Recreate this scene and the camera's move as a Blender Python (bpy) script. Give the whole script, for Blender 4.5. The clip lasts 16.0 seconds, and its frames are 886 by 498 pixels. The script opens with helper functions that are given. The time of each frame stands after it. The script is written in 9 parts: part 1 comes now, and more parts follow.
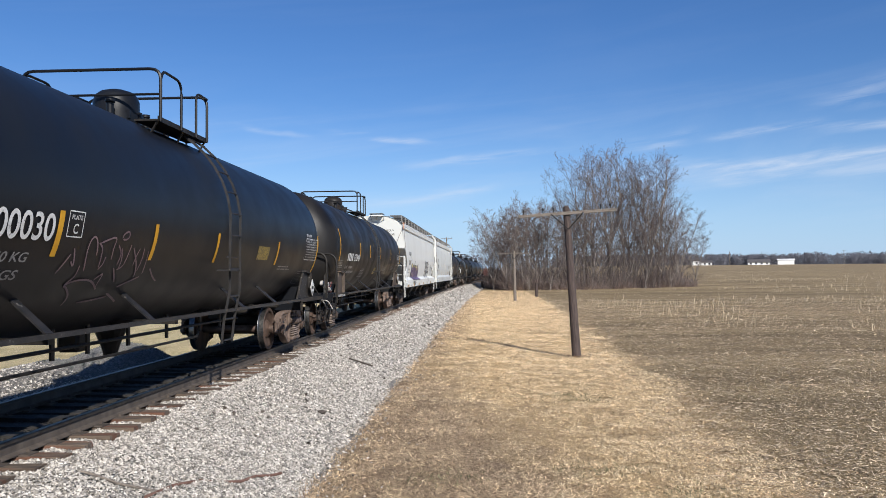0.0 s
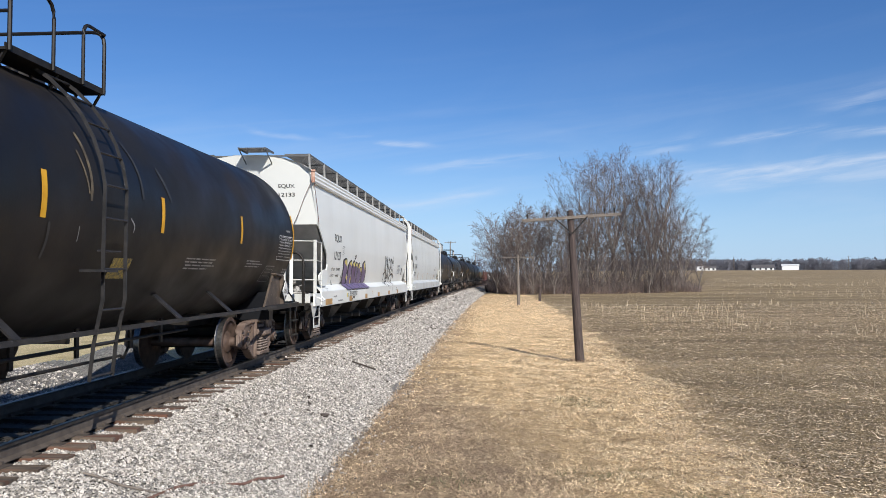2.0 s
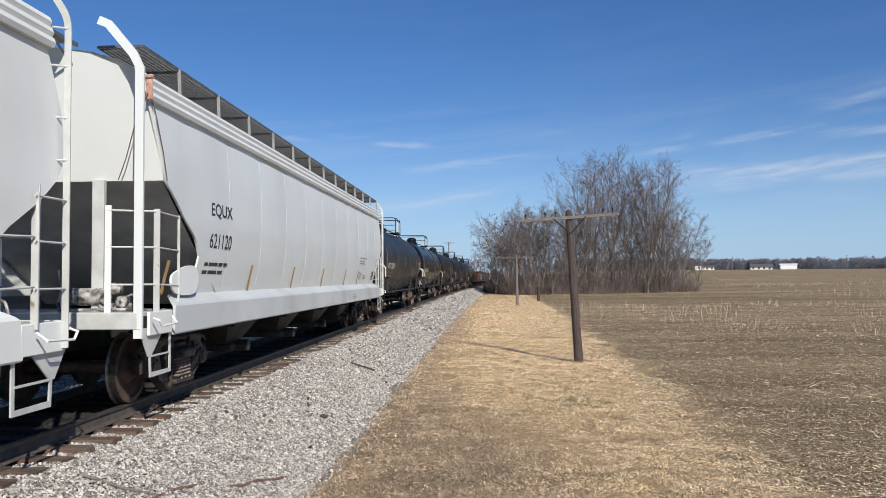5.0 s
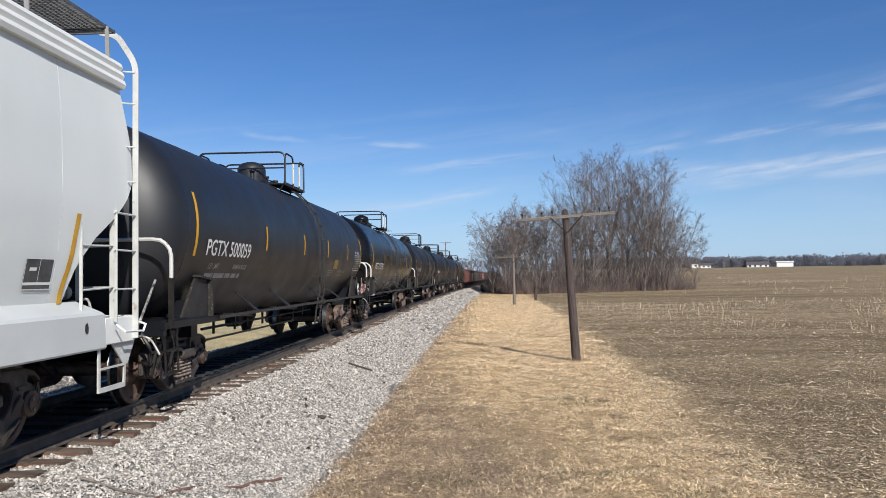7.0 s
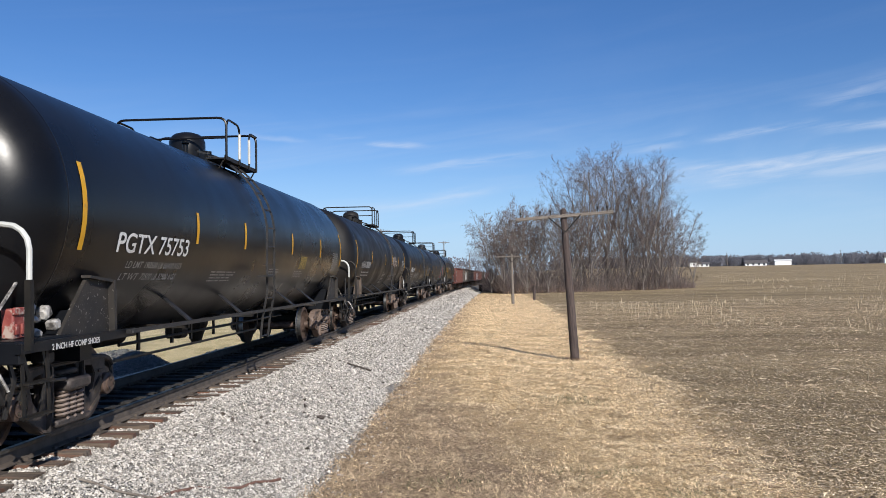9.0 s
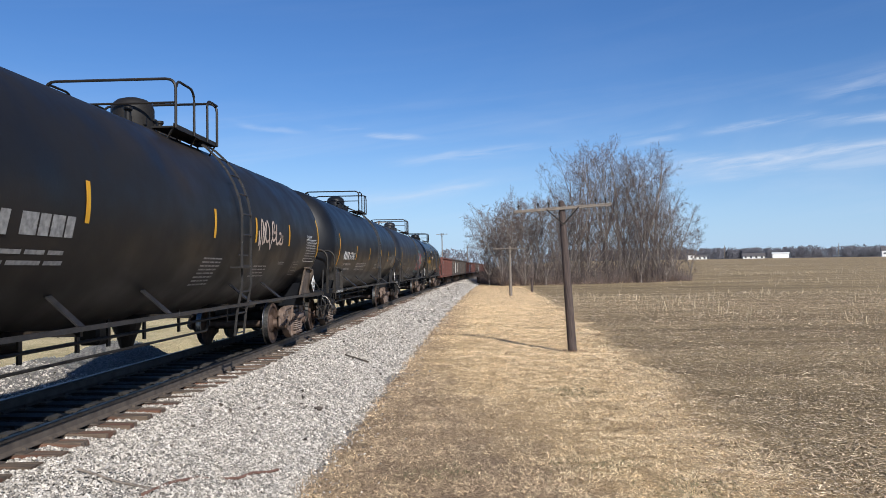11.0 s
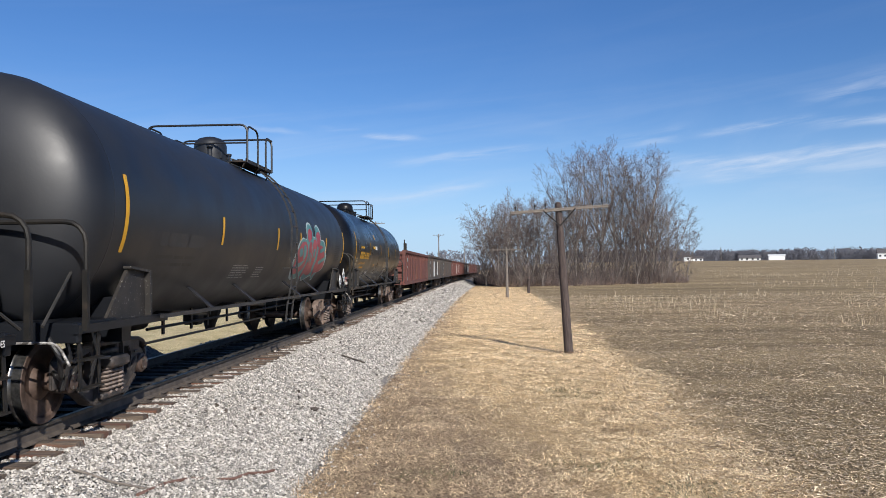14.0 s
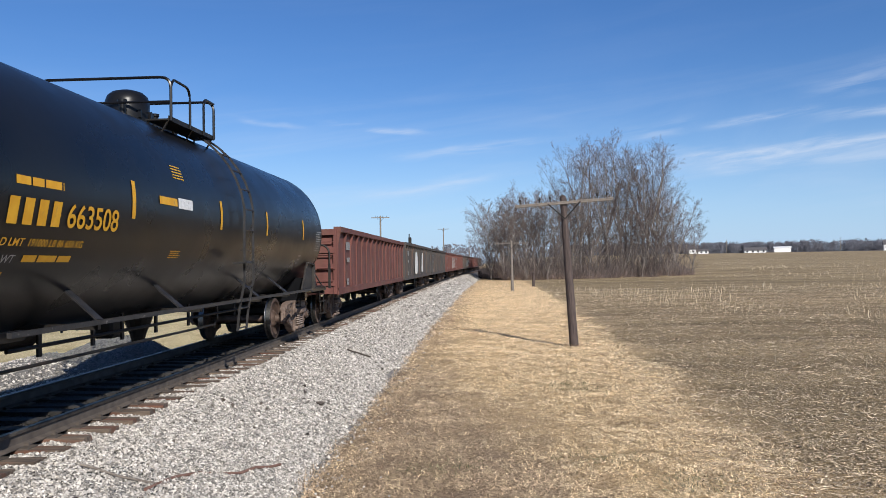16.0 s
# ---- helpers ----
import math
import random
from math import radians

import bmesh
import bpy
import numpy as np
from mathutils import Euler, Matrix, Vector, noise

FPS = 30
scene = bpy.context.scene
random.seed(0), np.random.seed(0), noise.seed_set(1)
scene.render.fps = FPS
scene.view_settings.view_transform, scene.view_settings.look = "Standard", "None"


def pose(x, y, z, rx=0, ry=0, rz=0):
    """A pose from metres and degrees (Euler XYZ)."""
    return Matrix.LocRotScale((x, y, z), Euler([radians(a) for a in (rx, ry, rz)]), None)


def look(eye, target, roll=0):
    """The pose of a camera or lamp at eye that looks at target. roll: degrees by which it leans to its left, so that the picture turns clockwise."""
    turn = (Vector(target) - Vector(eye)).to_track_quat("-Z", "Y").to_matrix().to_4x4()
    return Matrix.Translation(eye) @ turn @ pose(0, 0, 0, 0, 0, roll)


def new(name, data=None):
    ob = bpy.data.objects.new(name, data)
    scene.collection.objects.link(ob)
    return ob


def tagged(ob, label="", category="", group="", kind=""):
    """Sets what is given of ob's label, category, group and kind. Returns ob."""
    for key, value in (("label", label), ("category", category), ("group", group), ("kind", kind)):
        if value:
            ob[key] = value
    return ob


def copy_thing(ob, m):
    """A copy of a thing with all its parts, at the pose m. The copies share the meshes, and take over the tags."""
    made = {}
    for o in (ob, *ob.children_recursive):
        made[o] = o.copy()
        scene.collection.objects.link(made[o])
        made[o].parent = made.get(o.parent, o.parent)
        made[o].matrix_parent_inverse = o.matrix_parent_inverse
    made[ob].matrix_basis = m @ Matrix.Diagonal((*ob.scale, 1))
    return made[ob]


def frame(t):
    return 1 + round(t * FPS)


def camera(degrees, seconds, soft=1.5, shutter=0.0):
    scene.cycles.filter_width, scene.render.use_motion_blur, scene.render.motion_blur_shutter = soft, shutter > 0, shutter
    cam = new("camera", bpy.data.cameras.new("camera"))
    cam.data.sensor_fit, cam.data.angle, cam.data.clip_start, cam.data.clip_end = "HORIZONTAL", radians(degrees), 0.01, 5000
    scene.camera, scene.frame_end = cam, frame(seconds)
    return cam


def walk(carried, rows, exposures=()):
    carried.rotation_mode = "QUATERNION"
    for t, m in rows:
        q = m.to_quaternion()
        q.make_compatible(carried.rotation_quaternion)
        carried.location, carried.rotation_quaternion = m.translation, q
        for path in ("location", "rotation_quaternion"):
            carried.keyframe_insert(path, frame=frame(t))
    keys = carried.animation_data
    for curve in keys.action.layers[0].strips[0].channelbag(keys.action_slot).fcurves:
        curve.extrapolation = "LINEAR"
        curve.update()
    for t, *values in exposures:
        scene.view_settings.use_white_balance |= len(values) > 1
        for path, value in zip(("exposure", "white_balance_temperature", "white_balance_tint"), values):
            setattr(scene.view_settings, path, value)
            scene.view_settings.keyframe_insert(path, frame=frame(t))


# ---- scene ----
import functools

SECONDS = 16.0
cam = camera(59.2, SECONDS, soft=0.7)
EYE = (0.0, 0.0, 1.633)


def aim(yaw, pitch, roll):
    a, b = radians(yaw), radians(pitch)
    way = Vector((-math.sin(a) * math.cos(b), math.cos(a) * math.cos(b), math.sin(b)))
    return look(EYE, Vector(EYE) + way * 20, roll)


# seconds, heading to the left of the track, pitch, roll (degrees)
TURNS = [
    (0.0, 3.28, 1.77, -0.44), (0.5, 3.23, 1.83, -0.48), (1.0, 3.27, 1.87, -0.36), (1.5, 3.39, 1.94, -0.24),
    (2.0, 3.55, 2.04, -0.12), (2.5, 3.69, 2.20, -0.20), (3.0, 3.75, 2.28, -0.22), (3.5, 3.72, 2.25, -0.18),
    (4.0, 3.60, 2.19, -0.17), (6.5, 3.26, 2.02, -0.66), (7.0, 3.21, 2.07, -0.76), (7.5, 3.14, 2.11, -0.83),
    (8.0, 3.14, 2.13, -0.86), (8.5, 3.09, 2.11, -0.89), (9.0, 3.09, 2.05, -0.98), (11.5, 2.91, 1.39, -0.74),
    (12.0, 2.79, 1.39, -0.78), (12.5, 2.68, 1.43, -0.74), (13.0, 2.61, 1.49, -0.65), (13.5, 2.65, 1.51, -0.57),
    (14.0, 2.71, 1.51, -0.60), (14.5, 2.78, 1.45, -0.74), (15.0, 2.89, 1.30, -0.76), (15.5, 2.98, 1.17, -0.83),
    (16.0, 3.07, 1.07, -0.91),
]
PATH = [(t, aim(yaw, pitch, roll)) for t, yaw, pitch, roll in TURNS]
walk(cam, PATH, exposures=[(0.0, 0.30, 6350, 10), (2.0, 0.30, 6350, 10), (3.0, 0.22, 6350, 10), (4.0, 0.10, 6350, 10), (6.5, 0.13, 6350, 10), (7.5, 0.29, 6350, 10), (SECONDS, 0.30, 6350, 10)])

# ---- light ----
SUN = Vector((0.71, -1.42, 1.0)).normalized()
world = bpy.data.worlds.new("sky")
scene.world = world
world.use_nodes = True
wn, wl = world.node_tree.nodes, world.node_tree.links
wn.clear()
w_out = wn.new("ShaderNodeOutputWorld")
w_bg = wn.new("ShaderNodeBackground")
w_sky = wn.new("ShaderNodeTexSky")
w_sky.sky_type = "NISHITA"
w_sky.sun_disc = False
w_sky.sun_elevation = math.asin(SUN.z)
w_sky.sun_rotation = math.atan2(SUN.x, SUN.y)
w_sky.air_density, w_sky.dust_density, w_sky.ozone_density = 1.0, 0.3, 3.0
w_bg.inputs["Strength"].default_value = 0.070
# thin streaks of high cloud, stretched along the horizon and rising to the right
w_tc = wn.new("ShaderNodeTexCoord")
w_sep = wn.new("ShaderNodeSeparateXYZ")
w_az = wn.new("ShaderNodeMath")
w_az.operation = "ARCTAN2"
w_com = wn.new("ShaderNodeCombineXYZ")
w_tilt = wn.new("ShaderNodeMath")
w_tilt.operation = "MULTIPLY_ADD"
w_tilt.inputs[1].default_value = -0.10
wl.new(w_tc.outputs["Generated"], w_sep.inputs[0])
wl.new(w_sep.outputs["X"], w_az.inputs[0])
wl.new(w_sep.outputs["Y"], w_az.inputs[1])
wl.new(w_az.outputs[0], w_com.inputs["X"])
wl.new(w_az.outputs[0], w_tilt.inputs[0])
wl.new(w_sep.outputs["Z"], w_tilt.inputs[2])
wl.new(w_tilt.outputs[0], w_com.inputs["Y"])


def cloud_noise(scale, place, lo, hi, gain, detail=7.0, rough=0.55, twist=0.5):
    """One layer of cirrus, from 0 to gain."""
    mp, tx, mr = wn.new("ShaderNodeMapping"), wn.new("ShaderNodeTexNoise"), wn.new("ShaderNodeMapRange")
    mp.inputs["Scale"].default_value, mp.inputs["Location"].default_value = (*scale, 1.0), (*place, 0.0)
    for key, value in (("Scale", 1.0), ("Detail", detail), ("Roughness", rough), ("Distortion", twist)):
        tx.inputs[key].default_value = value
    for key, value in (("From Min", lo), ("From Max", hi), ("To Max", gain)):
        mr.inputs[key].default_value = value
    mr.interpolation_type = "SMOOTHSTEP"
    wl.new(w_com.outputs[0], mp.inputs[0])
    wl.new(mp.outputs[0], tx.inputs["Vector"])
    wl.new(tx.outputs["Fac"], mr.inputs["Value"])
    return mr.outputs[0]


def sky_math(op, a, c):
    x = wn.new("ShaderNodeMath")
    x.operation = op
    wl.new(a, x.inputs[0])
    wl.new(c, x.inputs[1])
    return x.outputs[0]


def height_band(a, z):
    x = wn.new("ShaderNodeMapRange")
    x.interpolation_type = "SMOOTHSTEP"
    x.inputs["From Min"].default_value, x.inputs["From Max"].default_value = a, z
    wl.new(w_sep.outputs["Z"], x.inputs["Value"])
    return x.outputs[0]


# heading, sine of the height at both ends of each streak, its half width and strength
STREAKS = [(0.20, 0.121, 0.60, 0.136, 0.008, 0.64), (0.21, 0.112, 0.60, 0.111, 0.006, 0.38), (0.27, 0.160, 0.41, 0.168, 0.004, 0.42), (0.38, 0.160, 0.62, 0.168, 0.005, 0.48),
           (0.16, 0.154, 0.26, 0.165, 0.007, 0.38), (-0.20, 0.178, -0.07, 0.167, 0.0028, 0.42), (-0.13, 0.136, 0.12, 0.154, 0.004, 0.35), (-0.17, 0.091, 0.02, 0.108, 0.006, 0.32),
           (0.38, 0.190, 0.62, 0.214, 0.011, 0.32), (-0.31, 0.182, -0.23, 0.174, 0.0028, 0.29), (0.11, 0.116, 0.25, 0.132, 0.006, 0.35)]
w_wisp = cloud_noise((9.0, 70.0), (3.1, 1.7), 0.34, 0.70, 1.0, 6.0, 0.6, 0.4)
w_bend = cloud_noise((7.0, 20.0), (8.1, 4.2), 0.2, 0.8, 1.0, 3.0, 0.5, 0.2)


def sky_range(value, a, z, to0=0.0, to1=1.0):
    x = wn.new("ShaderNodeMapRange")
    x.interpolation_type = "SMOOTHSTEP"
    for key, num in (("From Min", a), ("From Max", z), ("To Min", to0), ("To Max", to1)):
        x.inputs[key].default_value = num
    wl.new(value, x.inputs["Value"])
    return x.outputs[0]


def streak(a0, z0, a1, z1, half, gain):
    slope = (z1 - z0) / (a1 - a0)
    line = wn.new("ShaderNodeMath")
    line.operation = "MULTIPLY_ADD"
    line.inputs[1].default_value, line.inputs[2].default_value = -slope, slope * a0 - z0 - 0.006
    wl.new(w_az.outputs[0], line.inputs[0])
    bend = wn.new("ShaderNodeMath")
    bend.operation = "MULTIPLY_ADD"
    bend.inputs[1].default_value = 0.012
    wl.new(w_bend, bend.inputs[0])
    wl.new(sky_math("ADD", w_sep.outputs["Z"], line.outputs[0]), bend.inputs[2])
    off = wn.new("ShaderNodeMath")
    off.operation = "ABSOLUTE"
    wl.new(bend.outputs[0], off.inputs[0])
    edge = 0.3 * (a1 - a0)
    ends = sky_math("MULTIPLY", sky_range(w_az.outputs[0], a0 - 0.02, a0 + edge), sky_range(w_az.outputs[0], a1 - edge, a1 + 0.02, 1.0, 0.0))
    return sky_math("MULTIPLY", sky_range(off.outputs[0], 0.0, half * 2.0, gain, 0.0), ends)


w_high = sky_range(w_sep.outputs["Z"], 0.13, 0.25, 1.0, 0.12)
w_sum = sky_math("MULTIPLY", sky_math("ADD", cloud_noise((1.7, 24.0), (2.3, 0.4), 0.46, 0.74, 0.20), cloud_noise((2.6, 9.0), (9.1, 3.3), 0.45, 0.75, 0.12, 8.0, 0.6, 1.0)), w_high)
for row in STREAKS:
    w_sum = sky_math("ADD", w_sum, sky_math("MULTIPLY", streak(*row), w_wisp))
w_mul = wn.new("ShaderNodeMath")
w_mul.operation = "MULTIPLY"
wl.new(w_sum, w_mul.inputs[0])
wl.new(height_band(0.02, 0.10), w_mul.inputs[1])
w_mix = wn.new("ShaderNodeMix")
w_mix.data_type = "RGBA"
w_mix.inputs["B"].default_value = (8.2, 9.0, 10.4, 1)
wl.new(w_mul.outputs[0], w_mix.inputs["Factor"])
w_sat = wn.new("ShaderNodeHueSaturation")
w_sat.inputs["Saturation"].default_value = 1.18
wl.new(w_sky.outputs[0], w_sat.inputs["Color"])
w_tint = wn.new("ShaderNodeMix")
w_tint.data_type, w_tint.blend_type = "RGBA", "MULTIPLY"
w_tint.inputs["Factor"].default_value = 1.0
w_tint.inputs["B"].default_value = (0.86, 0.985, 1.25, 1)
wl.new(w_sat.outputs[0], w_tint.inputs["A"])
w_low = wn.new("ShaderNodeMapRange")
w_low.interpolation_type = "SMOOTHSTEP"
w_low.inputs["From Min"].default_value, w_low.inputs["From Max"].default_value = -0.05, 0.22
w_low.inputs["To Min"].default_value, w_low.inputs["To Max"].default_value = 0.75, 0.0
w_haze = wn.new("ShaderNodeMix")
w_haze.data_type = "RGBA"
w_haze.inputs["B"].default_value = (5.4, 8.0, 11.6, 1)
wl.new(w_sep.outputs["Z"], w_low.inputs["Value"])
wl.new(w_low.outputs[0], w_haze.inputs["Factor"])
wl.new(w_tint.outputs["Result"], w_haze.inputs["A"])
wl.new(w_haze.outputs["Result"], w_mix.inputs["A"])
wl.new(w_mix.outputs["Result"], w_bg.inputs["Color"])
wl.new(w_bg.outputs[0], w_out.inputs["Surface"])

sun_data = bpy.data.lights.new("sun", "SUN")
sun_data.energy, sun_data.angle, sun_data.color = 5.0, radians(0.53), (1.0, 0.94, 0.85)
sun = new("sun", sun_data)
sun.matrix_world = look(SUN * 60, (0, 0, 0))


# ---- materials ----
def surface(name, c1, c2, scale=2.0, rough=0.6, metal=0.0, bump=0.1, bump_scale=60.0, c3=None, scale3=0.6, lo=0.35, hi=0.65,
            vary=0.0, stretch=(1, 1, 1), cut3=(0.55, 0.7), rough2=None):
    """Two colours mixed by noise at one scale, a third one in larger patches, fine relief."""
    m = bpy.data.materials.new(name)
    m.use_nodes = True
    n, l = m.node_tree.nodes, m.node_tree.links
    b = n["Principled BSDF"]
    b.inputs["Roughness"].default_value, b.inputs["Metallic"].default_value = rough, metal
    tc, mp = n.new("ShaderNodeTexCoord"), n.new("ShaderNodeMapping")
    mp.inputs["Scale"].default_value = stretch
    l.new(tc.outputs["Object"], mp.inputs[0])
    info = n.new("ShaderNodeObjectInfo")
    add = n.new("ShaderNodeVectorMath")
    add.operation = "ADD"
    big = n.new("ShaderNodeMath")
    big.operation = "MULTIPLY"
    big.inputs[1].default_value = 37.0
    l.new(info.outputs["Random"], big.inputs[0])
    l.new(mp.outputs[0], add.inputs[0])
    l.new(big.outputs[0], add.inputs[1])

    def tex(s, detail=5.0):
        t = n.new("ShaderNodeTexNoise")
        t.inputs["Scale"].default_value, t.inputs["Detail"].default_value = s, detail
        l.new(add.outputs[0], t.inputs["Vector"])
        return t

    def ramp(t, a, z):
        r = n.new("ShaderNodeMapRange")
        r.inputs["From Min"].default_value, r.inputs["From Max"].default_value = a, z
        l.new(t.outputs["Fac"], r.inputs["Value"])
        return r

    def blend(f, a, c):
        x = n.new("ShaderNodeMix")
        x.data_type = "RGBA"
        l.new(f, x.inputs["Factor"])
        for s, v in (("A", a), ("B", c)):
            if isinstance(v, tuple):
                x.inputs[s].default_value = (*v, 1)
            else:
                l.new(v, x.inputs[s])
        return x.outputs["Result"]

    f1 = ramp(tex(scale), lo, hi).outputs[0]
    col = blend(f1, c1, c2)
    if c3:
        col = blend(ramp(tex(scale3), *cut3).outputs[0], col, c3)
    if vary:
        hsv = n.new("ShaderNodeHueSaturation")
        mr = n.new("ShaderNodeMapRange")
        mr.inputs["To Min"].default_value, mr.inputs["To Max"].default_value = 1 - vary, 1 + vary
        geo = n.new("ShaderNodeNewGeometry")
        mx = n.new("ShaderNodeMath")
        mx.operation = "ADD"
        fr = n.new("ShaderNodeMath")
        fr.operation = "FRACT"
        l.new(info.outputs["Random"], mx.inputs[0])
        l.new(geo.outputs["Random Per Island"], mx.inputs[1])
        l.new(mx.outputs[0], fr.inputs[0])
        l.new(fr.outputs[0], mr.inputs["Value"])
        l.new(mr.outputs[0], hsv.inputs["Value"])
        l.new(col, hsv.inputs["Color"])
        col = hsv.outputs["Color"]
    l.new(col, b.inputs["Base Color"])
    if rough2 is not None:
        r = n.new("ShaderNodeMapRange")
        r.inputs["To Min"].default_value, r.inputs["To Max"].default_value = rough, rough2
        l.new(f1, r.inputs["Value"])
        l.new(r.outputs[0], b.inputs["Roughness"])
    if bump:
        bp = n.new("ShaderNodeBump")
        bp.inputs["Strength"].default_value, bp.inputs["Distance"].default_value = bump, 0.02
        l.new(tex(bump_scale, 4.0).outputs["Fac"], bp.inputs["Height"])
        l.new(bp.outputs[0], b.inputs["Normal"])
    return m


M = {}
M["black"] = surface("black_tank_paint", (0.0060, 0.0070, 0.0098), (0.0095, 0.0106, 0.0134), 1.3, 0.38, 0, 0.03, 30, c3=(0.013, 0.0128, 0.0132), scale3=0.5, cut3=(0.6, 0.8), rough2=0.48)
M["slate"] = surface("matt_blue_black_tank_paint", (0.0092, 0.0104, 0.0138), (0.0138, 0.0150, 0.0182), 1.3, 0.43, 0, 0.03, 30, c3=(0.018, 0.0175, 0.0175), scale3=0.5, cut3=(0.6, 0.8), rough2=0.54)
M["gloss"] = surface("glossy_black_paint", (0.0050, 0.0054, 0.0068), (0.0088, 0.0088, 0.0098), 1.0, 0.25, 0, 0.02, 20, c3=(0.014, 0.013, 0.0125), scale3=0.5, cut3=(0.62, 0.85), rough2=0.36)
M["dusty"] = surface("dusty_black_paint", (0.0088, 0.0084, 0.0088), (0.0140, 0.0128, 0.0122), 1.2, 0.40, 0, 0.04, 30, c3=(0.026, 0.0205, 0.017), scale3=0.45, cut3=(0.52, 0.75), rough2=0.62)
M["iron"] = surface("grimy_black_steel", (0.010, 0.0095, 0.009), (0.022, 0.019, 0.016), 6, 0.55, 0, 0.15, 60, c3=(0.05, 0.034, 0.024), scale3=3, cut3=(0.62, 0.82))
M["castiron"] = surface("rusty_cast_steel", (0.100, 0.067, 0.052), (0.180, 0.132, 0.105), 7, 0.72, 0, 0.25, 80, c3=(0.07, 0.048, 0.038), scale3=5, cut3=(0.56, 0.72))
M["castdark"] = surface("black_cast_steel", (0.022, 0.019, 0.018), (0.060, 0.048, 0.042), 7, 0.6, 0, 0.25, 80, c3=(0.12, 0.085, 0.068), scale3=5, cut3=(0.58, 0.74))
M["steelbar"] = surface("worn_grey_black_steel", (0.014, 0.014, 0.015), (0.030, 0.028, 0.028), 9, 0.5, 0.1, 0.1, 60, c3=(0.16, 0.15, 0.14), scale3=14, cut3=(0.66, 0.74))
M["spring"] = surface("dusty_spring_steel", (0.13, 0.10, 0.085), (0.25, 0.20, 0.17), 14, 0.65, 0.2, 0.1, 80)
M["wheeltread"] = surface("dark_rolled_tread", (0.10, 0.10, 0.10), (0.20, 0.195, 0.19), 20, 0.32, 0.9, 0.03, 60)
M["wheel"] = surface("brown_wheel_steel", (0.062, 0.041, 0.032), (0.13, 0.088, 0.070), 7, 0.6, 0.3, 0.1, 60)
M["tread"] = surface("polished_tread_steel", (0.20, 0.20, 0.205), (0.34, 0.335, 0.33), 20, 0.28, 0.9, 0.03, 60)
M["white"] = surface("white_hopper_paint", (0.69, 0.705, 0.675), (0.74, 0.755, 0.725), 0.7, 0.45, 0, 0.02, 20, c3=(0.64, 0.645, 0.61), scale3=0.5, stretch=(1, 1, 0.5), cut3=(0.52, 0.8))
M["offwhite"] = surface("grey_white_hopper_paint", (0.62, 0.645, 0.625), (0.67, 0.695, 0.675), 0.7, 0.45, 0, 0.02, 20, c3=(0.58, 0.595, 0.565), scale3=0.5, stretch=(1, 1, 0.5), cut3=(0.52, 0.8))
M["trimwhite"] = surface("chipped_white_paint", (0.43, 0.435, 0.41), (0.53, 0.535, 0.51), 5, 0.5, 0, 0.05, 40, c3=(0.25, 0.16, 0.11), scale3=6, cut3=(0.69, 0.76))
# White slope paint greyed for its shade; also colours a small grey plate.
M["shade"] = surface("slope_shade_and_plate_grey", (0.34, 0.335, 0.32), (0.46, 0.455, 0.44), 3, 0.6, 0, 0.06, 40)
M["grating"] = surface("galvanised_grating", (0.085, 0.085, 0.085), (0.15, 0.15, 0.148), 12, 0.5, 0.3, 0.05, 60)
M["yellow"] = surface("yellow_reflective_tape", (0.58, 0.285, 0.006), (0.66, 0.35, 0.015), 8, 0.55, 0, 0.02, 60, c3=(0.35, 0.22, 0.06), scale3=9, cut3=(0.62, 0.75))
M["paintwhite"] = surface("stencil_white", (0.60, 0.60, 0.58), (0.72, 0.72, 0.70), 20, 0.6, 0, 0, c3=(0.25, 0.25, 0.24), scale3=30, cut3=(0.6, 0.72))
M["rust"] = surface("oxide_red_gondola_paint", (0.088, 0.027, 0.021), (0.135, 0.045, 0.035), 2.5, 0.7, 0, 0.08, 40, c3=(0.10, 0.05, 0.035), scale3=1.4, stretch=(1, 1, 0.3), cut3=(0.5, 0.72))
M["greygon"] = surface("weathered_grey_gondola_paint", (0.034, 0.031, 0.030), (0.060, 0.054, 0.050), 2.5, 0.75, 0, 0.08, 40, c3=(0.10, 0.060, 0.042), scale3=1.6, stretch=(1, 1, 0.3), cut3=(0.5, 0.7))
M["railside"] = surface("rusty_rail_side", (0.058, 0.046, 0.038), (0.098, 0.079, 0.064), 6, 0.75, 0, 0.1, 60)
# Worn rail head, its colour darkened for the shadow the cars cast on it.
M["railhead"] = surface("shadowed_worn_rail_head", (0.050, 0.046, 0.043), (0.095, 0.086, 0.078), 8, 0.45, 0.4, 0.05, 60)
M["tie"] = surface("weathered_tie_wood", (0.070, 0.052, 0.040), (0.16, 0.12, 0.088), 3, 0.9, 0, 0.5, 18, c3=(0.125, 0.060, 0.038), scale3=0.9, stretch=(1, 9, 9), cut3=(0.5, 0.62), vary=0.3)
M["stone"] = surface("limestone_ballast", (0.31, 0.285, 0.255), (0.49, 0.458, 0.415), 9, 0.9, 0, 0.3, 50, vary=0.65)
M["polewood"] = surface("creosoted_pole_wood", (0.044, 0.032, 0.029), (0.085, 0.062, 0.054), 5, 0.9, 0, 0.5, 20, stretch=(6, 6, 0.5))
M["greywood"] = surface("grey_weathered_wood", (0.12, 0.10, 0.085), (0.21, 0.18, 0.15), 5, 0.9, 0, 0.5, 20, stretch=(1, 6, 6))
M["bark"] = surface("grey_brown_bark", (0.14, 0.120, 0.106), (0.27, 0.235, 0.208), 3, 0.95, 0, 0.2, 20, vary=0.3)
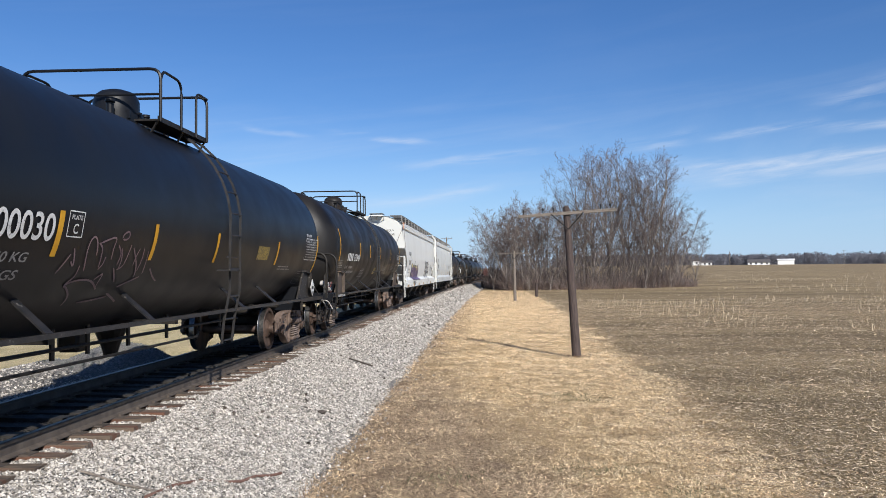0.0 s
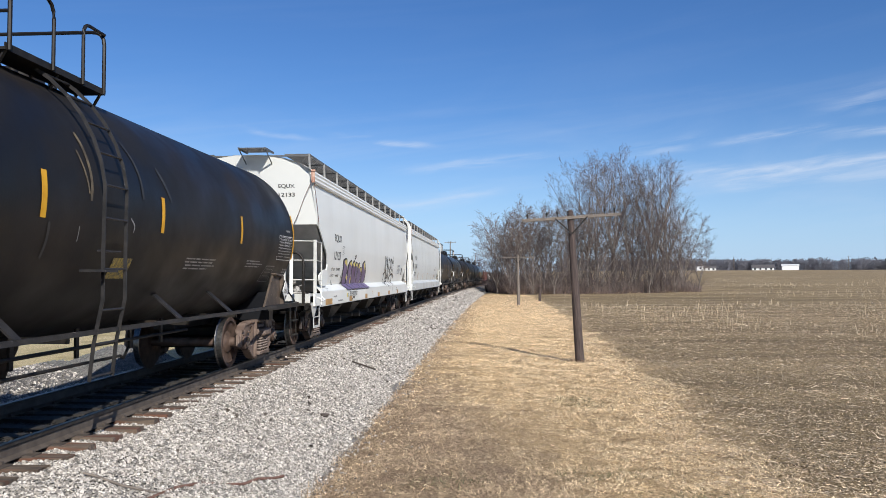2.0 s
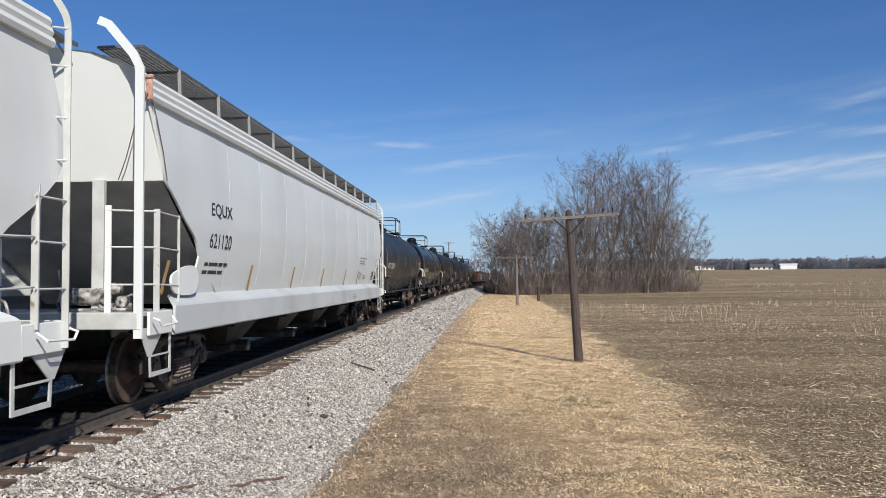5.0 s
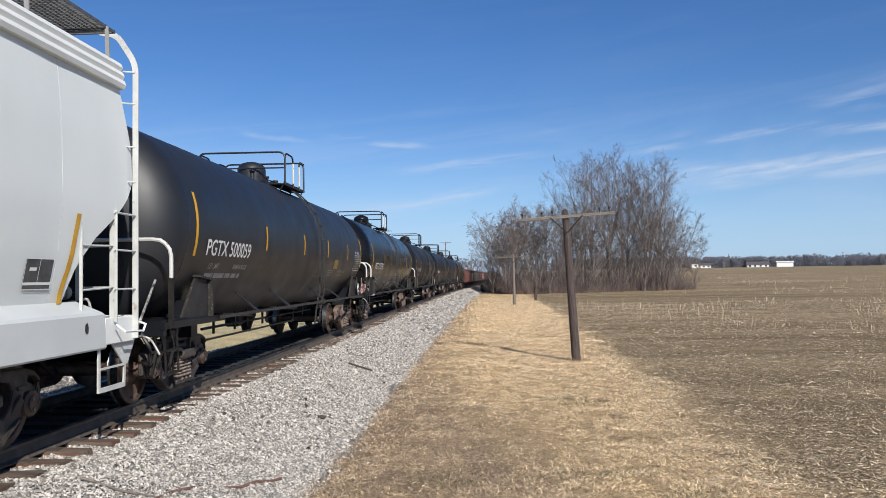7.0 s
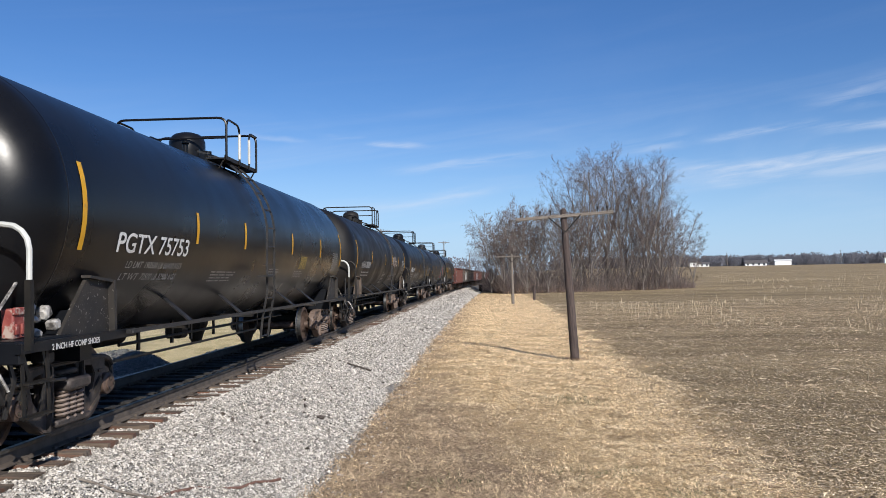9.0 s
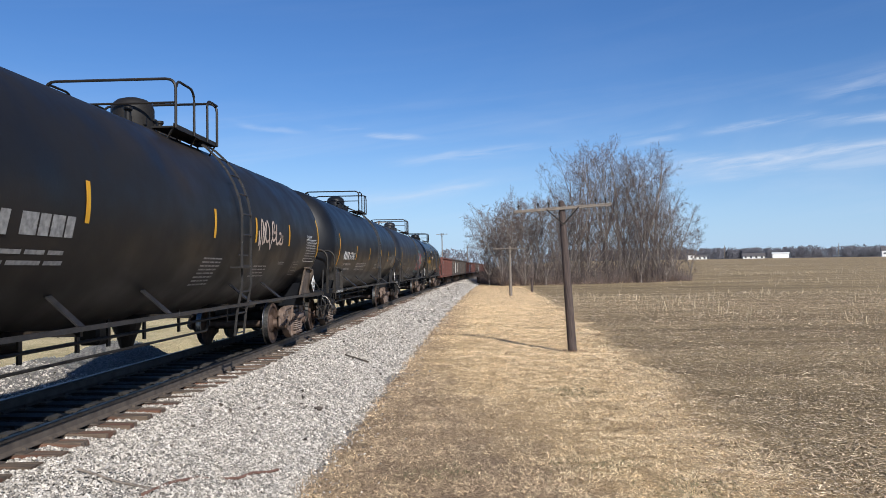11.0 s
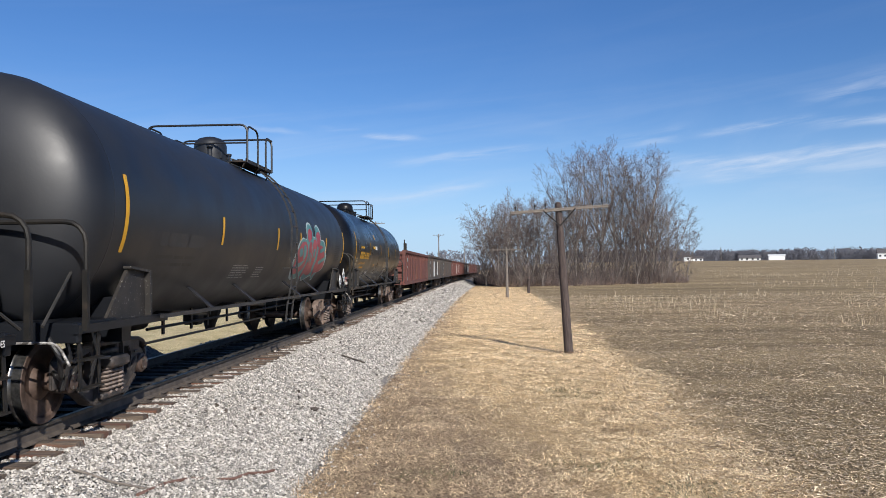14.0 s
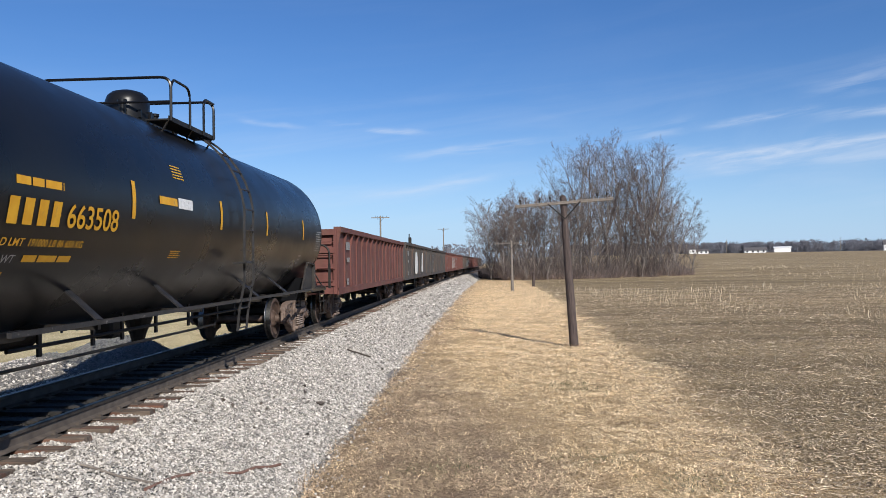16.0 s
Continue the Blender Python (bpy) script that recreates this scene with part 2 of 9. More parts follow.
M["twig"] = surface("bare_twig_bark", (0.078, 0.060, 0.053), (0.165, 0.132, 0.118), 0.3, 0.95, 0, 0, vary=0.35)
M["brush"] = surface("mauve_brown_brush_stems", (0.140, 0.102, 0.090), (0.255, 0.195, 0.172), 0.3, 0.95, 0, 0, vary=0.4)
# Distance haze is mixed into the woods' colour.
M["fartree"] = surface("haze_tinted_far_woods", (0.118, 0.120, 0.142), (0.138, 0.138, 0.158), 0.08, 1, 0, 0, vary=0.12)
M["purple"] = surface("purple_spray_paint", (0.13, 0.095, 0.18), (0.20, 0.15, 0.265), 2.0, 0.5, 0, 0, c3=(0.10, 0.045, 0.09), scale3=1.0)
M["lavender"] = surface("lavender_spray_paint", (0.30, 0.22, 0.40), (0.40, 0.31, 0.50), 2.0, 0.5, 0, 0)
M["lemon"] = surface("pale_yellow_spray_paint", (0.55, 0.46, 0.10), (0.68, 0.58, 0.17), 3.0, 0.5, 0, 0)
M["ink"] = surface("black_spray_paint", (0.012, 0.012, 0.014), (0.035, 0.035, 0.04), 4.0, 0.5, 0, 0)
M["red"] = surface("red_spray_paint", (0.27, 0.035, 0.05), (0.36, 0.07, 0.085), 3.0, 0.5, 0, 0)
M["teal"] = surface("teal_spray_paint", (0.05, 0.17, 0.17), (0.10, 0.26, 0.25), 3.0, 0.5, 0, 0)
M["halo"] = surface("pale_spray_halo", (0.26, 0.34, 0.35), (0.38, 0.45, 0.45), 2.0, 0.6, 0, 0)
M["pink"] = surface("faded_pink_spray", (0.13, 0.085, 0.10), (0.22, 0.155, 0.165), 3.0, 0.6, 0, 0)
M["cream"] = surface("pale_cream_spray", (0.40, 0.30, 0.24), (0.52, 0.44, 0.38), 3.0, 0.6, 0, 0)
M["faint"] = surface("worn_stencil_grey", (0.17, 0.17, 0.17), (0.32, 0.32, 0.31), 15.0, 0.6, 0, 0)
M["orange"] = surface("orange_reflective_tape", (0.40, 0.225, 0.07), (0.48, 0.29, 0.11), 8, 0.45, 0, 0.02, 60)
M["redbox"] = surface("peeling_faded_red_paint", (0.19, 0.035, 0.03), (0.27, 0.075, 0.06), 10, 0.6, 0, 0.1, 60, c3=(0.36, 0.28, 0.24), scale3=9, cut3=(0.52, 0.58))
M["thatch"] = surface("brown_grass_thatch", (0.225, 0.155, 0.100), (0.63, 0.47, 0.305), 1.5, 0.9, 0, 0, vary=0.68)
M["rustbare"] = surface("orange_rusted_bare_steel", (0.36, 0.17, 0.11), (0.52, 0.36, 0.28), 9, 0.8, 0, 0.1, 60, c3=(0.20, 0.09, 0.06), scale3=12)
M["galv"] = surface("dull_galvanised_steel", (0.20, 0.20, 0.195), (0.28, 0.278, 0.27), 6, 0.55, 0.2, 0.05, 60)
M["sillgrey"] = surface("dusty_grey_white_sill_paint", (0.50, 0.52, 0.51), (0.56, 0.58, 0.57), 0.8, 0.5, 0, 0.03, 30, c3=(0.45, 0.455, 0.44), scale3=0.6)
# Mound stone darkened for the shade in which the heap lies.
M["chips"] = surface("shaded_mound_stone", (0.13, 0.138, 0.125), (0.20, 0.205, 0.185), 6, 0.9, 0, 0.2, 40, vary=0.2)
M["amber"] = surface("amber_reflective_tape", (0.50, 0.26, 0.012), (0.58, 0.32, 0.03), 8, 0.5, 0, 0.02, 60)
M["stencilgrey"] = surface("thin_black_stencil", (0.10, 0.10, 0.10), (0.22, 0.22, 0.22), 25, 0.6, 0, 0)
M["inkgrey"] = surface("faded_black_print", (0.045, 0.045, 0.047), (0.085, 0.085, 0.085), 9, 0.6, 0, 0)
M["nearblack"] = surface("near_black_underframe_paint", (0.016, 0.015, 0.014), (0.034, 0.031, 0.028), 4, 0.75, 0, 0.1, 40)
# Dirty bed between the rails, blackened for the shade under the train.
M["dirty_shade"] = surface("dirty_shaded_ballast", (0.014, 0.013, 0.012), (0.032, 0.029, 0.026), 9, 0.85, 0, 0.4, 50, vary=0.4)
M["stub"] = surface("dull_maize_stalk", (0.31, 0.245, 0.155), (0.50, 0.41, 0.29), 0.8, 0.9, 0, 0, vary=0.45)
M["weed"] = surface("grey_green_weed", (0.14, 0.125, 0.062), (0.23, 0.20, 0.11), 2, 0.9, 0, 0, vary=0.4)
M["branch"] = surface("reddish_branch_bark", (0.11, 0.055, 0.04), (0.18, 0.10, 0.075), 8, 0.9, 0, 0.3, 40)
M["straw"] = surface("dry_straw", (0.72, 0.54, 0.315), (0.94, 0.755, 0.49), 1.2, 0.8, 0, 0, vary=0.58)
M["husk"] = surface("pale_corn_residue", (0.38, 0.285, 0.18), (0.74, 0.60, 0.42), 0.8, 0.85, 0, 0, vary=0.68)
M["housewhite"] = surface("white_siding", (0.75, 0.75, 0.73), (0.82, 0.82, 0.8), 1, 0.6, 0, 0)
M["roof"] = surface("grey_shingle", (0.075, 0.07, 0.07), (0.11, 0.10, 0.10), 1, 0.9, 0, 0)
M["darkglass"] = surface("dark_window_glass", (0.02, 0.022, 0.025), (0.03, 0.032, 0.035), 1, 0.1, 0, 0)

M["faded"] = surface("faded_yellow_label", (0.36, 0.25, 0.035), (0.13, 0.10, 0.03), 26, 0.5, 0, 0, c3=(0.05, 0.045, 0.03), scale3=34, cut3=(0.52, 0.6))
M["valve"] = surface("dirty_pale_casting", (0.12, 0.11, 0.10), (0.52, 0.50, 0.47), 11, 0.6, 0.1, 0.15, 60, c3=(0.05, 0.045, 0.04), scale3=9, cut3=(0.5, 0.62))
M["chipped"] = surface("chipped_dark_gusset_paint", (0.013, 0.0115, 0.0105), (0.028, 0.023, 0.019), 5, 0.65, 0, 0.1, 40, c3=(0.20, 0.19, 0.17), scale3=30, cut3=(0.645, 0.69))
M["dustgusset"] = surface("brown_dusty_gusset_paint", (0.050, 0.037, 0.028), (0.105, 0.078, 0.058), 4, 0.7, 0, 0.1, 40, c3=(0.17, 0.14, 0.11), scale3=22, cut3=(0.62, 0.72))
M["scuff"] = surface("tan_scuffed_paint", (0.065, 0.052, 0.036), (0.15, 0.12, 0.075), 9, 0.7, 0, 0)
M["dustline"] = surface("thin_dust_streak", (0.020, 0.020, 0.021), (0.034, 0.033, 0.032), 5, 0.6, 0, 0)
for paint in ("black", "gloss", "dusty", "iron"):
    M[paint].node_tree.nodes["Principled BSDF"].inputs["Specular IOR Level"].default_value = 0.24


# ---- mesh tools ----
def obj(name, bm, mats, parent=None, smooth=False, angle=0.7):
    me = bpy.data.meshes.new(name)
    bm.normal_update()
    if smooth:
        for f in bm.faces:
            f.smooth = True
        for e in bm.edges:
            if len(e.link_faces) == 2 and e.calc_face_angle(0) > angle:
                e.smooth = False
    bm.to_mesh(me)
    bm.free()
    for m in (mats if isinstance(mats, (list, tuple)) else [mats]):
        me.materials.append(m)
    ob = new(name, me)
    ob.parent = parent
    return ob


def part(name, bm, material, parent, label="", smooth=False):
    ob = obj(name, bm, material, parent, smooth)
    if label:
        tagged(ob, label)
    return ob


def box(bm, x, y, z, sx, sy, sz, rot=None, mi=0, bevel=0.0):
    """A block with its centre at x, y, z."""
    r = bmesh.ops.create_cube(bm, size=1.0)
    vs = r["verts"]
    bmesh.ops.scale(bm, vec=(sx, sy, sz), verts=vs)
    if rot is not None:
        bmesh.ops.rotate(bm, cent=(0, 0, 0), matrix=rot.to_3x3(), verts=vs)
    bmesh.ops.translate(bm, vec=(x, y, z), verts=vs)
    fs = {f for v in vs for f in v.link_faces}
    for f in fs:
        f.material_index = mi
    if bevel:
        es = list({e for v in vs for e in v.link_edges})
        bmesh.ops.bevel(bm, geom=es, offset=bevel, segments=1, affect="EDGES")


def sweep(bm, pts, section, mi=0, closed=False, caps=True, up=(0, 0, 1)):
    """A section (list of side, up offsets) carried along points."""
    pts = [Vector(p) for p in pts]
    rings, n = [], len(pts)
    for i, p in enumerate(pts):
        a = pts[i - 1] if (i or closed) else p
        b = pts[(i + 1) % n] if (i < n - 1 or closed) else p
        d = (b - a).normalized()
        u = Vector(up)
        if abs(d.dot(u)) > 0.98:
            u = Vector((1, 0, 0))
        s = d.cross(u).normalized()
        v = s.cross(d)
        k = 1.0
        if 0 < i < n - 1 or closed:
            c = (p - a).normalized().dot((b - p).normalized())
            k = 1.0 / max(0.5, math.sqrt(max(0.0, (1 + c) / 2)))
        rings.append([bm.verts.new(p + s * q[0] * k + v * q[1] * k) for q in section])
    m = len(section)
    for i in range(n if closed else n - 1):
        r1, r2 = rings[i], rings[(i + 1) % n]
        for j in range(m):
            f = bm.faces.new((r1[j], r1[(j + 1) % m], r2[(j + 1) % m], r2[j]))
            f.material_index = mi
    if caps and not closed:
        bm.faces.new(rings[0][::-1]).material_index = mi
        bm.faces.new(rings[-1]).material_index = mi


def circle(r, n=8):
    return [(r * math.cos(2 * math.pi * i / n), r * math.sin(2 * math.pi * i / n)) for i in range(n)]


def rect(w, h):
    return [(-w / 2, -h / 2), (w / 2, -h / 2), (w / 2, h / 2), (-w / 2, h / 2)]


def pipe(bm, pts, r=0.02, n=7, mi=0, closed=False):
    sweep(bm, pts, circle(r, n), mi, closed)


def beam(bm, pts, w, h, mi=0, up=(0, 0, 1)):
    sweep(bm, pts, rect(w, h), mi, up=up)


def rounded(pts, rad, k=4):
    """The same bent line with its corners turned into arcs."""
    q = [Vector(p) for p in pts]
    out = [q[0]]
    for a, b, c in zip(q, q[1:], q[2:]):
        d1, d2 = (a - b), (c - b)
        cut = min(rad, d1.length * 0.48, d2.length * 0.48)
        p1, p2 = b + d1.normalized() * cut, b + d2.normalized() * cut
        out += [(1 - t) ** 2 * p1 + 2 * t * (1 - t) * b + t * t * p2 for t in [i / k for i in range(k + 1)]]
    return out + [q[-1]]


def lathe(bm, profile, axis="x", n=24, at=(0, 0, 0), mi=0, mis=None):
    """Spins (along, radius) round an axis through at."""
    at = Vector(at)
    rings = []
    for a, r in profile:
        ring = []
        for i in range(n):
            c, s = r * math.cos(2 * math.pi * i / n), r * math.sin(2 * math.pi * i / n)
            v = {"x": (a, c, s), "y": (s, a, c), "z": (c, s, a)}[axis]
            ring.append(bm.verts.new(at + Vector(v)))
        rings.append(ring)
    for k in range(len(rings) - 1):
        for i in range(n):
            f = bm.faces.new((rings[k][i], rings[k][(i + 1) % n], rings[k + 1][(i + 1) % n], rings[k + 1][i]))
            f.material_index = mis[k] if mis else mi
    for ring in (rings[0][::-1], rings[-1]):
        if (ring[0].co - ring[n // 2].co).length > 1e-4:
            bm.faces.new(ring).material_index = mi


def prism(bm, poly, x0, x1, mi=0):
    """A polygon in y, z between two x."""
    a = [bm.verts.new((x0, y, z)) for y, z in poly]
    b = [bm.verts.new((x1, y, z)) for y, z in poly]
    n = len(poly)
    bm.faces.new(a).material_index = mi
    bm.faces.new(b[::-1]).material_index = mi
    for i in range(n):
        bm.faces.new((a[i], b[i], b[(i + 1) % n], a[(i + 1) % n])).material_index = mi


def raw(name, verts, faces, mat, parent=None):
    me = bpy.data.meshes.new(name)
    me.from_pydata(verts.tolist() if hasattr(verts, "tolist") else verts, [], faces.tolist() if hasattr(faces, "tolist") else faces)
    me.materials.append(mat)
    ob = new(name, me)
    ob.parent = parent
    return ob


def empty(name, m=None):
    ob = new(name)
    ob.empty_display_size = 0.3
    if m is not None:
        ob.matrix_basis = m
    return ob


# ---- lettering ----
WORDS = ["500030", "PGTX 500059", "PGTX 75753", "67848", "67841", "663508", "EQUX", "621120", "219800", "66660", "12133", "PLATE", "C", "E", "LD LMT", "LT WT", "190500 LB 86400 KGS",
         "72500 LB 32900 KGS", "191000 LB 86 650 KG", "DEATH AND TAXES", "1824", "3265", "2 INCH HF COMP SHOES", "2 INCH TREAD COND. SHOES", "LIFT HERE", "JACK HERE",
         "DOT111A100W1", "650 KG", "KG", "ACUSSY", "86400 KGS", "FRA AIP", "FIBERGLASS INSULATION", "DO NOT EXCEED", "DO NOT USE STEAM, BOILING WATER"]
GLYPHS = {}


def make_glyphs():
    obs = []
    for w in WORDS:
        cu = bpy.data.curves.new("writing", "FONT")
        cu.body = w
        cu.offset = 0.012
        obs.append((w, new("writing", cu)))
    dg = bpy.context.evaluated_depsgraph_get()
    for w, o in obs:
        me = bpy.data.meshes.new_from_object(o.evaluated_get(dg))
        v = np.array([q.co[:2] for q in me.vertices])
        lo, hi = v.min(0), v.max(0)
        GLYPHS[w] = ((v - lo) / (hi - lo), [tuple(p.vertices) for p in me.polygons])
        bpy.data.meshes.remove(me)
    for w, o in obs:
        cu = o.data
        bpy.data.objects.remove(o)
        bpy.data.curves.remove(cu)


make_glyphs()


def write(surf, parent, word, y0, y1, z0, z1, material, slant=0.0, lift=0.003):
    """A word fitted into a box on a flank."""
    v, faces = GLYPHS[word]
    if surf is tank_at:
        lift += 0.007
    pts = [surf(y0 + (y1 - y0) * a + slant * (z1 - z0) * b, z0 + (z1 - z0) * b, lift) for a, b in v]
    ob = raw("lettering", [tuple(p) for p in pts], faces, material, parent)
    return ob


def bars(surf, parent, y0, y1, z0, z1, rows, material, seed=0, gap=0.58, lift=0.004):
    """Lines of small writing, as plain bars."""
    rnd = random.Random(seed)
    bm = bmesh.new()
    for i in range(rows):
        zt = z1 - (z1 - z0) * i / rows
        zb = zt - (z1 - z0) / rows * (1 - gap)
        y, end = y0 + rnd.uniform(0, 0.06) * (y1 - y0), y1 - rnd.uniform(0, 0.25) * (y1 - y0)
        while y < end:
            w = min(rnd.uniform(0.12, 0.34) * (y1 - y0), end - y)
            bm.faces.new([bm.verts.new(surf(a, b, lift)) for a, b in ((y, zb), (y + w, zb), (y + w, zt), (y, zt))])
            y += w + 0.03 * (y1 - y0)
    return part("small_lettering", bm, material, parent)


def blocks(surf, parent, y0, y1, z0, z1, n, material, name="mark"):
    """A row of plain upright blocks in place of a maker's mark."""
    bm = bmesh.new()
    step = (y1 - y0) / n
    for i in range(n):
        a = y0 + i * step
        bm.faces.new([bm.verts.new(surf(a + step * u, z0 + (z1 - z0) * w, 0.010)) for u, w in ((0.10, 0.0), (0.74, 0.0), (0.78, 1.0), (0.14, 1.0))])
    return part(name, bm, material, parent)


def smooth_loop(pts, k=5):
    out, n = [], len(pts)
    for i in range(n):
        p0, p1, p2, p3 = (Vector(pts[(i + j) % n]) for j in (-1, 0, 1, 2))
        for s in range(k):
            t = s / k
            out.append(0.5 * (2 * p1 + (p2 - p0) * t + (2 * p0 - 5 * p1 + 4 * p2 - p3) * t * t + (3 * p1 - p0 - 3 * p2 + p3) * t ** 3))
    return out


def fill(bm, surf, pts, lift, mi=0, smooth=True):
    """A filled outline (y, z) laid on a flank, cut into bands so that it follows the curve."""
    loop = smooth_loop(pts) if smooth else [Vector(p) for p in pts]
    b2 = bmesh.new()
    f = b2.faces.new([b2.verts.new((p[0], p[1], 0)) for p in loop])
    bmesh.ops.triangulate(b2, faces=[f])
    zs = [p[1] for p in loop]
    z = min(zs) + 0.1
    while z < max(zs):
        bmesh.ops.bisect_plane(b2, geom=list(b2.verts) + list(b2.edges) + list(b2.faces), plane_co=(0, z, 0), plane_no=(0, 1, 0))
        z += 0.1
    made = {v: bm.verts.new(surf(v.co.x, v.co.y, lift)) for v in b2.verts}
    for f in b2.faces:
        try:
            bm.faces.new([made[v] for v in f.verts]).material_index = mi
        except ValueError:
            pass
    b2.free()


def stroke(bm, surf, pts, width, lift, mi=0):
    """A painted line of even width through points (y, z)."""
    q = [Vector(p) for p in pts]
    rows = []
    for i, p in enumerate(q):
        d = (q[min(i + 1, len(q) - 1)] - q[max(i - 1, 0)]).normalized()
        s = Vector((-d.y, d.x)) * width * (0.5 if 0 < i < len(q) - 1 else 0.3)
        rows.append([bm.verts.new(surf(*(p + s), lift)), bm.verts.new(surf(*(p - s), lift))])
    for a, b in zip(rows, rows[1:]):
        bm.faces.new((a[0], a[1], b[1], b[0])).material_index = mi


# ---- ground ----
TRACK_X = -5.55
CURVE = 1.4e-4


def track_x(y):
    return TRACK_X + CURVE * max(0.0, y - 30.0) ** 2


def step01(v, a, b):
    k = min(1.0, max(0.0, (v - a) / (b - a)))
    return k * k * (3 - 2 * k)


def ground_z(x, y):
    o = x - track_x(min(y, 260))
    z = -1.0 + 0.25 * step01(-o, 3.0, 5.5)
    if abs(o) < 3.6 and y < 400:
        z -= 0.30 * step01(3.6 - abs(o), 0.0, 1.0)
    rise = 6.5 * min(1.0, max(0.0, y - 70) / 470) * min(1.0, max(0.0, (x - 6) / 45))
    bumps = 0.05 * noise.noise(Vector((x * 0.25, y * 0.25, 0))) + 0.03 * noise.noise(Vector((x * 0.9, y * 0.9, 3)))
    far = 1.2 * noise.noise(Vector((x * 0.004, y * 0.004, 9))) * step01(math.hypot(x, y), 150, 700)
    return z + rise + bumps + far


def lines(edges):
    out = []
    for a, b, s in edges:
        out += list(np.arange(a, b, s))
    return out + [edges[-1][1]]


def build_ground():
    xs = lines([(-3200, -400, 400), (-400, -60, 20), (-60, -14, 3), (-14, 12, 0.4), (12, 40, 2), (40, 300, 8), (300, 600, 40), (600, 3200, 400)])
    ys = lines([(-300, 0, 30), (0, 60, 0.5), (60, 140, 2.0), (140, 640, 8), (640, 1000, 40), (1000, 4200, 400)])
    verts = [(x, y, ground_z(x, y)) for y in ys for x in xs]
    w = len(xs)
    faces = [(j * w + i, j * w + i + 1, (j + 1) * w + i + 1, (j + 1) * w + i) for j in range(len(ys) - 1) for i in range(w - 1)]
    m = bpy.data.materials.new("ground_cover")
    m.use_nodes = True
    n, l = m.node_tree.nodes, m.node_tree.links
    b = n["Principled BSDF"]
    b.inputs["Roughness"].default_value = 0.95
    b.inputs["Specular IOR Level"].default_value = 0.2
    tc = n.new("ShaderNodeTexCoord")
    sep = n.new("ShaderNodeSeparateXYZ")
    l.new(tc.outputs["Object"], sep.inputs[0])

    def tex(s, detail=6.0, rough=0.6, scale=None):
        t = n.new("ShaderNodeTexNoise")
        t.inputs["Scale"].default_value, t.inputs["Detail"].default_value, t.inputs["Roughness"].default_value = s, detail, rough
        if scale:
            mp = n.new("ShaderNodeMapping")
            mp.inputs["Scale"].default_value = scale
            l.new(tc.outputs["Object"], mp.inputs[0])
            l.new(mp.outputs[0], t.inputs["Vector"])
        else:
            l.new(tc.outputs["Object"], t.inputs["Vector"])
        return t.outputs["Fac"]

    def rng(v, a, z, to=(0, 1)):
        r = n.new("ShaderNodeMapRange")
        for k, q in zip(("From Min", "From Max", "To Min", "To Max"), (a, z, *to)):
            r.inputs[k].default_value = q
        l.new(v, r.inputs["Value"])
        return r.outputs[0]

    def mix(f, a, c):
        x = n.new("ShaderNodeMix")
        x.data_type = "RGBA"
        l.new(f, x.inputs["Factor"])
        for s, v in (("A", a), ("B", c)):
            if isinstance(v, tuple):
                x.inputs[s].default_value = (*v, 1)
            else:
                l.new(v, x.inputs[s])
        return x.outputs["Result"]

    def calc(op, a, c):
        x = n.new("ShaderNodeMath")
        x.operation = op
        for i, v in enumerate((a, c)):
            if isinstance(v, (int, float)):
                x.inputs[i].default_value = v
            else:
                l.new(v, x.inputs[i])
        return x.outputs[0]

    # crossed fibres, matted patches, soil
    fibre = calc("MAXIMUM", tex(1.0, 4, 0.7, (14, 52, 1)), tex(1.0, 4, 0.7, (52, 18, 1)))
    grass = mix(rng(fibre, 0.49, 0.64), (0.36, 0.24, 0.125), (0.92, 0.69, 0.39))
    dull = mix(rng(fibre, 0.49, 0.64), (0.13, 0.086, 0.054), (0.48, 0.345, 0.205))
    grass = mix(rng(tex(1.5, 6, 0.65), 0.52, 0.70, (0, 0.6)), grass, dull)
    green = mix(rng(fibre, 0.49, 0.64), (0.13, 0.11, 0.052), (0.40, 0.345, 0.18))
    grass = mix(rng(tex(0.75, 5, 0.6, (1, 0.8, 1)), 0.60, 0.74, (0, 0.5)), grass, green)
    mat = mix(rng(fibre, 0.49, 0.64), (0.180, 0.124, 0.079), (0.66, 0.495, 0.325))
    # shade of hollows between the matted clumps, painted as darker brown
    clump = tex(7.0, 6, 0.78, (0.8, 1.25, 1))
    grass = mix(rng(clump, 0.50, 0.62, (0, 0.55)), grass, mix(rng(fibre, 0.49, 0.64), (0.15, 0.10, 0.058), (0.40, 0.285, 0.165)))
    # brown matted margin beside the ballast, wide near by and narrowing with distance
    margin = calc("MAXIMUM", calc("SUBTRACT", 3.1, calc("MULTIPLY", sep.outputs["Y"], 0.225)), -1.7)
    side = calc("ADD", calc("SUBTRACT", sep.outputs["X"], margin), calc("MULTIPLY", calc("SUBTRACT", tex(0.55, 7, 0.65), 0.5), 3.4))
    grass = mix(rng(side, -0.75, 0.85, (1.0, 0.0)), grass, mat)
    meadow = mix(rng(fibre, 0.49, 0.64), (0.46, 0.375, 0.20), (0.84, 0.70, 0.42))
    meadow = mix(rng(tex(0.9, 6, 0.7, (1, 0.5, 1)), 0.46, 0.64, (0, 0.8)), meadow, (0.36, 0.29, 0.14))
    grass = mix(rng(sep.outputs["X"], -8.6, -9.6), grass, meadow)
    soil = mix(rng(tex(26.0, 5, 0.7), 0.42, 0.60), (0.170, 0.122, 0.064), (0.49, 0.370, 0.205))
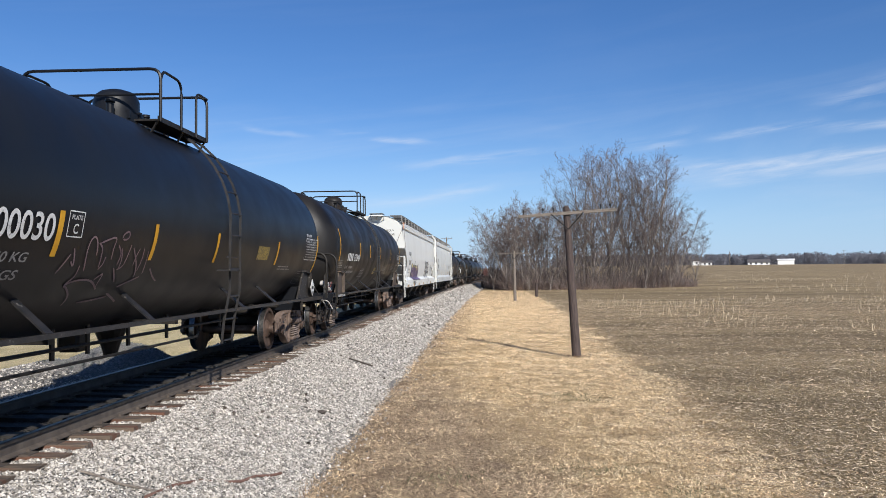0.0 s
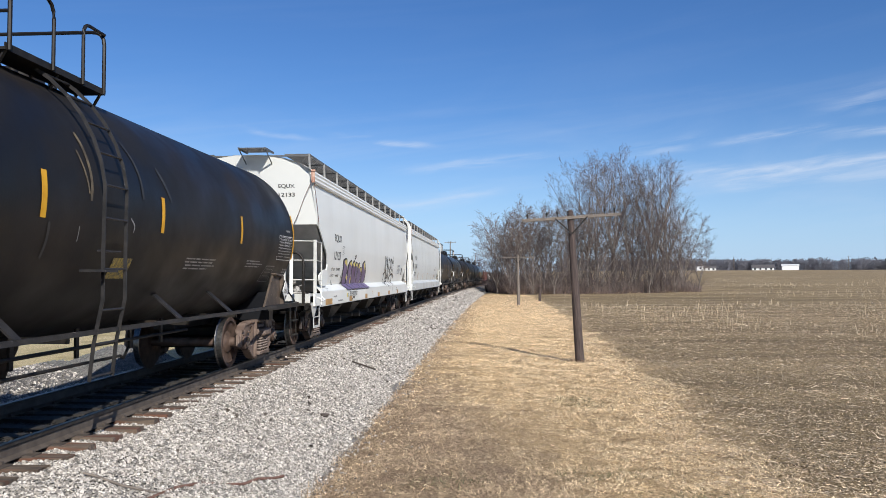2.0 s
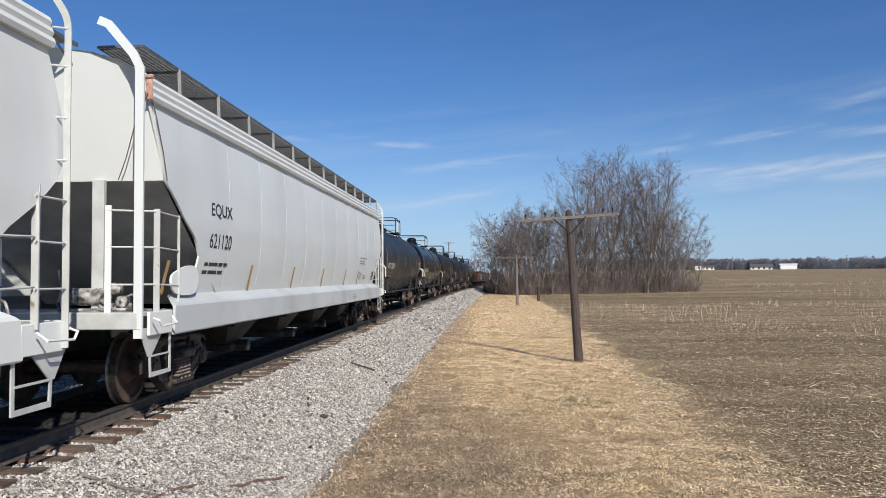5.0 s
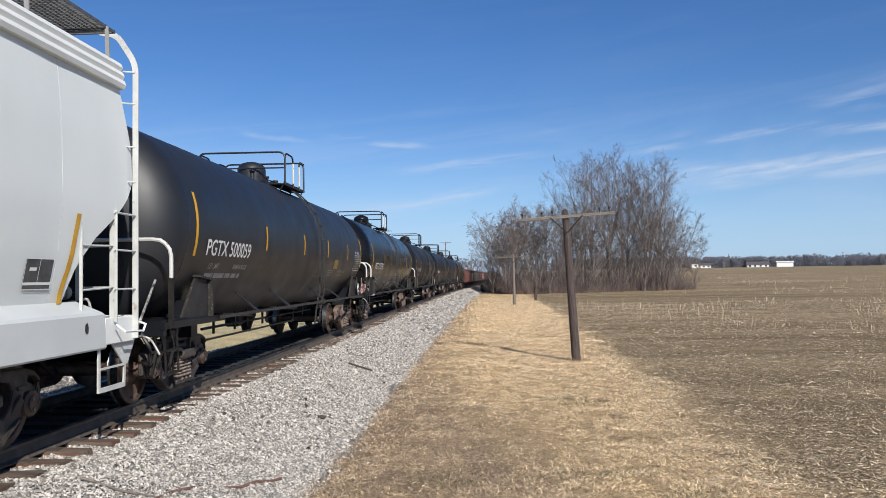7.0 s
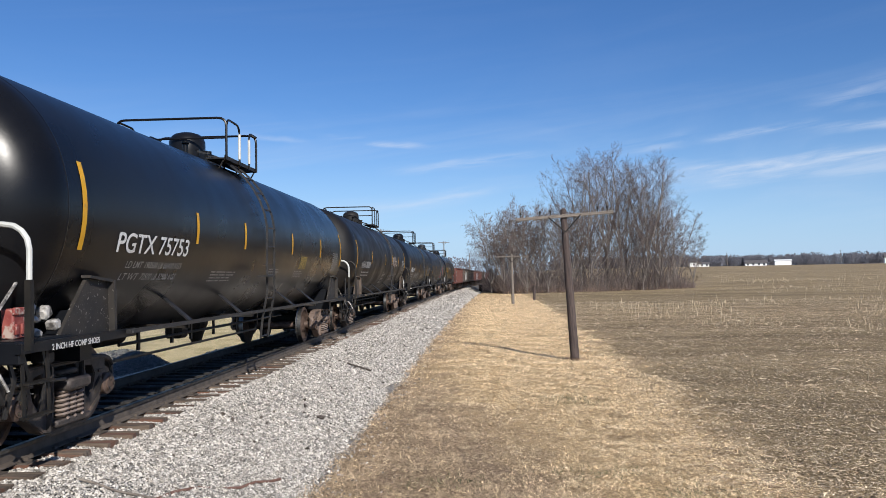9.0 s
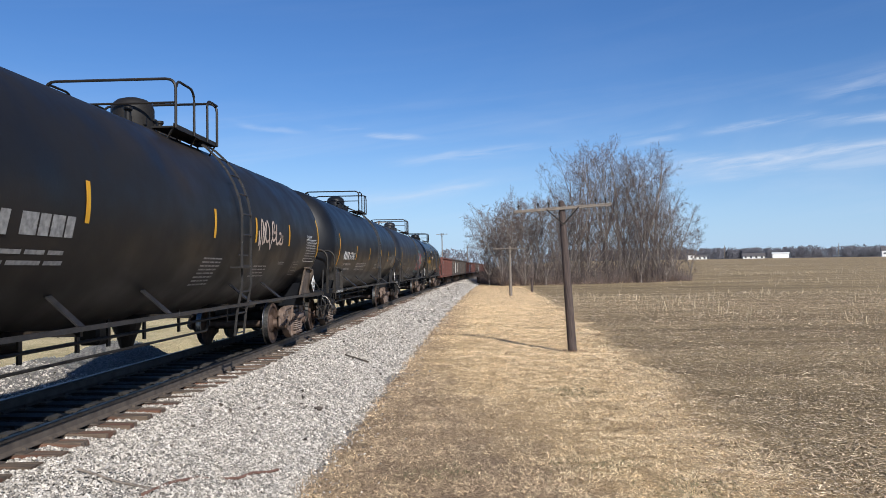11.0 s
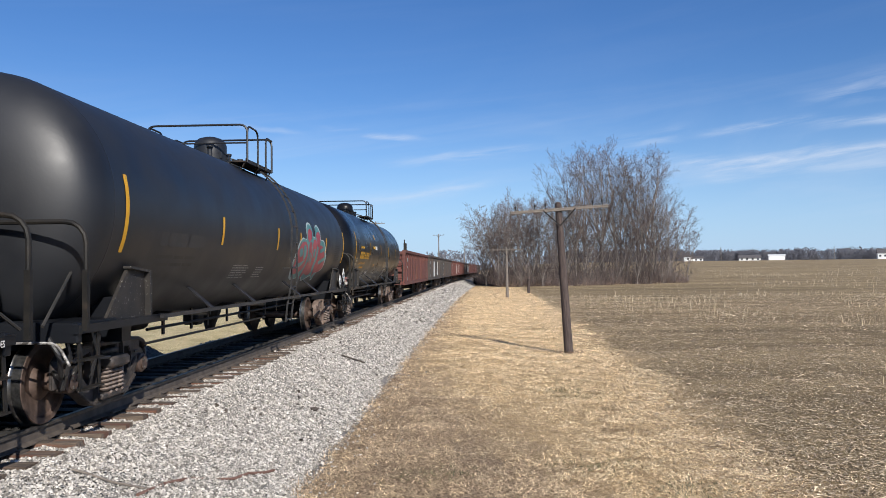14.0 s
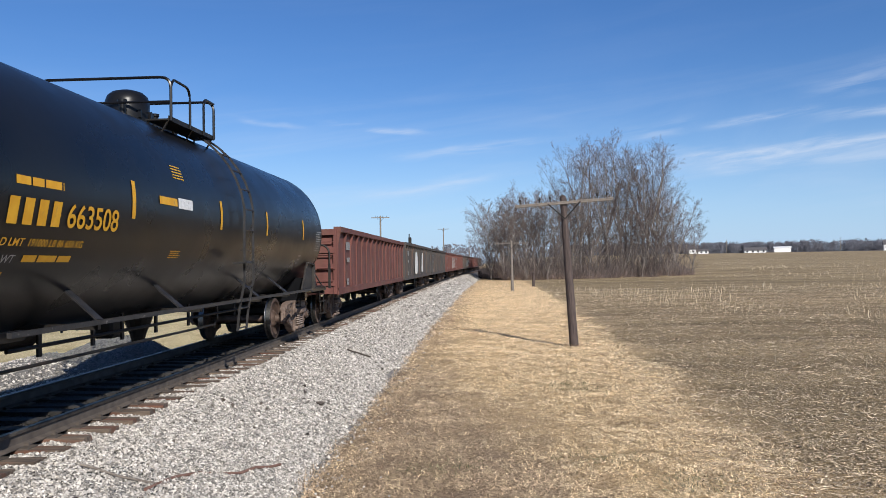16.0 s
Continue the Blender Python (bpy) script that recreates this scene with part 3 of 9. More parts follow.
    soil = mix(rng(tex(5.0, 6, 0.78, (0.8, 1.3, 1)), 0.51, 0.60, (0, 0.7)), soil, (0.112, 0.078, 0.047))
    soil = mix(rng(calc("MAXIMUM", tex(1.0, 4, 0.7, (20, 60, 1)), tex(1.0, 4, 0.7, (50, 24, 1))), 0.57, 0.66, (0, 0.85)), soil, (0.58, 0.455, 0.30))
    soil = mix(rng(tex(0.9, 8, 0.75, (1, 2.0, 1)), 0.50, 0.70, (0, 0.6)), soil, (0.285, 0.215, 0.115))
    soil = mix(rng(tex(0.06, 6, 0.7, (0.3, 4, 1)), 0.42, 0.66, (0, 0.8)), soil, (0.125, 0.092, 0.050))
    edge = calc("ADD", sep.outputs["X"], calc("MULTIPLY", tex(0.45, 6, 0.65), -3.4))
    edge = calc("SUBTRACT", edge, calc("MULTIPLY", sep.outputs["Y"], 0.022))
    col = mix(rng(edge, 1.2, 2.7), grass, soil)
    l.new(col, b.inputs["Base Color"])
    bp = n.new("ShaderNodeBump")
    bp.inputs["Strength"].default_value, bp.inputs["Distance"].default_value = 0.9, 0.12
    l.new(tex(9.0, 9, 0.78), bp.inputs["Height"])
    l.new(bp.outputs[0], b.inputs["Normal"])
    g = raw("ground", verts, faces, m)
    for f in g.data.polygons:
        f.use_smooth = True
    tagged(g, "dry tan grass strip beside a harvested brown cornfield", "ground", kind="structure")


build_ground()


# ---- track ----
GAUGE_HALF = 0.7525
FAR_Y = 330.0


def track_points(off, z, y0=-30.0, y1=FAR_Y, step=4.0):
    out, y = [], y0
    while y < y1 + 0.01:
        out.append((track_x(y) + off, y, z))
        y += step
    return out


def toe(y):
    """How far the foot of the bank wanders sideways."""
    return 0.20 * noise.noise(Vector((0, y * 0.4, 7))) + 0.13 * noise.noise(Vector((0, y * 1.7, 3)))


def bank_bump(o, y):
    wob = 0.05 * noise.noise(Vector((o * 1.1, y * 0.7, 2.0))) + 0.025 * noise.noise(Vector((o * 5, y * 5, 5.0)))
    return wob * step01(abs(o), 0.4, 1.6)


def build_track():
    # ballast bank
    prof = [(-3.4, -1.05), (-3.0, -0.86), (-1.75, -0.27), (-1.45, -0.215), (1.45, -0.215), (1.75, -0.26), (2.2, -0.5), (2.9, -0.86), (3.45, -1.08)]
    ys = lines([(-30, 6, 3), (6, 40, 0.25), (40, 120, 1.0), (120, FAR_Y, 5)])
    offs = []
    for (a, za), (b, zb) in zip(prof, prof[1:]):
        k = max(1, int((b - a) / 0.16))
        offs += [(a + (b - a) * i / k, za + (zb - za) * i / k) for i in range(k)]
    offs.append(prof[-1])
    verts, faces, w = [], [], len(offs)
    for y in ys:
        for o, z in offs:
            verts.append((track_x(y) + o + toe(y) * step01(abs(o), 1.8, 3.1), y, z + bank_bump(o, y)))
    for j in range(len(ys) - 1):
        for i in range(w - 1):
            faces.append((j * w + i, j * w + i + 1, (j + 1) * w + i + 1, (j + 1) * w + i))
    m = bpy.data.materials.new("ballast_bed")
    m.use_nodes = True
    n, l = m.node_tree.nodes, m.node_tree.links
    b = n["Principled BSDF"]
    b.inputs["Roughness"].default_value = 0.95
    tc, vo = n.new("ShaderNodeTexCoord"), n.new("ShaderNodeTexVoronoi")
    vo.inputs["Scale"].default_value = 30.0
    l.new(tc.outputs["Object"], vo.inputs["Vector"])
    r1 = n.new("ShaderNodeMapRange")
    r1.inputs["From Max"].default_value = 0.9
    l.new(vo.outputs["Color"], r1.inputs["Value"])
    mx = n.new("ShaderNodeMix")
    mx.data_type = "RGBA"
    # bed set darker than its stones, to paint shaded gaps between them
    mx.inputs["A"].default_value, mx.inputs["B"].default_value = (0.085, 0.080, 0.074, 1), (0.30, 0.284, 0.262, 1)
    l.new(r1.outputs[0], mx.inputs["Factor"])
    l.new(mx.outputs["Result"], b.inputs["Base Color"])
    bp = n.new("ShaderNodeBump")
    bp.invert = True
    bp.inputs["Strength"].default_value, bp.inputs["Distance"].default_value = 1.0, 0.05
    l.new(vo.outputs["Distance"], bp.inputs["Height"])
    l.new(bp.outputs[0], b.inputs["Normal"])
    bank = raw("ballast_bank", verts, faces, m)
    # strip between the rails has the train's shade painted in
    bank.data.materials.append(M["dirty_shade"])
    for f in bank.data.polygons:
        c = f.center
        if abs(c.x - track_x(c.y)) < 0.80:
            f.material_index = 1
    tagged(bank, "pale crushed limestone ballast bank under the railway track", "ballast", kind="structure")
    # rails
    sec = [(-0.069, -0.17), (0.069, -0.17), (0.069, -0.158), (0.014, -0.135), (0.009, -0.045), (0.034, -0.034), (0.036, -0.006), (0.028, 0.0),
           (-0.028, 0.0), (-0.036, -0.006), (-0.034, -0.034), (-0.009, -0.045), (-0.014, -0.135), (-0.069, -0.158)]
    for off in (-GAUGE_HALF, GAUGE_HALF):
        bm = bmesh.new()
        sweep(bm, track_points(off, 0.0), sec)
        for f in bm.faces:
            if f.normal.z > 0.8 and f.calc_center_median().z > -0.003:
                f.material_index = 1
        bm.normal_update()
        for f in bm.faces:
            f.material_index = 1 if (f.normal.z > 0.7 and f.calc_center_median().z > -0.004) else 0
            # head sides take the shadow-darkened colour
            if f.calc_center_median().z > -0.036 and f.material_index == 0:
                f.material_index = 2
        r = obj("rail", bm, [M["railside"], M["tread"], M["railhead"]])
        tagged(r, "worn steel rail with polished head and rusty sides", "rail", "running rails", "structure")
    # sleepers
    track = empty("sleeper_row")
    tagged(track, "weathered brown wooden sleepers lying in ballast", "railway track", kind="structure")
    shapes = []
    rnd = random.Random(5)
    for k in range(6):
        bm = bmesh.new()
        box(bm, 0, 0, 0, 2.6, 0.225, 0.18)
        bmesh.ops.subdivide_edges(bm, edges=[e for e in bm.edges if abs(e.verts[0].co.x - e.verts[1].co.x) > 1], cuts=4)
        for v in bm.verts:
            v.co += Vector((rnd.uniform(-0.03, 0.03) if abs(v.co.x) > 1.2 else 0, rnd.uniform(-0.009, 0.009), rnd.uniform(-0.010, 0.004)))
        me = bpy.data.meshes.new("sleeper")
        bm.to_mesh(me)
        bm.free()
        me.materials.append(M["tie"])
        # sleeper middles blackened for the shade under the cars
        me.materials.append(M["dirty_shade"])
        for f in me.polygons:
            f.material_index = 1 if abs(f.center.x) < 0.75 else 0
        shapes.append(me)
    y, count = 5.24, 0
    rest_v, rest_f = [], []
    while y < FAR_Y - 2:
        tilt = rnd.uniform(-0.02, 0.02)
        mm = pose(track_x(y) + rnd.uniform(-0.05, 0.05), y + rnd.uniform(-0.03, 0.03), -0.265 + rnd.uniform(-0.012, 0.012), 0, 0, math.degrees(tilt))
        if count < 290:
            o = new("sleeper", shapes[rnd.randrange(6)])
            o.parent = track
            o.matrix_basis = mm
        else:
            me = shapes[0]
            base = len(rest_v)
            rest_v += [tuple(mm @ v.co) for v in me.vertices]
            rest_f += [tuple(base + i for i in p.vertices) for p in me.polygons]
        count += 1
        y += 0.50
    far = raw("far_sleepers", rest_v, rest_f, M["tie"], track)
    tagged(far, kind="stuff")
    # tie plates and spikes
    bm = bmesh.new()
    for i in range(120):
        y = 5.24 + 0.5 * i
        for off in (-GAUGE_HALF, GAUGE_HALF):
            x = track_x(y) + off
            box(bm, x, y, -0.171, 0.34, 0.19, 0.014)
            for s in (-1, 1):
                box(bm, x + s * 0.085, y + 0.05 * s, -0.15, 0.035, 0.03, 0.035)
    tagged(obj("tie_plates", bm, M["railside"], track), "rusty steel plates and spikes", kind="stuff")


def stones(name, spots, size, seed, mat):
    """Joined rough stones at spots (n x 3), about size metres across."""
    r = np.random.RandomState(seed)
    n = len(spots)
    base = np.array([(0, 0, 0.9), (0.92, 0, -0.1), (0.28, 0.88, 0.0), (-0.75, 0.55, -0.1), (-0.72, -0.6, 0.0), (0.32, -0.9, -0.15)], float)
    tri = np.array([(0, 1, 2), (0, 2, 3), (0, 3, 4), (0, 4, 5), (0, 5, 1)])
    v = np.repeat(base[None], n, 0) * (1 + r.uniform(-0.28, 0.28, (n, 6, 1)))
    v *= (size * 0.5 * r.lognormal(0, 0.26, (n, 1, 1))) * np.stack([r.uniform(0.7, 1.3, n), r.uniform(0.7, 1.3, n), r.uniform(0.45, 0.95, n)], 1)[:, None]
    q = r.normal(size=(n, 4))
    q[:, 1:3] *= 0.38
    q /= np.linalg.norm(q, axis=1)[:, None]
    w, x, y, z = q.T
    R = np.stack([1 - 2 * (y * y + z * z), 2 * (x * y - z * w), 2 * (x * z + y * w), 2 * (x * y + z * w), 1 - 2 * (x * x + z * z), 2 * (y * z - x * w),
                  2 * (x * z - y * w), 2 * (y * z + x * w), 1 - 2 * (x * x + y * y)], 1).reshape(n, 3, 3)
    v = np.einsum("nij,nkj->nki", R, v) + spots[:, None]
    f = tri[None] + 6 * np.arange(n)[:, None, None]
    return raw(name, v.reshape(-1, 3), f.reshape(-1, 3), mat)


def bank_z(o):
    return np.interp(o, [-3.4, -3.0, -1.75, -1.45, 1.45, 1.75, 2.2, 2.9, 3.45], [-1.05, -0.86, -0.27, -0.215, -0.215, -0.26, -0.5, -0.86, -1.08])


def build_ballast_stones():
    r = np.random.RandomState(3)
    for y0, y1, n, size, seed in ((6, 12, 74000, 0.030, 1), (12, 20, 62000, 0.034, 2), (20, 34, 44000, 0.046, 3), (34, 60, 18000, 0.075, 4), (60, 130, 9000, 0.13, 5)):
        o = np.concatenate([r.uniform(0.85, 3.3, int(n * 0.8)), r.uniform(-0.65, 0.65, int(n * 0.1)), r.uniform(-3.2, -0.85, int(n * 0.1))])
        y = r.uniform(y0, y1, len(o))
        keep = (np.abs(o) > 1.25) | (r.uniform(size=len(o)) < 0.8)
        # between the sleepers only, where sleepers lie
        ph = np.abs(((y - 5.24 + 0.25) % 0.5) - 0.25)
        keep &= (np.abs(o) > 1.32) | (ph > 0.125)
        o, y = o[keep], y[keep]
        # a few strays roll out into the grass
        stray = (o > 2.5) & (r.uniform(size=len(o)) < 0.03)
        roll = np.where(stray, r.exponential(0.18, len(o)), 0.0)
        x = np.array([track_x(v) + toe(v) * step01(abs(w), 1.8, 3.1) for v, w in zip(y, o)]) + o
        x = np.where(stray, track_x(0) + 3.2 + (x - o - track_x(0)) + roll, x)
        zb = np.where(stray, -0.985, bank_z(o) + np.array([bank_bump(a, b) for a, b in zip(o, y)]))
        z = zb + np.where(np.abs(o) < 1.32, 0.008, 0.012) + r.uniform(-0.008, 0.012, len(o))
        inner = np.abs(o) < 0.8
        p = np.stack([x, y, z], 1)
        tagged(stones("ballast_stones", p[~inner], size, seed, M["stone"]), "loose pale grey and white crushed ballast stones", "ballast", kind="stuff")
        tagged(stones("dirty_ballast", p[inner], size, seed + 20, M["dirty_shade"]), "dirty ballast stones between the rails, darkened for shade under the train", "ballast", kind="stuff")


def build_debris():
    """Dark lumps and bits of bark on the pale slope."""
    r = np.random.RandomState(17)
    o, y = r.uniform(1.7, 3.1, 170), 8 + 50 * r.uniform(size=170) ** 1.5
    p = np.stack([[track_x(b) + a for a, b in zip(o, y)], y, bank_z(o) + 0.03], 1)
    tagged(stones("dark_stones", p, 0.065, 31, M["railside"]), "scattered dark brown lumps on pale ballast", "ballast", kind="stuff")


# ---- freight cars ----
SPEED = 9.99
WHEEL_R = 0.457
CACHE = {}


def shared(name, key, make, material, parent, label="", smooth=False, m=None):
    """A part whose mesh is made once under a key and shared by all alike cars."""
    if key not in CACHE:
        ob = part(name, make(), material, parent, label, smooth)
        CACHE[key] = ob.data
    else:
        ob = new(name, CACHE[key])
        ob.parent = parent
        if label:
            tagged(ob, label)
    if m is not None:
        ob.matrix_basis = m
    return ob


def wheelset_mesh():
    bm = bmesh.new()
    for s in (-1, 1):
        prof = [(0.645, 0.10), (0.655, 0.16), (0.672, 0.38), (0.672, 0.462), (0.682, 0.484), (0.695, 0.478), (0.706, 0.459), (0.80, 0.453), (0.808, 0.445),
                (0.808, 0.385), (0.775, 0.365), (0.745, 0.20), (0.80, 0.15), (0.82, 0.10), (0.99, 0.085)]
        lathe(bm, [(s * a, r) for a, r in prof], "x", 28, (0, 0, 0), 0, [0, 0, 0, 0, 1, 1, 1, 0, 0, 0, 0, 0, 0, 0])
        lathe(bm, [(s * a, r) for a, r in [(0.90, 0.125), (1.10, 0.125), (1.12, 0.09), (1.135, 0.09)]], "x", 16, (0, 0, 0), 0)
        for i in range(3):
            a = i * 2 * math.pi / 3
            box(bm, s * 1.13, 0.06 * math.cos(a), 0.06 * math.sin(a), 0.03, 0.03, 0.03, None, 1)
    lathe(bm, [(-0.66, 0.085), (0.66, 0.085)], "x", 12, (0, 0, 0), 0)
    bmesh.ops.recalc_face_normals(bm, faces=bm.faces)
    return bm


def plate(bm, outline, holes, x0, x1):
    """Flat casting with openings, extruded from x0 to x1."""
    edges = []
    for loop in [outline] + holes:
        vs = [bm.verts.new((x0, a, b)) for a, b in loop]
        edges += [bm.edges.new((vs[k], vs[(k + 1) % len(vs)])) for k in range(len(vs))]
    faces = [g for g in bmesh.ops.triangle_fill(bm, use_beauty=True, edges=edges)["geom"] if isinstance(g, bmesh.types.BMFace)]
    ext = bmesh.ops.extrude_face_region(bm, geom=faces)["geom"]
    bmesh.ops.translate(bm, verts=[g for g in ext if isinstance(g, bmesh.types.BMVert)], vec=(x1 - x0, 0, 0))


def side_frame_mesh():
    """Cast side frame: arched box chord, rounded pedestals, openings beside the spring nest, dished bottom."""
    bm = bmesh.new()
    half = [(0.0, 0.815), (0.60, 0.81), (0.84, 0.795), (0.97, 0.755), (1.05, 0.685), (1.085, 0.59), (1.085, 0.47), (1.06, 0.37), (1.005, 0.36), (1.00, 0.50), (0.96, 0.575), (0.82, 0.575),
            (0.79, 0.50), (0.77, 0.36), (0.68, 0.31), (0.56, 0.215), (0.44, 0.13), (0.30, 0.10), (0.0, 0.095)]
    outline = half + [(-a, b) for a, b in half[-2:0:-1]]
    holes = []
    for s in (-1, 1):
        holes.append([(s * a, b) for a, b in ((0.43, 0.725), (0.56, 0.70), (0.63, 0.60), (0.58, 0.46), (0.48, 0.36), (0.41, 0.42), (0.385, 0.62))])
        holes.append([(s * a, b) for a, b in ((0.88, 0.735), (0.96, 0.70), (1.02, 0.63), (1.035, 0.56), (1.0, 0.58), (0.95, 0.64), (0.87, 0.67))])
    holes.append([(-0.27, 0.22), (-0.27, 0.62), (-0.24, 0.66), (0.24, 0.66), (0.27, 0.62), (0.27, 0.22)])
    holes.append([(-0.22, 0.70), (-0.22, 0.765), (0.22, 0.765), (0.22, 0.70)])
    plate(bm, outline, holes, -0.05, 0.05)
    # flanges: top chord, bottom dish, columns
    top = [(0.0, a, b) for a, b in ((-1.07, 0.40), (-1.075, 0.59), (-1.04, 0.675), (-0.965, 0.74), (-0.84, 0.78), (-0.6, 0.80), (0.6, 0.80), (0.84, 0.78), (0.965, 0.74), (1.04, 0.675), (1.075, 0.59), (1.07, 0.40))]
    sweep(bm, top, [(-0.075, -0.03), (0.075, -0.03), (0.08, 0.0), (0.055, 0.025), (-0.055, 0.025), (-0.08, 0.0)])
    low = [(0.0, a, b) for a, b in ((-0.72, 0.33), (-0.58, 0.245), (-0.45, 0.155), (-0.30, 0.115), (0.30, 0.115), (0.45, 0.155), (0.58, 0.245), (0.72, 0.33))]
    sweep(bm, low, rect(0.15, 0.045))
    for s in (-1, 1):
        sweep(bm, [(0.0, s * 0.315, 0.80), (0.0, s * 0.305, 0.45), (0.0, s * 0.33, 0.13)], rect(0.20, 0.05), up=(0, 1, 0))
        sweep(bm, [(0.02, s * 0.64, 0.36), (0.05, s * 0.68, 0.46), (0.05, s * 0.76, 0.53)], rect(0.10, 0.05), up=(1, 0, 0))
        box(bm, 0.085, s * 0.72, 0.63, 0.02, 0.15, 0.035, None, 0, 0.006)
    box(bm, 0, 0, 0.20, 0.32, 0.66, 0.07, None, 0, 0.015)
    bmesh.ops.recalc_face_normals(bm, faces=bm.faces)
    bm.normal_update()
    sharp = [e for e in bm.edges if len(e.link_faces) == 2 and e.calc_face_angle(0) > 0.9]
    bmesh.ops.bevel(bm, geom=sharp, offset=0.014, segments=2, affect="EDGES", clamp_overlap=True)
    return bm


def bolster_end_mesh():
    bm = bmesh.new()
    box(bm, 0.06, 0, 0.585, 0.34, 0.46, 0.13, None, 0, 0.03)
    box(bm, 0.0, 0, 0.70, 0.2, 0.36, 0.06, None, 0, 0.02)
    return bm


def spring_mesh():
    bm = bmesh.new()
    pipe(bm, [(0.062 * math.cos(a), 0.062 * math.sin(a), 0.235 + 0.285 * i / 42) for i in range(43) for a in [i * 2 * math.pi / 7]], 0.017, 4)
    return bm


def truck_mesh():
    bm = bmesh.new()
    box(bm, 0, 0, 0.60, 2.1, 0.36, 0.22, None, 0, 0.04)
    box(bm, 0, 0, 0.76, 0.5, 0.40, 0.10, None, 0, 0.02)
    for s in (-1, 1):
        beam(bm, [(-0.9, s * 0.34, 0.36), (0.9, s * 0.34, 0.36)], 0.07, 0.10)
        for x in (-0.75, 0.75):
            box(bm, x, s * 0.41, 0.40, 0.09, 0.07, 0.30, None, 0, 0.015)
    return bm


WHEELSETS = []


def add_truck(car, y, dark=False):
    t = shared("truck", "truck", truck_mesh, M["iron"], car, "", False, pose(0, y, 0))
    for s in (-1, 1):
        shared("side_frame", ("side_frame", dark), side_frame_mesh, M["castdark" if dark else "castiron"], t, "black cast side frame" if dark else "rusty cast steel side frame", True, pose(s * 1.02, 0, 0, 0, 0, 0 if s > 0 else 180))
        shared("bolster_end", ("bolster_end", dark), bolster_end_mesh, M["castdark" if dark else "castiron"], t, "", True, pose(s * 1.02, 0, 0, 0, 0, 0 if s > 0 else 180))
        for y2 in (-0.145, 0.0, 0.145):
            shared("spring", "spring", spring_mesh, M["spring"], t, "dusty coil spring", True, pose(s * 1.12, y2, 0))
        w = shared("wheelset", "wheelset", wheelset_mesh, [M["wheel"], M["wheeltread"]], t, "brown steel wheels with polished treads", True, pose(0, s * 0.889, WHEEL_R))
        WHEELSETS.append((w, s * 0.889))
    return t


def coupler(car, y, s):
    def make():
        bm = bmesh.new()
        beam(bm, [(0, -0.75, 0.88), (0, -0.1, 0.88)], 0.13, 0.16)
        box(bm, 0, 0.0, 0.88, 0.28, 0.26, 0.28, None, 0, 0.05)
        box(bm, 0.09, 0.13, 0.88, 0.10, 0.16, 0.24, None, 0, 0.04)
        pipe(bm, [(0.14, -0.35, 0.80), (0.2, -0.05, 0.55), (0.15, 0.2, 0.45), (0.05, 0.32, 0.55)], 0.028)
        beam(bm, [(0.05, -0.28, 1.02), (0.6, -0.30, 0.98), (1.25, -0.32, 0.93)], 0.03, 0.03)
        return bm
    shared("coupler", "coupler", make, M["iron"], car, "", True, pose(0, y, 0, 0, 0, 0 if s > 0 else 180))


TANK_R, TANK_Z = 1.5, 2.41


def tank_shell(half, r):
    """Shell with dished heads, welded girth seams, along y."""
    bm = bmesh.new()
    prof = []
    for k in range(15):
        a = math.pi / 2 * k / 14
        prof.append((-half - 0.70 * math.cos(a) ** 0.84, max(0.004, r * math.sin(a) ** 0.84)))
    prof += [(half * s, r) for s in (-0.8, -0.6, -0.4, -0.2, 0, 0.2, 0.4, 0.6, 0.8, 1.0)]
    for k in range(1, 15):
        a = math.pi / 2 * (1 - k / 14)
        prof.append((half + 0.70 * max(0.0, math.cos(a)) ** 0.84, max(0.004, r * max(0.0, math.sin(a)) ** 0.84)))
    lathe(bm, prof, "y", 72, (0, 0, TANK_Z))
    bmesh.ops.recalc_face_normals(bm, faces=bm.faces)
    return bm


def on_tank(y, z, lift=0.004, side=1, r=TANK_R):
    dz = z - TANK_Z
    return Vector((side * math.sqrt(max(0.0, (r + lift) ** 2 - dz * dz)), y, z))


def tank_patch(y0, y1, z0, z1, lift=0.006, r=TANK_R, n=6):
    """A thin sheet wrapped on the near flank, between two heights."""
    bm = bmesh.new()
    rows = []
    for i in range(n + 1):
        z = z0 + (z1 - z0) * i / n
        rows.append([bm.verts.new(on_tank(y, z, lift, 1, r)) for y in (y0, y1)])
    for a, b in zip(rows, rows[1:]):
        bm.faces.new((a[0], a[1], b[1], b[0]))
    bm.normal_update()
    for f in bm.faces:
        if f.normal.x < 0:
            f.normal_flip()
    return bm


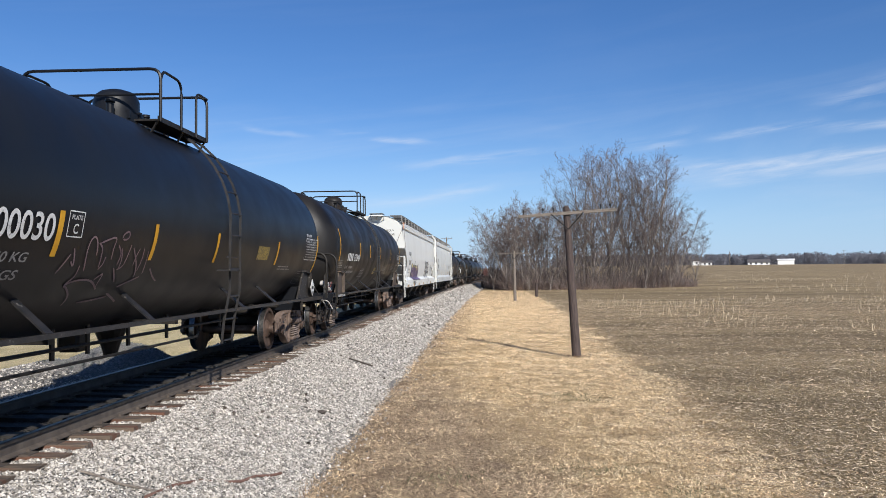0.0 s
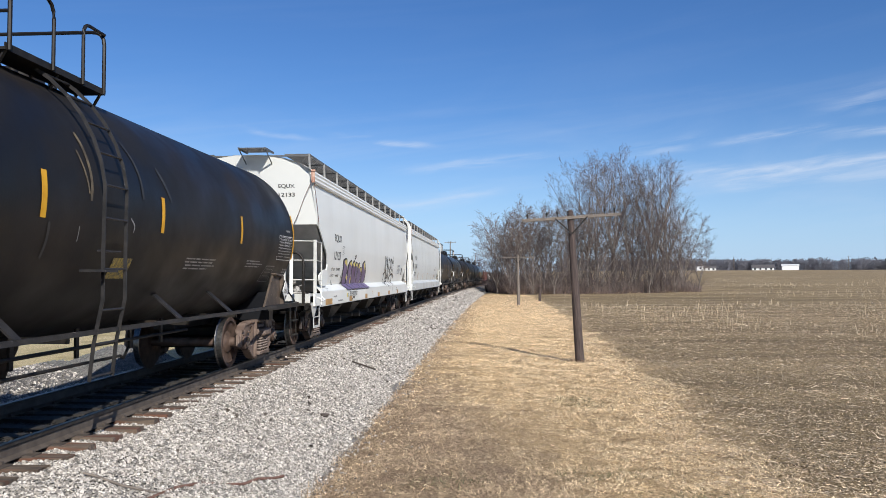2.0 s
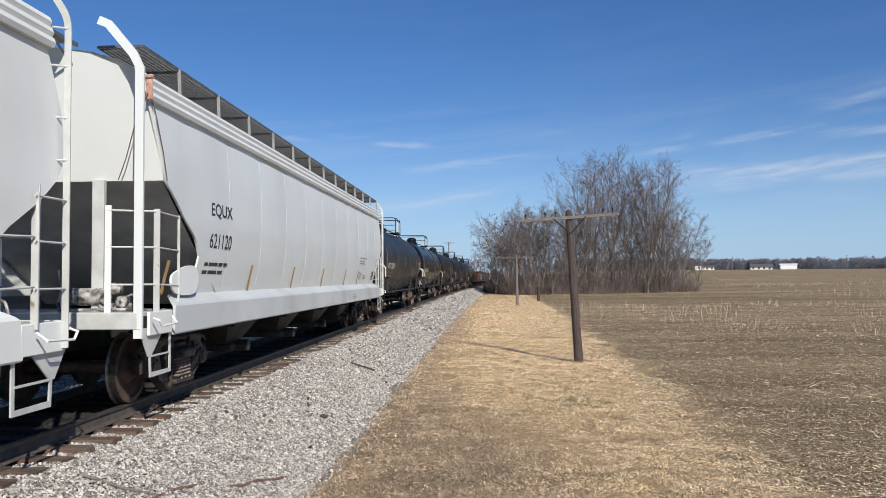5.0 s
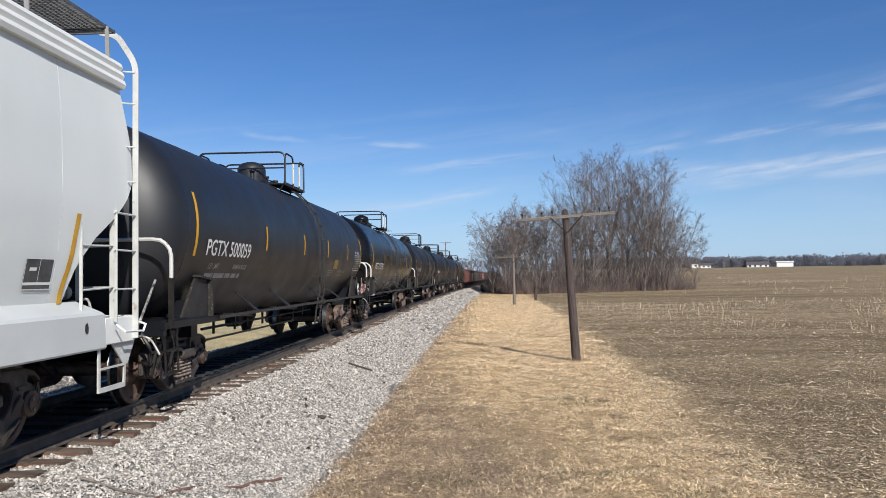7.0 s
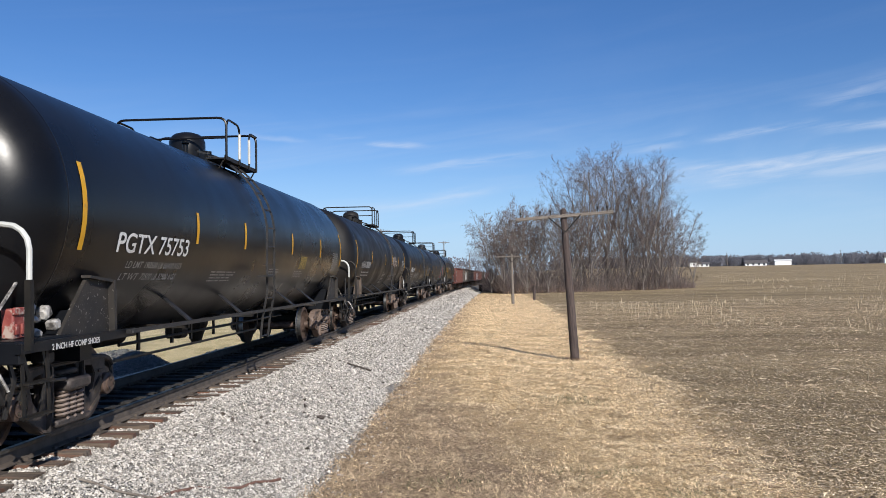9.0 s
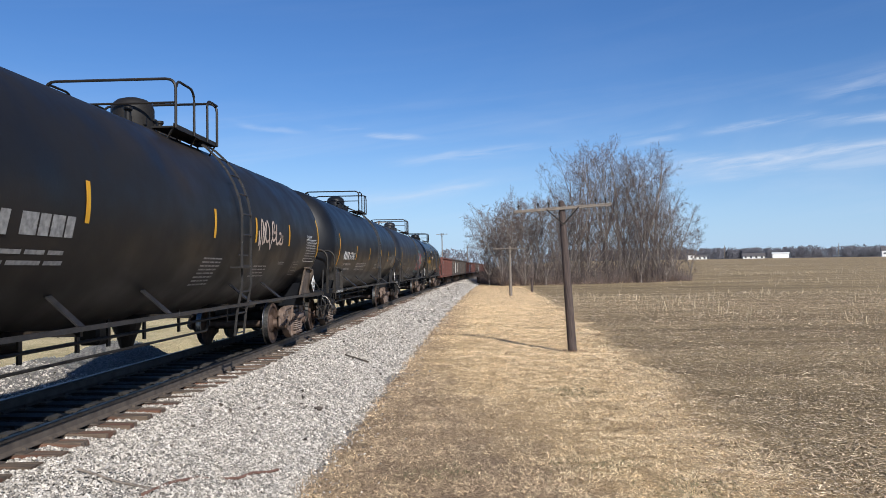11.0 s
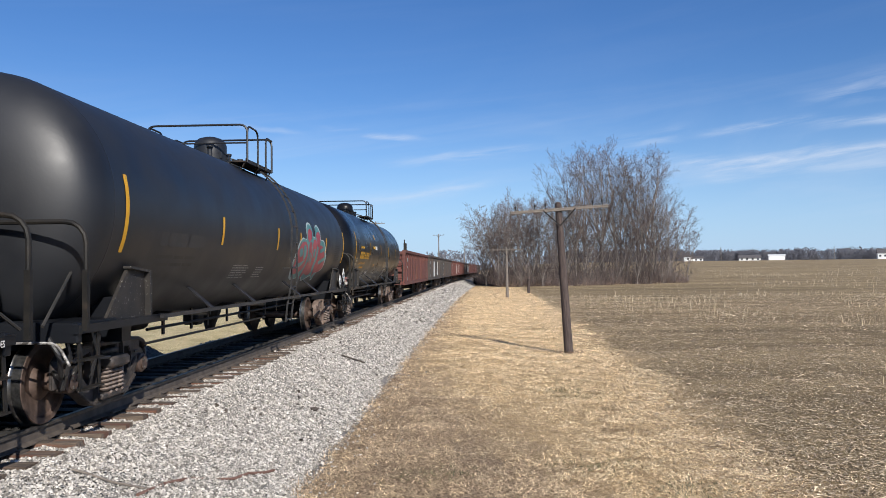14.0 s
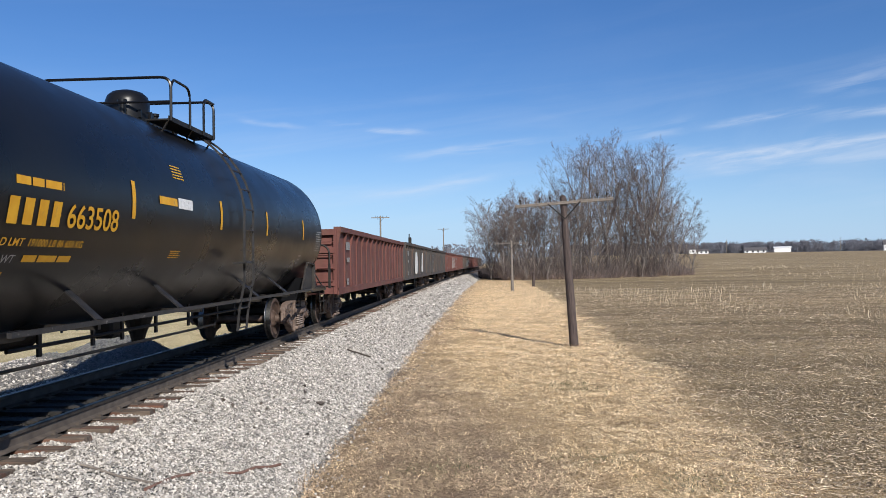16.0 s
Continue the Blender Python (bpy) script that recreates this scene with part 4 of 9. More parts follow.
def tank_car(at, half=7.2, trucks=6.5, ends=8.5, paint="black", white_trim=False, ladder_y=0.2, deck=0.0, deck_z=4.53, stripes=(), top=2.62, label="", group="tank cars"):
    car = empty("tank_car", pose(TRACK_X, at, 0))
    tagged(car, label, "tank car", group)
    p, iron = M[paint], M["iron"]
    key = (round(half, 2), paint)
    shared("tank", ("tank", *key), lambda: tank_shell(half, TANK_R), p, car, "", True)
    def seam():
        bm = bmesh.new()
        r = TANK_R
        lathe(bm, [(-0.018, r - 0.003), (-0.008, r + 0.003), (0.008, r + 0.003), (0.018, r - 0.003)], "y", 72, (0, 0, TANK_Z))
        for f in [f for f in bm.faces if len(f.verts) > 4]:
            bm.faces.remove(f)
        return bm
    for y in (-half, half):
        shared("weld_seam", ("seam", paint), seam, p, car, "", True, pose(0, y, 0))
    for s in (-1, 1):
        add_truck(car, s * trucks, s < 0)
        coupler(car, s * ends, s)

        def gusset():
            bm = bmesh.new()
            prism(bm, [(-0.74, 1.03), (0.36, 1.03), (0.33, 1.64), (-0.13, 1.68)], -0.02, 0.02)
            beam(bm, [(0.03, -0.17, 1.70), (0.03, 0.36, 1.65)], 0.10, 0.03, up=(0, 0, 1))
            beam(bm, [(0.03, 0.345, 1.66), (0.03, 0.375, 1.04)], 0.12, 0.05, up=(0, 1, 0))
            return bm
        for sx in (-1, 1):
            shared("gusset", ("gusset", paint == "dusty"), gusset, M["dustgusset" if paint == "dusty" else "chipped"], car, "brown dusty gusset plate" if paint == "dusty" else "dark gusset plate with chipped pale spots", False, pose(sx * 1.36, s * trucks, 0, 0, 0, 0 if sx > 0 else 180))

        def sill():
            bm = bmesh.new()
            beam(bm, [(0, trucks - 1.9, 0.92), (0, ends - 0.45, 0.92)], 0.36, 0.34)
            prism(bm, [(trucks - 0.12, 0.82), (trucks + 0.12, 0.82), (trucks + 0.12, 1.35), (trucks - 0.12, 1.35)], -1.30, 1.30)
            box(bm, 0, ends - 0.62, 1.02, 2.9, 0.10, 0.20, None, 0, 0.01)
            box(bm, 0, ends - 1.05, 1.115, 2.8, 0.95, 0.03)
            for sx in (-1, 1):
                beam(bm, [(sx * 1.45, trucks - 0.8, 1.06), (sx * 1.45, ends - 0.55, 1.06)], 0.06, 0.09)
            if s < 0:
                bmesh.ops.rotate(bm, cent=(0, 0, 0), matrix=Matrix.Rotation(math.pi, 3, "Z"), verts=bm.verts)
            return bm
        shared("end_sill", ("sill", s, trucks, ends), sill, p, car)

        yr = s * (ends - 0.52)

        def grab():
            bm = bmesh.new()
            arc = [(1.57, 1.66), (1.57, 1.94), (1.55, 2.03), (1.50, 2.10), (1.43, 2.145), (1.33, 2.16)]
            pts = [(x, yr, z) for x, z in arc] + [(-x, yr, z) for x, z in arc[::-1]]
            pipe(bm, pts, 0.026, 8)
            return bm
        shared("end_railing", ("grab", yr, white_trim), grab, M["trimwhite"] if white_trim else iron, car, "white end railing" if white_trim else "", True)
        for sx in (-1, 1):
            def leg():
                bm = bmesh.new()
                beam(bm, [(sx * 1.57, yr, 1.05), (sx * 1.57, yr, 1.67)], 0.055, 0.055)
                return bm
            shared("railing_leg", ("leg", sx, yr), leg, iron, car)

            def stay():
                bm = bmesh.new()
                pipe(bm, [(sx * 1.30, s * (ends - 0.2), 1.12), (sx * 1.14, s * (ends - 1.1), 1.72)], 0.017, 6)
                return bm
            shared("railing_stay", ("stay", sx, s, ends, white_trim), stay, M["valve" if white_trim else "nearblack"], car)

        def hand_brake():
            bm = bmesh.new()
            lathe(bm, [(-0.02, 0.24), (0.02, 0.24), (0.02, 0.20), (-0.02, 0.20), (-0.02, 0.24)], "y", 16, (0.45, s * (ends - 0.15), 1.55))
            pipe(bm, [(0.45, s * (ends - 0.15), 1.1), (0.45, s * (ends - 0.15), 1.75)], 0.025, 6)
            return bm
        def brake_gear():
            bm = bmesh.new()
            y0 = -(ends - 0.75)
            for dy, z0 in ((0.0, 0.42), (0.22, 0.55), (0.55, 0.38)):
                beam(bm, [(1.22, y0 + dy, 1.02), (1.26, y0 + dy + 0.05, 0.75), (1.20, y0 + dy, z0)], 0.05, 0.02, up=(1, 0, 0))
            pipe(bm, [(1.24, y0 - 0.1, 0.72), (1.24, y0 + 0.95, 0.66)], 0.018, 6)
            pipe(bm, rounded([(1.15, y0 - 0.18, 0.98), (1.28, y0 - 0.2, 0.80), (1.22, y0 - 0.05, 0.52), (1.05, y0 + 0.1, 0.60)], 0.14), 0.026, 7)
            pipe(bm, [(1.1 + 0.045 * math.cos(a), y0 + 0.36 + 0.045 * math.sin(a), 0.62 + 0.3 * i / 40) for i in range(41) for a in [i * 2 * math.pi / 7]], 0.012, 4)
            box(bm, 1.12, y0 + 0.75, 0.90, 0.16, 0.20, 0.14, None, 0, 0.03)
            return bm
        if s < 0:
            shared("brake_gear", ("brake_gear", ends), brake_gear, M["steelbar"], car, "dark brake levers, rods and hose", True)

            def cut_lever():
                bm = bmesh.new()
                pipe(bm, rounded([(0.2, -(ends - 0.25), 0.95), (1.38, -(ends - 0.32), 0.95), (1.50, -(ends - 0.34), 0.72)], 0.1), 0.014, 6)
                return bm
            shared("cut_lever", ("cut_lever", ends), cut_lever, M["valve"], car, "pale bent uncoupling lever", True)
        if s > 0:
            shared("hand_brake", ("hand_brake", ends), hand_brake, iron, car)

        for sx in (-1, 1):
            def step_iron():
                bm = bmesh.new()
                y0 = s * (ends - 0.55)
                for yy in (-0.2, 0.2):
                    beam(bm, [(sx * 1.42, y0 - s * 0.3 + yy, 1.05), (sx * 1.45, y0 - s * 0.3 + yy, 0.42)], 0.05, 0.012)
                for z in (0.44, 0.74):
                    box(bm, sx * 1.45, y0 - s * 0.3, z, 0.09, 0.42, 0.02)
                return bm
            shared("corner_step", ("step", s, sx, ends), step_iron, iron, car)

    for sx in (-1, 1):
        def running():
            bm = bmesh.new()
            beam(bm, [(sx * 1.53, -trucks + 0.5, 1.08), (sx * 1.53, trucks - 0.5, 1.08)], 0.05, 0.048)
            return bm
        shared("side_bar", ("running", trucks, sx), running, M["steelbar"], car)

    for sx in (-1, 1):
        for y, lean in ((-4.15, -0.12), (-1.95, -0.12), (1.55, -0.12), (3.5, -0.12)):
            def brace():
                bm = bmesh.new()
                a = on_tank(y - lean, 1.42, -0.02, sx)
                beam(bm, [a, (sx * 1.53, y, 1.10)], 0.10, 0.02, up=(sx * 0.3, 0, 1))
                return bm
            shared("brace", ("brace", sx, y), brace, M["steelbar"], car)

    def under():
        bm = bmesh.new()
        pipe(bm, [(0.55, -4.2, 0.78), (0.55, 4.2, 0.78)], 0.025)
        pipe(bm, [(0.75, -5.0, 0.62), (0.75, 1.5, 0.62)], 0.02)
        lathe(bm, [(-0.45, 0.05), (-0.42, 0.17), (0.42, 0.17), (0.45, 0.05)], "y", 14, (-0.45, -2.6, 0.80))
        box(bm, 0.1, -1.1, 0.78, 0.30, 0.35, 0.28, None, 0, 0.04)
        lathe(bm, [(0.45, 0.09), (0.6, 0.13), (0.82, 0.22), (0.95, 0.24)], "z", 14, (0, 0.1, 0))
        for y in (-3.6, -2.4, -1.6, -0.5, 0.8, 2.2, 3.2):
            beam(bm, [(0.55, y, 1.02), (0.55, y, 0.66)], 0.07, 0.03)
        for y in (-4.0, -1.0, 2.0, 4.0):
            beam(bm, [(-1.45, y, 1.02), (1.45, y, 1.02)], 0.06, 0.06)
        pipe(bm, [(0.75, 1.5, 0.62), (0.6, 1.9, 0.55), (0.5, 2.3, 0.7)], 0.02)
        return bm
    shared("brake_rigging", ("under", 0), under, iron, car)

    for sx in (-1, 1):
        def ladder():
            bm = bmesh.new()
            for dy in (-0.24, 0.24):
                pts = []
                for k in range(13):
                    a = radians(78 - k * 9.0)
                    pts.append((sx * (TANK_R + 0.13) * math.cos(a), ladder_y + dy, TANK_Z + (TANK_R + 0.13) * math.sin(a)))
                pts += [(sx * 1.61, ladder_y + dy, 1.9), (sx * 1.61, ladder_y + dy, 1.40), (sx * 1.52, ladder_y + dy, 0.95), (sx * 1.48, ladder_y + dy, 0.58)]
                pts = [q for i, q in enumerate(pts) if i < 9 or i > 12]
                beam(bm, pts, 0.036, 0.016, up=(0, 1, 0))
            box(bm, sx * 1.60, ladder_y - 0.30, 1.70, 0.20, 0.40, 0.025)
            return bm
        lad = shared("ladder", ("ladder", ladder_y, sx), ladder, M["steelbar"], car)

        def rung():
            bm = bmesh.new()
            pipe(bm, [(0, -0.24, 0), (0, 0.24, 0)], 0.013, 6)
            return bm
        spots = [((TANK_R + 0.135) * math.cos(a), TANK_Z + (TANK_R + 0.135) * math.sin(a)) for a in [radians(66 - k * 12.0) for k in range(8)]]
        for x, z in spots + [(1.61, 1.72), (1.59, 1.30), (1.52, 0.95), (1.483, 0.62)]:
            shared("rung", "rung", rung, M["steelbar"], lad, "", False, pose(sx * x, ladder_y, z))

    for sx in (-1, 1):
        def platform():
            bm = bmesh.new()
            top = TANK_Z + TANK_R
            box(bm, sx * 0.81, 0.4, top - 0.11, 0.34, 1.9, 0.025)
            beam(bm, [(sx * 0.985, -0.55, top - 0.09), (sx * 0.985, 1.35, top - 0.09)], 0.012, 0.07)
            for y in (-0.5, 0.4, 1.3):
                beam(bm, [(sx * 0.97, y, top - 0.10), (sx * 0.86, y, top - 0.29)], 0.04, 0.016)
                beam(bm, [(sx * 0.66, y, top - 0.10), (sx * 0.66, y, top - 0.17)], 0.04, 0.016)
            return bm
        shared("walkway", ("walkway", sx), platform, M["iron"], car, "dark steel walkway", False, pose(0, deck, 0))

    def railing():
        bm = bmesh.new()
        top = TANK_Z + TANK_R
        for y in (-0.5, 1.3):
            pipe(bm, rounded([(-1.0, y, top - 0.12), (-1.0, y, deck_z), (1.0, y, deck_z), (1.0, y, top - 0.12)], 0.16), 0.022, 7)
        for sx in (-1, 1):
            pipe(bm, rounded([(sx * 1.0, -0.5, deck_z - 0.16), (sx * 1.0, -0.42, deck_z - 0.02), (sx * 1.0, 0.24, deck_z - 0.02), (sx * 1.0, 0.24, top - 0.12)], 0.18), 0.02, 7)
            pipe(bm, rounded([(sx * 1.0, 1.3, deck_z - 0.04), (sx * 1.0, 0.83, deck_z - 0.04), (sx * 1.0, 0.83, top - 0.12)], 0.14), 0.02, 7)
        pipe(bm, [(-1.0, -0.5, deck_z - 0.36), (1.0, -0.5, deck_z - 0.36)], 0.018, 6)
        return bm
    shared("handrail", ("railing", deck_z, paint), railing, p, car, "", True, pose(0, deck, 0))
    if white_trim:
        def posts():
            bm = bmesh.new()
            pipe(bm, [(1.0, 0, deck_z - 0.17), (1.0, 0, TANK_Z + TANK_R - 0.02)], 0.026, 7)
            return bm
        for y in (0.24, 0.83):
            shared("handrail_post", "white_posts", posts, M["trimwhite"], car, "white painted handrail post", True, pose(0, deck + y, 0))

    def dome():
        bm = bmesh.new()
        top = TANK_Z + TANK_R
        lathe(bm, [(top - 0.1, 0.36), (top + 0.12, 0.36), (top + 0.12, 0.33), (top + 0.32, 0.33), (top + 0.41, 0.30), (top + 0.47, 0.23), (top + 0.505, 0.12), (top + 0.515, 0.003)], "z", 24, (0, 0.25, 0))
        for i in range(10):
            a = i * 2 * math.pi / 10
            box(bm, 0.36 * math.cos(a), 0.25 + 0.36 * math.sin(a), top + 0.10, 0.05, 0.05, 0.12)
        lathe(bm, [(top - 0.1, 0.28), (top + 0.10, 0.28), (top + 0.13, 0.24), (top + 0.14, 0.003)], "z", 20, (0.05, 1.15, 0))
        for y in (-0.35, 0.8, 1.6):
            lathe(bm, [(top - 0.05, 0.05), (top + 0.18, 0.05), (top + 0.2, 0.07), (top + 0.24, 0.07)], "z", 10, (0.2, y, 0))
        return bm
    shared("manway", ("dome", paint), dome, p, car, "", True, pose(0, deck, 0))

    for y in stripes:
        z1, z0 = (top + 0.27, top - 0.63) if abs(y) > 6.2 else (top, top - 0.44)
        shared("reflective_stripe", ("stripe", y, z0, z1), lambda: tank_patch(y - 0.045, y + 0.045, z0, z1), M["yellow"], car, "yellow reflective stripe")
    return car


def hopper_car(at, label="", front_pole=False, seam_dip=0.004, brackets=13, first=-9.75, pitch=1.58):
    car = empty("hopper_car", pose(TRACK_X, at, 0))
    tagged(car, label, "hopper car", "covered hoppers")
    dull = seam_dip > 0.005
    w = M["offwhite" if dull else "white"]
    for s in (-1, 1):
        add_truck(car, s * 7.75, True)
        coupler(car, s * 10.55, s)

    def half_w(z):
        return float(np.interp(z, [1.40, 1.6, 1.9, 2.4, 3.2, 3.82], [1.37, 1.425, 1.485, 1.535, 1.52, 1.465]))

    def side():
        bm = bmesh.new()
        # outline in y, z of the flank, drawn as a grid; welded panels dip a little towards their seams
        zs = [1.40, 1.54, 1.65, 1.75, 1.86, 1.95, 2.08, 2.2, 2.32, 2.45, 2.56, 2.66, 2.76, 2.86, 3.05, 3.2, 3.4, 3.6, 3.82]
        def front_y(z):
            return float(np.interp(z, [1.40, 1.54, 1.75, 1.98, 2.23, 2.42, 2.59, 2.86, 3.82], [8.35, 8.2, 8.10, 8.06, 8.29, 8.68, 8.88, 9.30, 9.66]))
        def rear_y(z):
            return float(np.interp(z, [1.40, 1.55, 1.80, 2.06, 2.34, 2.58, 2.76, 2.95, 3.3, 3.82], [8.66, 8.69, 8.79, 9.05, 9.49, 9.78, 9.88, 9.88, 9.82, 9.67]))
        ny = 92
        rows = []
        for z in zs:
            e0, e1 = front_y(z), rear_y(z)
            row = []
            for i in range(ny + 1):
                y = -e0 + (e0 + e1) * i / ny
                u = 2.0 * abs((y - 8.42) / 1.7 - round((y - 8.42) / 1.7))
                row.append(bm.verts.new((half_w(z) - seam_dip * (1 - u) ** 3, y, z)))
            rows.append(row)
        for a, b in zip(rows, rows[1:]):
            for i in range(ny):
                bm.faces.new((a[i], a[i + 1], b[i + 1], b[i]))
        g = bmesh.ops.extrude_face_region(bm, geom=list(bm.faces))
        bmesh.ops.translate(bm, vec=(-0.03, 0, 0), verts=[v for v in g["geom"] if isinstance(v, bmesh.types.BMVert)])
        bmesh.ops.recalc_face_normals(bm, faces=bm.faces)
        return bm
    for turn in (0, 180):
        shared("side_wall", ("hop_side", seam_dip), side, w, car, "smooth white flank", True, pose(0, 0, 0, 0, 0, turn))

    def weld():
        bm = bmesh.new()
        sweep(bm, [(half_w(z) - seam_dip + 0.0005, 0, z) for z in np.linspace(1.42, 3.80, 14)], rect(0.007, 0.003), up=(0, 1, 0))
        return bm
    if dull:
        for k in range(10):
            for turn in (0, 180):
                y = 8.42 - 1.7 * k
                if turn == 0 or y < 8:
                    shared("weld_seam", "hop_weld", weld, M["sillgrey"], car, "", True, pose(0, y if turn == 0 else -y, 0, 0, 0, turn))

    def sill():
        bm = bmesh.new()
        poly = [(1.55, 0.93), (1.57, 0.95), (1.57, 1.29), (1.55, 1.32), (1.38, 1.435), (1.36, 1.41), (1.53, 1.28), (1.53, 0.95)]
        reach = [9.2, 9.2, 9.16, 9.12, 8.93, 8.93, 9.16, 9.2]
        a = [bm.verts.new((x, -(q - 0.1), z)) for (x, z), q in zip(poly, reach)]
        b = [bm.verts.new((x, q, z)) for (x, z), q in zip(poly, reach)]
        for i in range(len(poly)):
            bm.faces.new((a[i], b[i], b[(i + 1) % len(poly)], a[(i + 1) % len(poly)]))
        bm.faces.new(a), bm.faces.new(b[::-1])
        bmesh.ops.recalc_face_normals(bm, faces=bm.faces)
        return bm
    for turn in (0, 180):
        shared("side_sill", ("hop_sill", dull), sill, M["sillgrey"] if dull else w, car, "dusty grey-white side sill" if dull else "white side sill", False, pose(0, 0, 0, 0, 0, turn))

    for k in range(3):
        def eave():
            bm = bmesh.new()
            z, x = 3.83 + 0.10 * k, 1.50 - 0.02 * k
            sweep(bm, [(x, -9.70, z), (x, 9.70, z)], [(-0.04, -0.046), (0.02, -0.046), (0.04, 0), (0.02, 0.046), (-0.04, 0.046)])
            return bm
        for turn in (0, 180):
            shared("eave_rail", ("hop_eave", k), eave, w, car, "ribbed white top rail", False, pose(0, 0, 0, 0, 0, turn))

    def roof():
        bm = bmesh.new()
        arc = [(1.46, 4.08), (1.2, 4.24), (0.8, 4.36), (0.3, 4.42), (-0.3, 4.42), (-0.8, 4.36), (-1.2, 4.24), (-1.46, 4.08)]
        a = [bm.verts.new((x, -9.80, z)) for x, z in arc]
        b = [bm.verts.new((x, 9.74, z)) for x, z in arc]
        for i in range(len(arc) - 1):
            bm.faces.new((a[i], b[i], b[i + 1], a[i + 1]))
        box(bm, 0, 0, 4.48, 0.7, 17.6, 0.14, None, 0, 0.03)
        return bm
    shared("roof", "hop_roof", roof, w, car, "", True)

    def end():
        bm = bmesh.new()
        # end sheet, then the slope sheet that falls inwards
        v = [bm.verts.new(q) for q in ((x, 9.31 + 0.3115 * (z - 2.86), z) for x, z in ((-1.5, 2.86), (1.5, 2.86), (1.49, 4.08), (1.2, 4.24), (0.8, 4.36), (0.3, 4.42), (-0.3, 4.42), (-0.8, 4.36), (-1.2, 4.24), (-1.49, 4.08)))]
        bm.faces.new(v)
        return bm

    def rear():
        bm = bmesh.new()
        rows = [[bm.verts.new((sx * x, y, z)) for sx in (-1, 1)] for x, y, z in ((1.47, 9.86, 2.76), (1.49, 9.86, 2.95), (1.49, 9.80, 3.3), (1.47, 9.66, 3.82), (1.45, 9.69, 4.08), (0.8, 9.70, 4.36))]
        for a, b in zip(rows, rows[1:]):
            bm.faces.new((a[0], a[1], b[1], b[0]))
        return bm

    def slope():
        bm = bmesh.new()
        v = [bm.verts.new(q) for q in ((-1.48, 9.29, 2.86), (1.48, 9.29, 2.86), (1.40, 6.9, 1.25), (-1.40, 6.9, 1.25))]
        bm.faces.new(v)
        return bm

    def rear_slope():
        bm = bmesh.new()
        v = [bm.verts.new(q) for q in ((-1.46, 9.86, 2.76), (1.46, 9.86, 2.76), (1.36, 7.4, 1.25), (-1.36, 7.4, 1.25))]
        bm.faces.new(v)
        return bm

    def end_post():
        bm = bmesh.new()
        beam(bm, [(0, 9.70, 1.05), (0, 9.70, 2.52)], 0.075, 0.02, up=(0, 1, 0))
        return bm
    for s in (-1, 1):
        m = pose(0, 0, 0, 0, 0, 0 if s > 0 else 180)
        shared("end_wall", ("hop_end", s), rear if s > 0 else end, w, car, "", False, m)
        shared("slope_sheet", ("hop_slope", s), rear_slope if s > 0 else slope, M["shade"], car, "white slope sheet, greyed for shade", False, m)
        for q in (-1.0, 1.0):
            shared("end_post", "hop_end_post", end_post, w, car, "", False, m @ pose(q, 0, 0))

    def walk_mesh():
        bm = bmesh.new()
        for sx in (-1, 1):
            for x in np.arange(0.90, 1.38, 0.06):
                box(bm, sx * x, 0, 4.437, 0.010, 19.3, 0.024)
            for y in np.arange(-9.66, 9.67, 0.05):
                box(bm, sx * 1.12, y, 4.438, 0.54, 0.012, 0.022)
        return bm
    shared("roofwalk", "hop_walk", walk_mesh, M["grating"], car, "dark steel grating roof walkway")

    def walk_edge():
        bm = bmesh.new()
        for sx in (-1, 1):
            for x in (0.84, 1.405):
                box(bm, sx * x, 0, 4.437, 0.014, 19.4, 0.034)
            for y in (-9.69, 9.69):
                box(bm, sx * 1.12, y, 4.437, 0.546, 0.014, 0.034)
        return bm
    shared("walkway_edge", "hop_walk_edge", walk_edge, M["grating"], car, "dark edge bar of the roof walkway")

    def end_step(sx):
        bm = bmesh.new()
        for x in np.arange(-0.03, 0.55, 0.045):
            box(bm, sx * x, 10.0, 4.50, 0.010, 0.60, 0.024)
        for y in np.arange(9.72, 10.3, 0.045):
            box(bm, sx * 0.25, y, 4.501, 0.58, 0.012, 0.022)
        for x in (-0.05, 0.55):
            box(bm, sx * x, 9.97, 4.49, 0.02, 0.70, 0.05)
            beam(bm, [(sx * x, 10.25, 4.47), (sx * x, 9.72, 4.22)], 0.03, 0.012, up=(1, 0, 0))
        return bm
    for sx in (-1, 1):
        shared("end_platform", ("hop_end_step", sx), functools.partial(end_step, sx), M["grating"], car, "small grating platform at the roof end", False, pose(0, 0, 0, 0, 0, 0 if sx > 0 else 180))

    def bracket():
        bm = bmesh.new()
        beam(bm, [(1.415, 0, 4.44), (1.43, 0, 4.10)], 0.045, 0.014, up=(0, 1, 0))
        return bm

    def bearer():
        bm = bmesh.new()
        box(bm, 0, 0, 4.40, 2.8, 0.04, 0.03)
        return bm
    for k in range(brackets):
        y = first + pitch * k
        shared("walkway_bearer", "hop_bearer", bearer, M["grating"], car, "", False, pose(0, y, 0))
        for turn in (0, 180):
            shared("walkway_bracket", "hop_bracket", bracket, M["galv"], car, "grey walkway bracket", False, pose(0, y, 0, 0, 0, turn))

    def deck_mesh():
        bm = bmesh.new()
        box(bm, 0, 9.25, 1.22, 3.0, 1.4, 0.04)
        box(bm, 0, 9.97, 1.15, 3.0, 0.06, 0.20, None, 0, 0.01)
        return bm

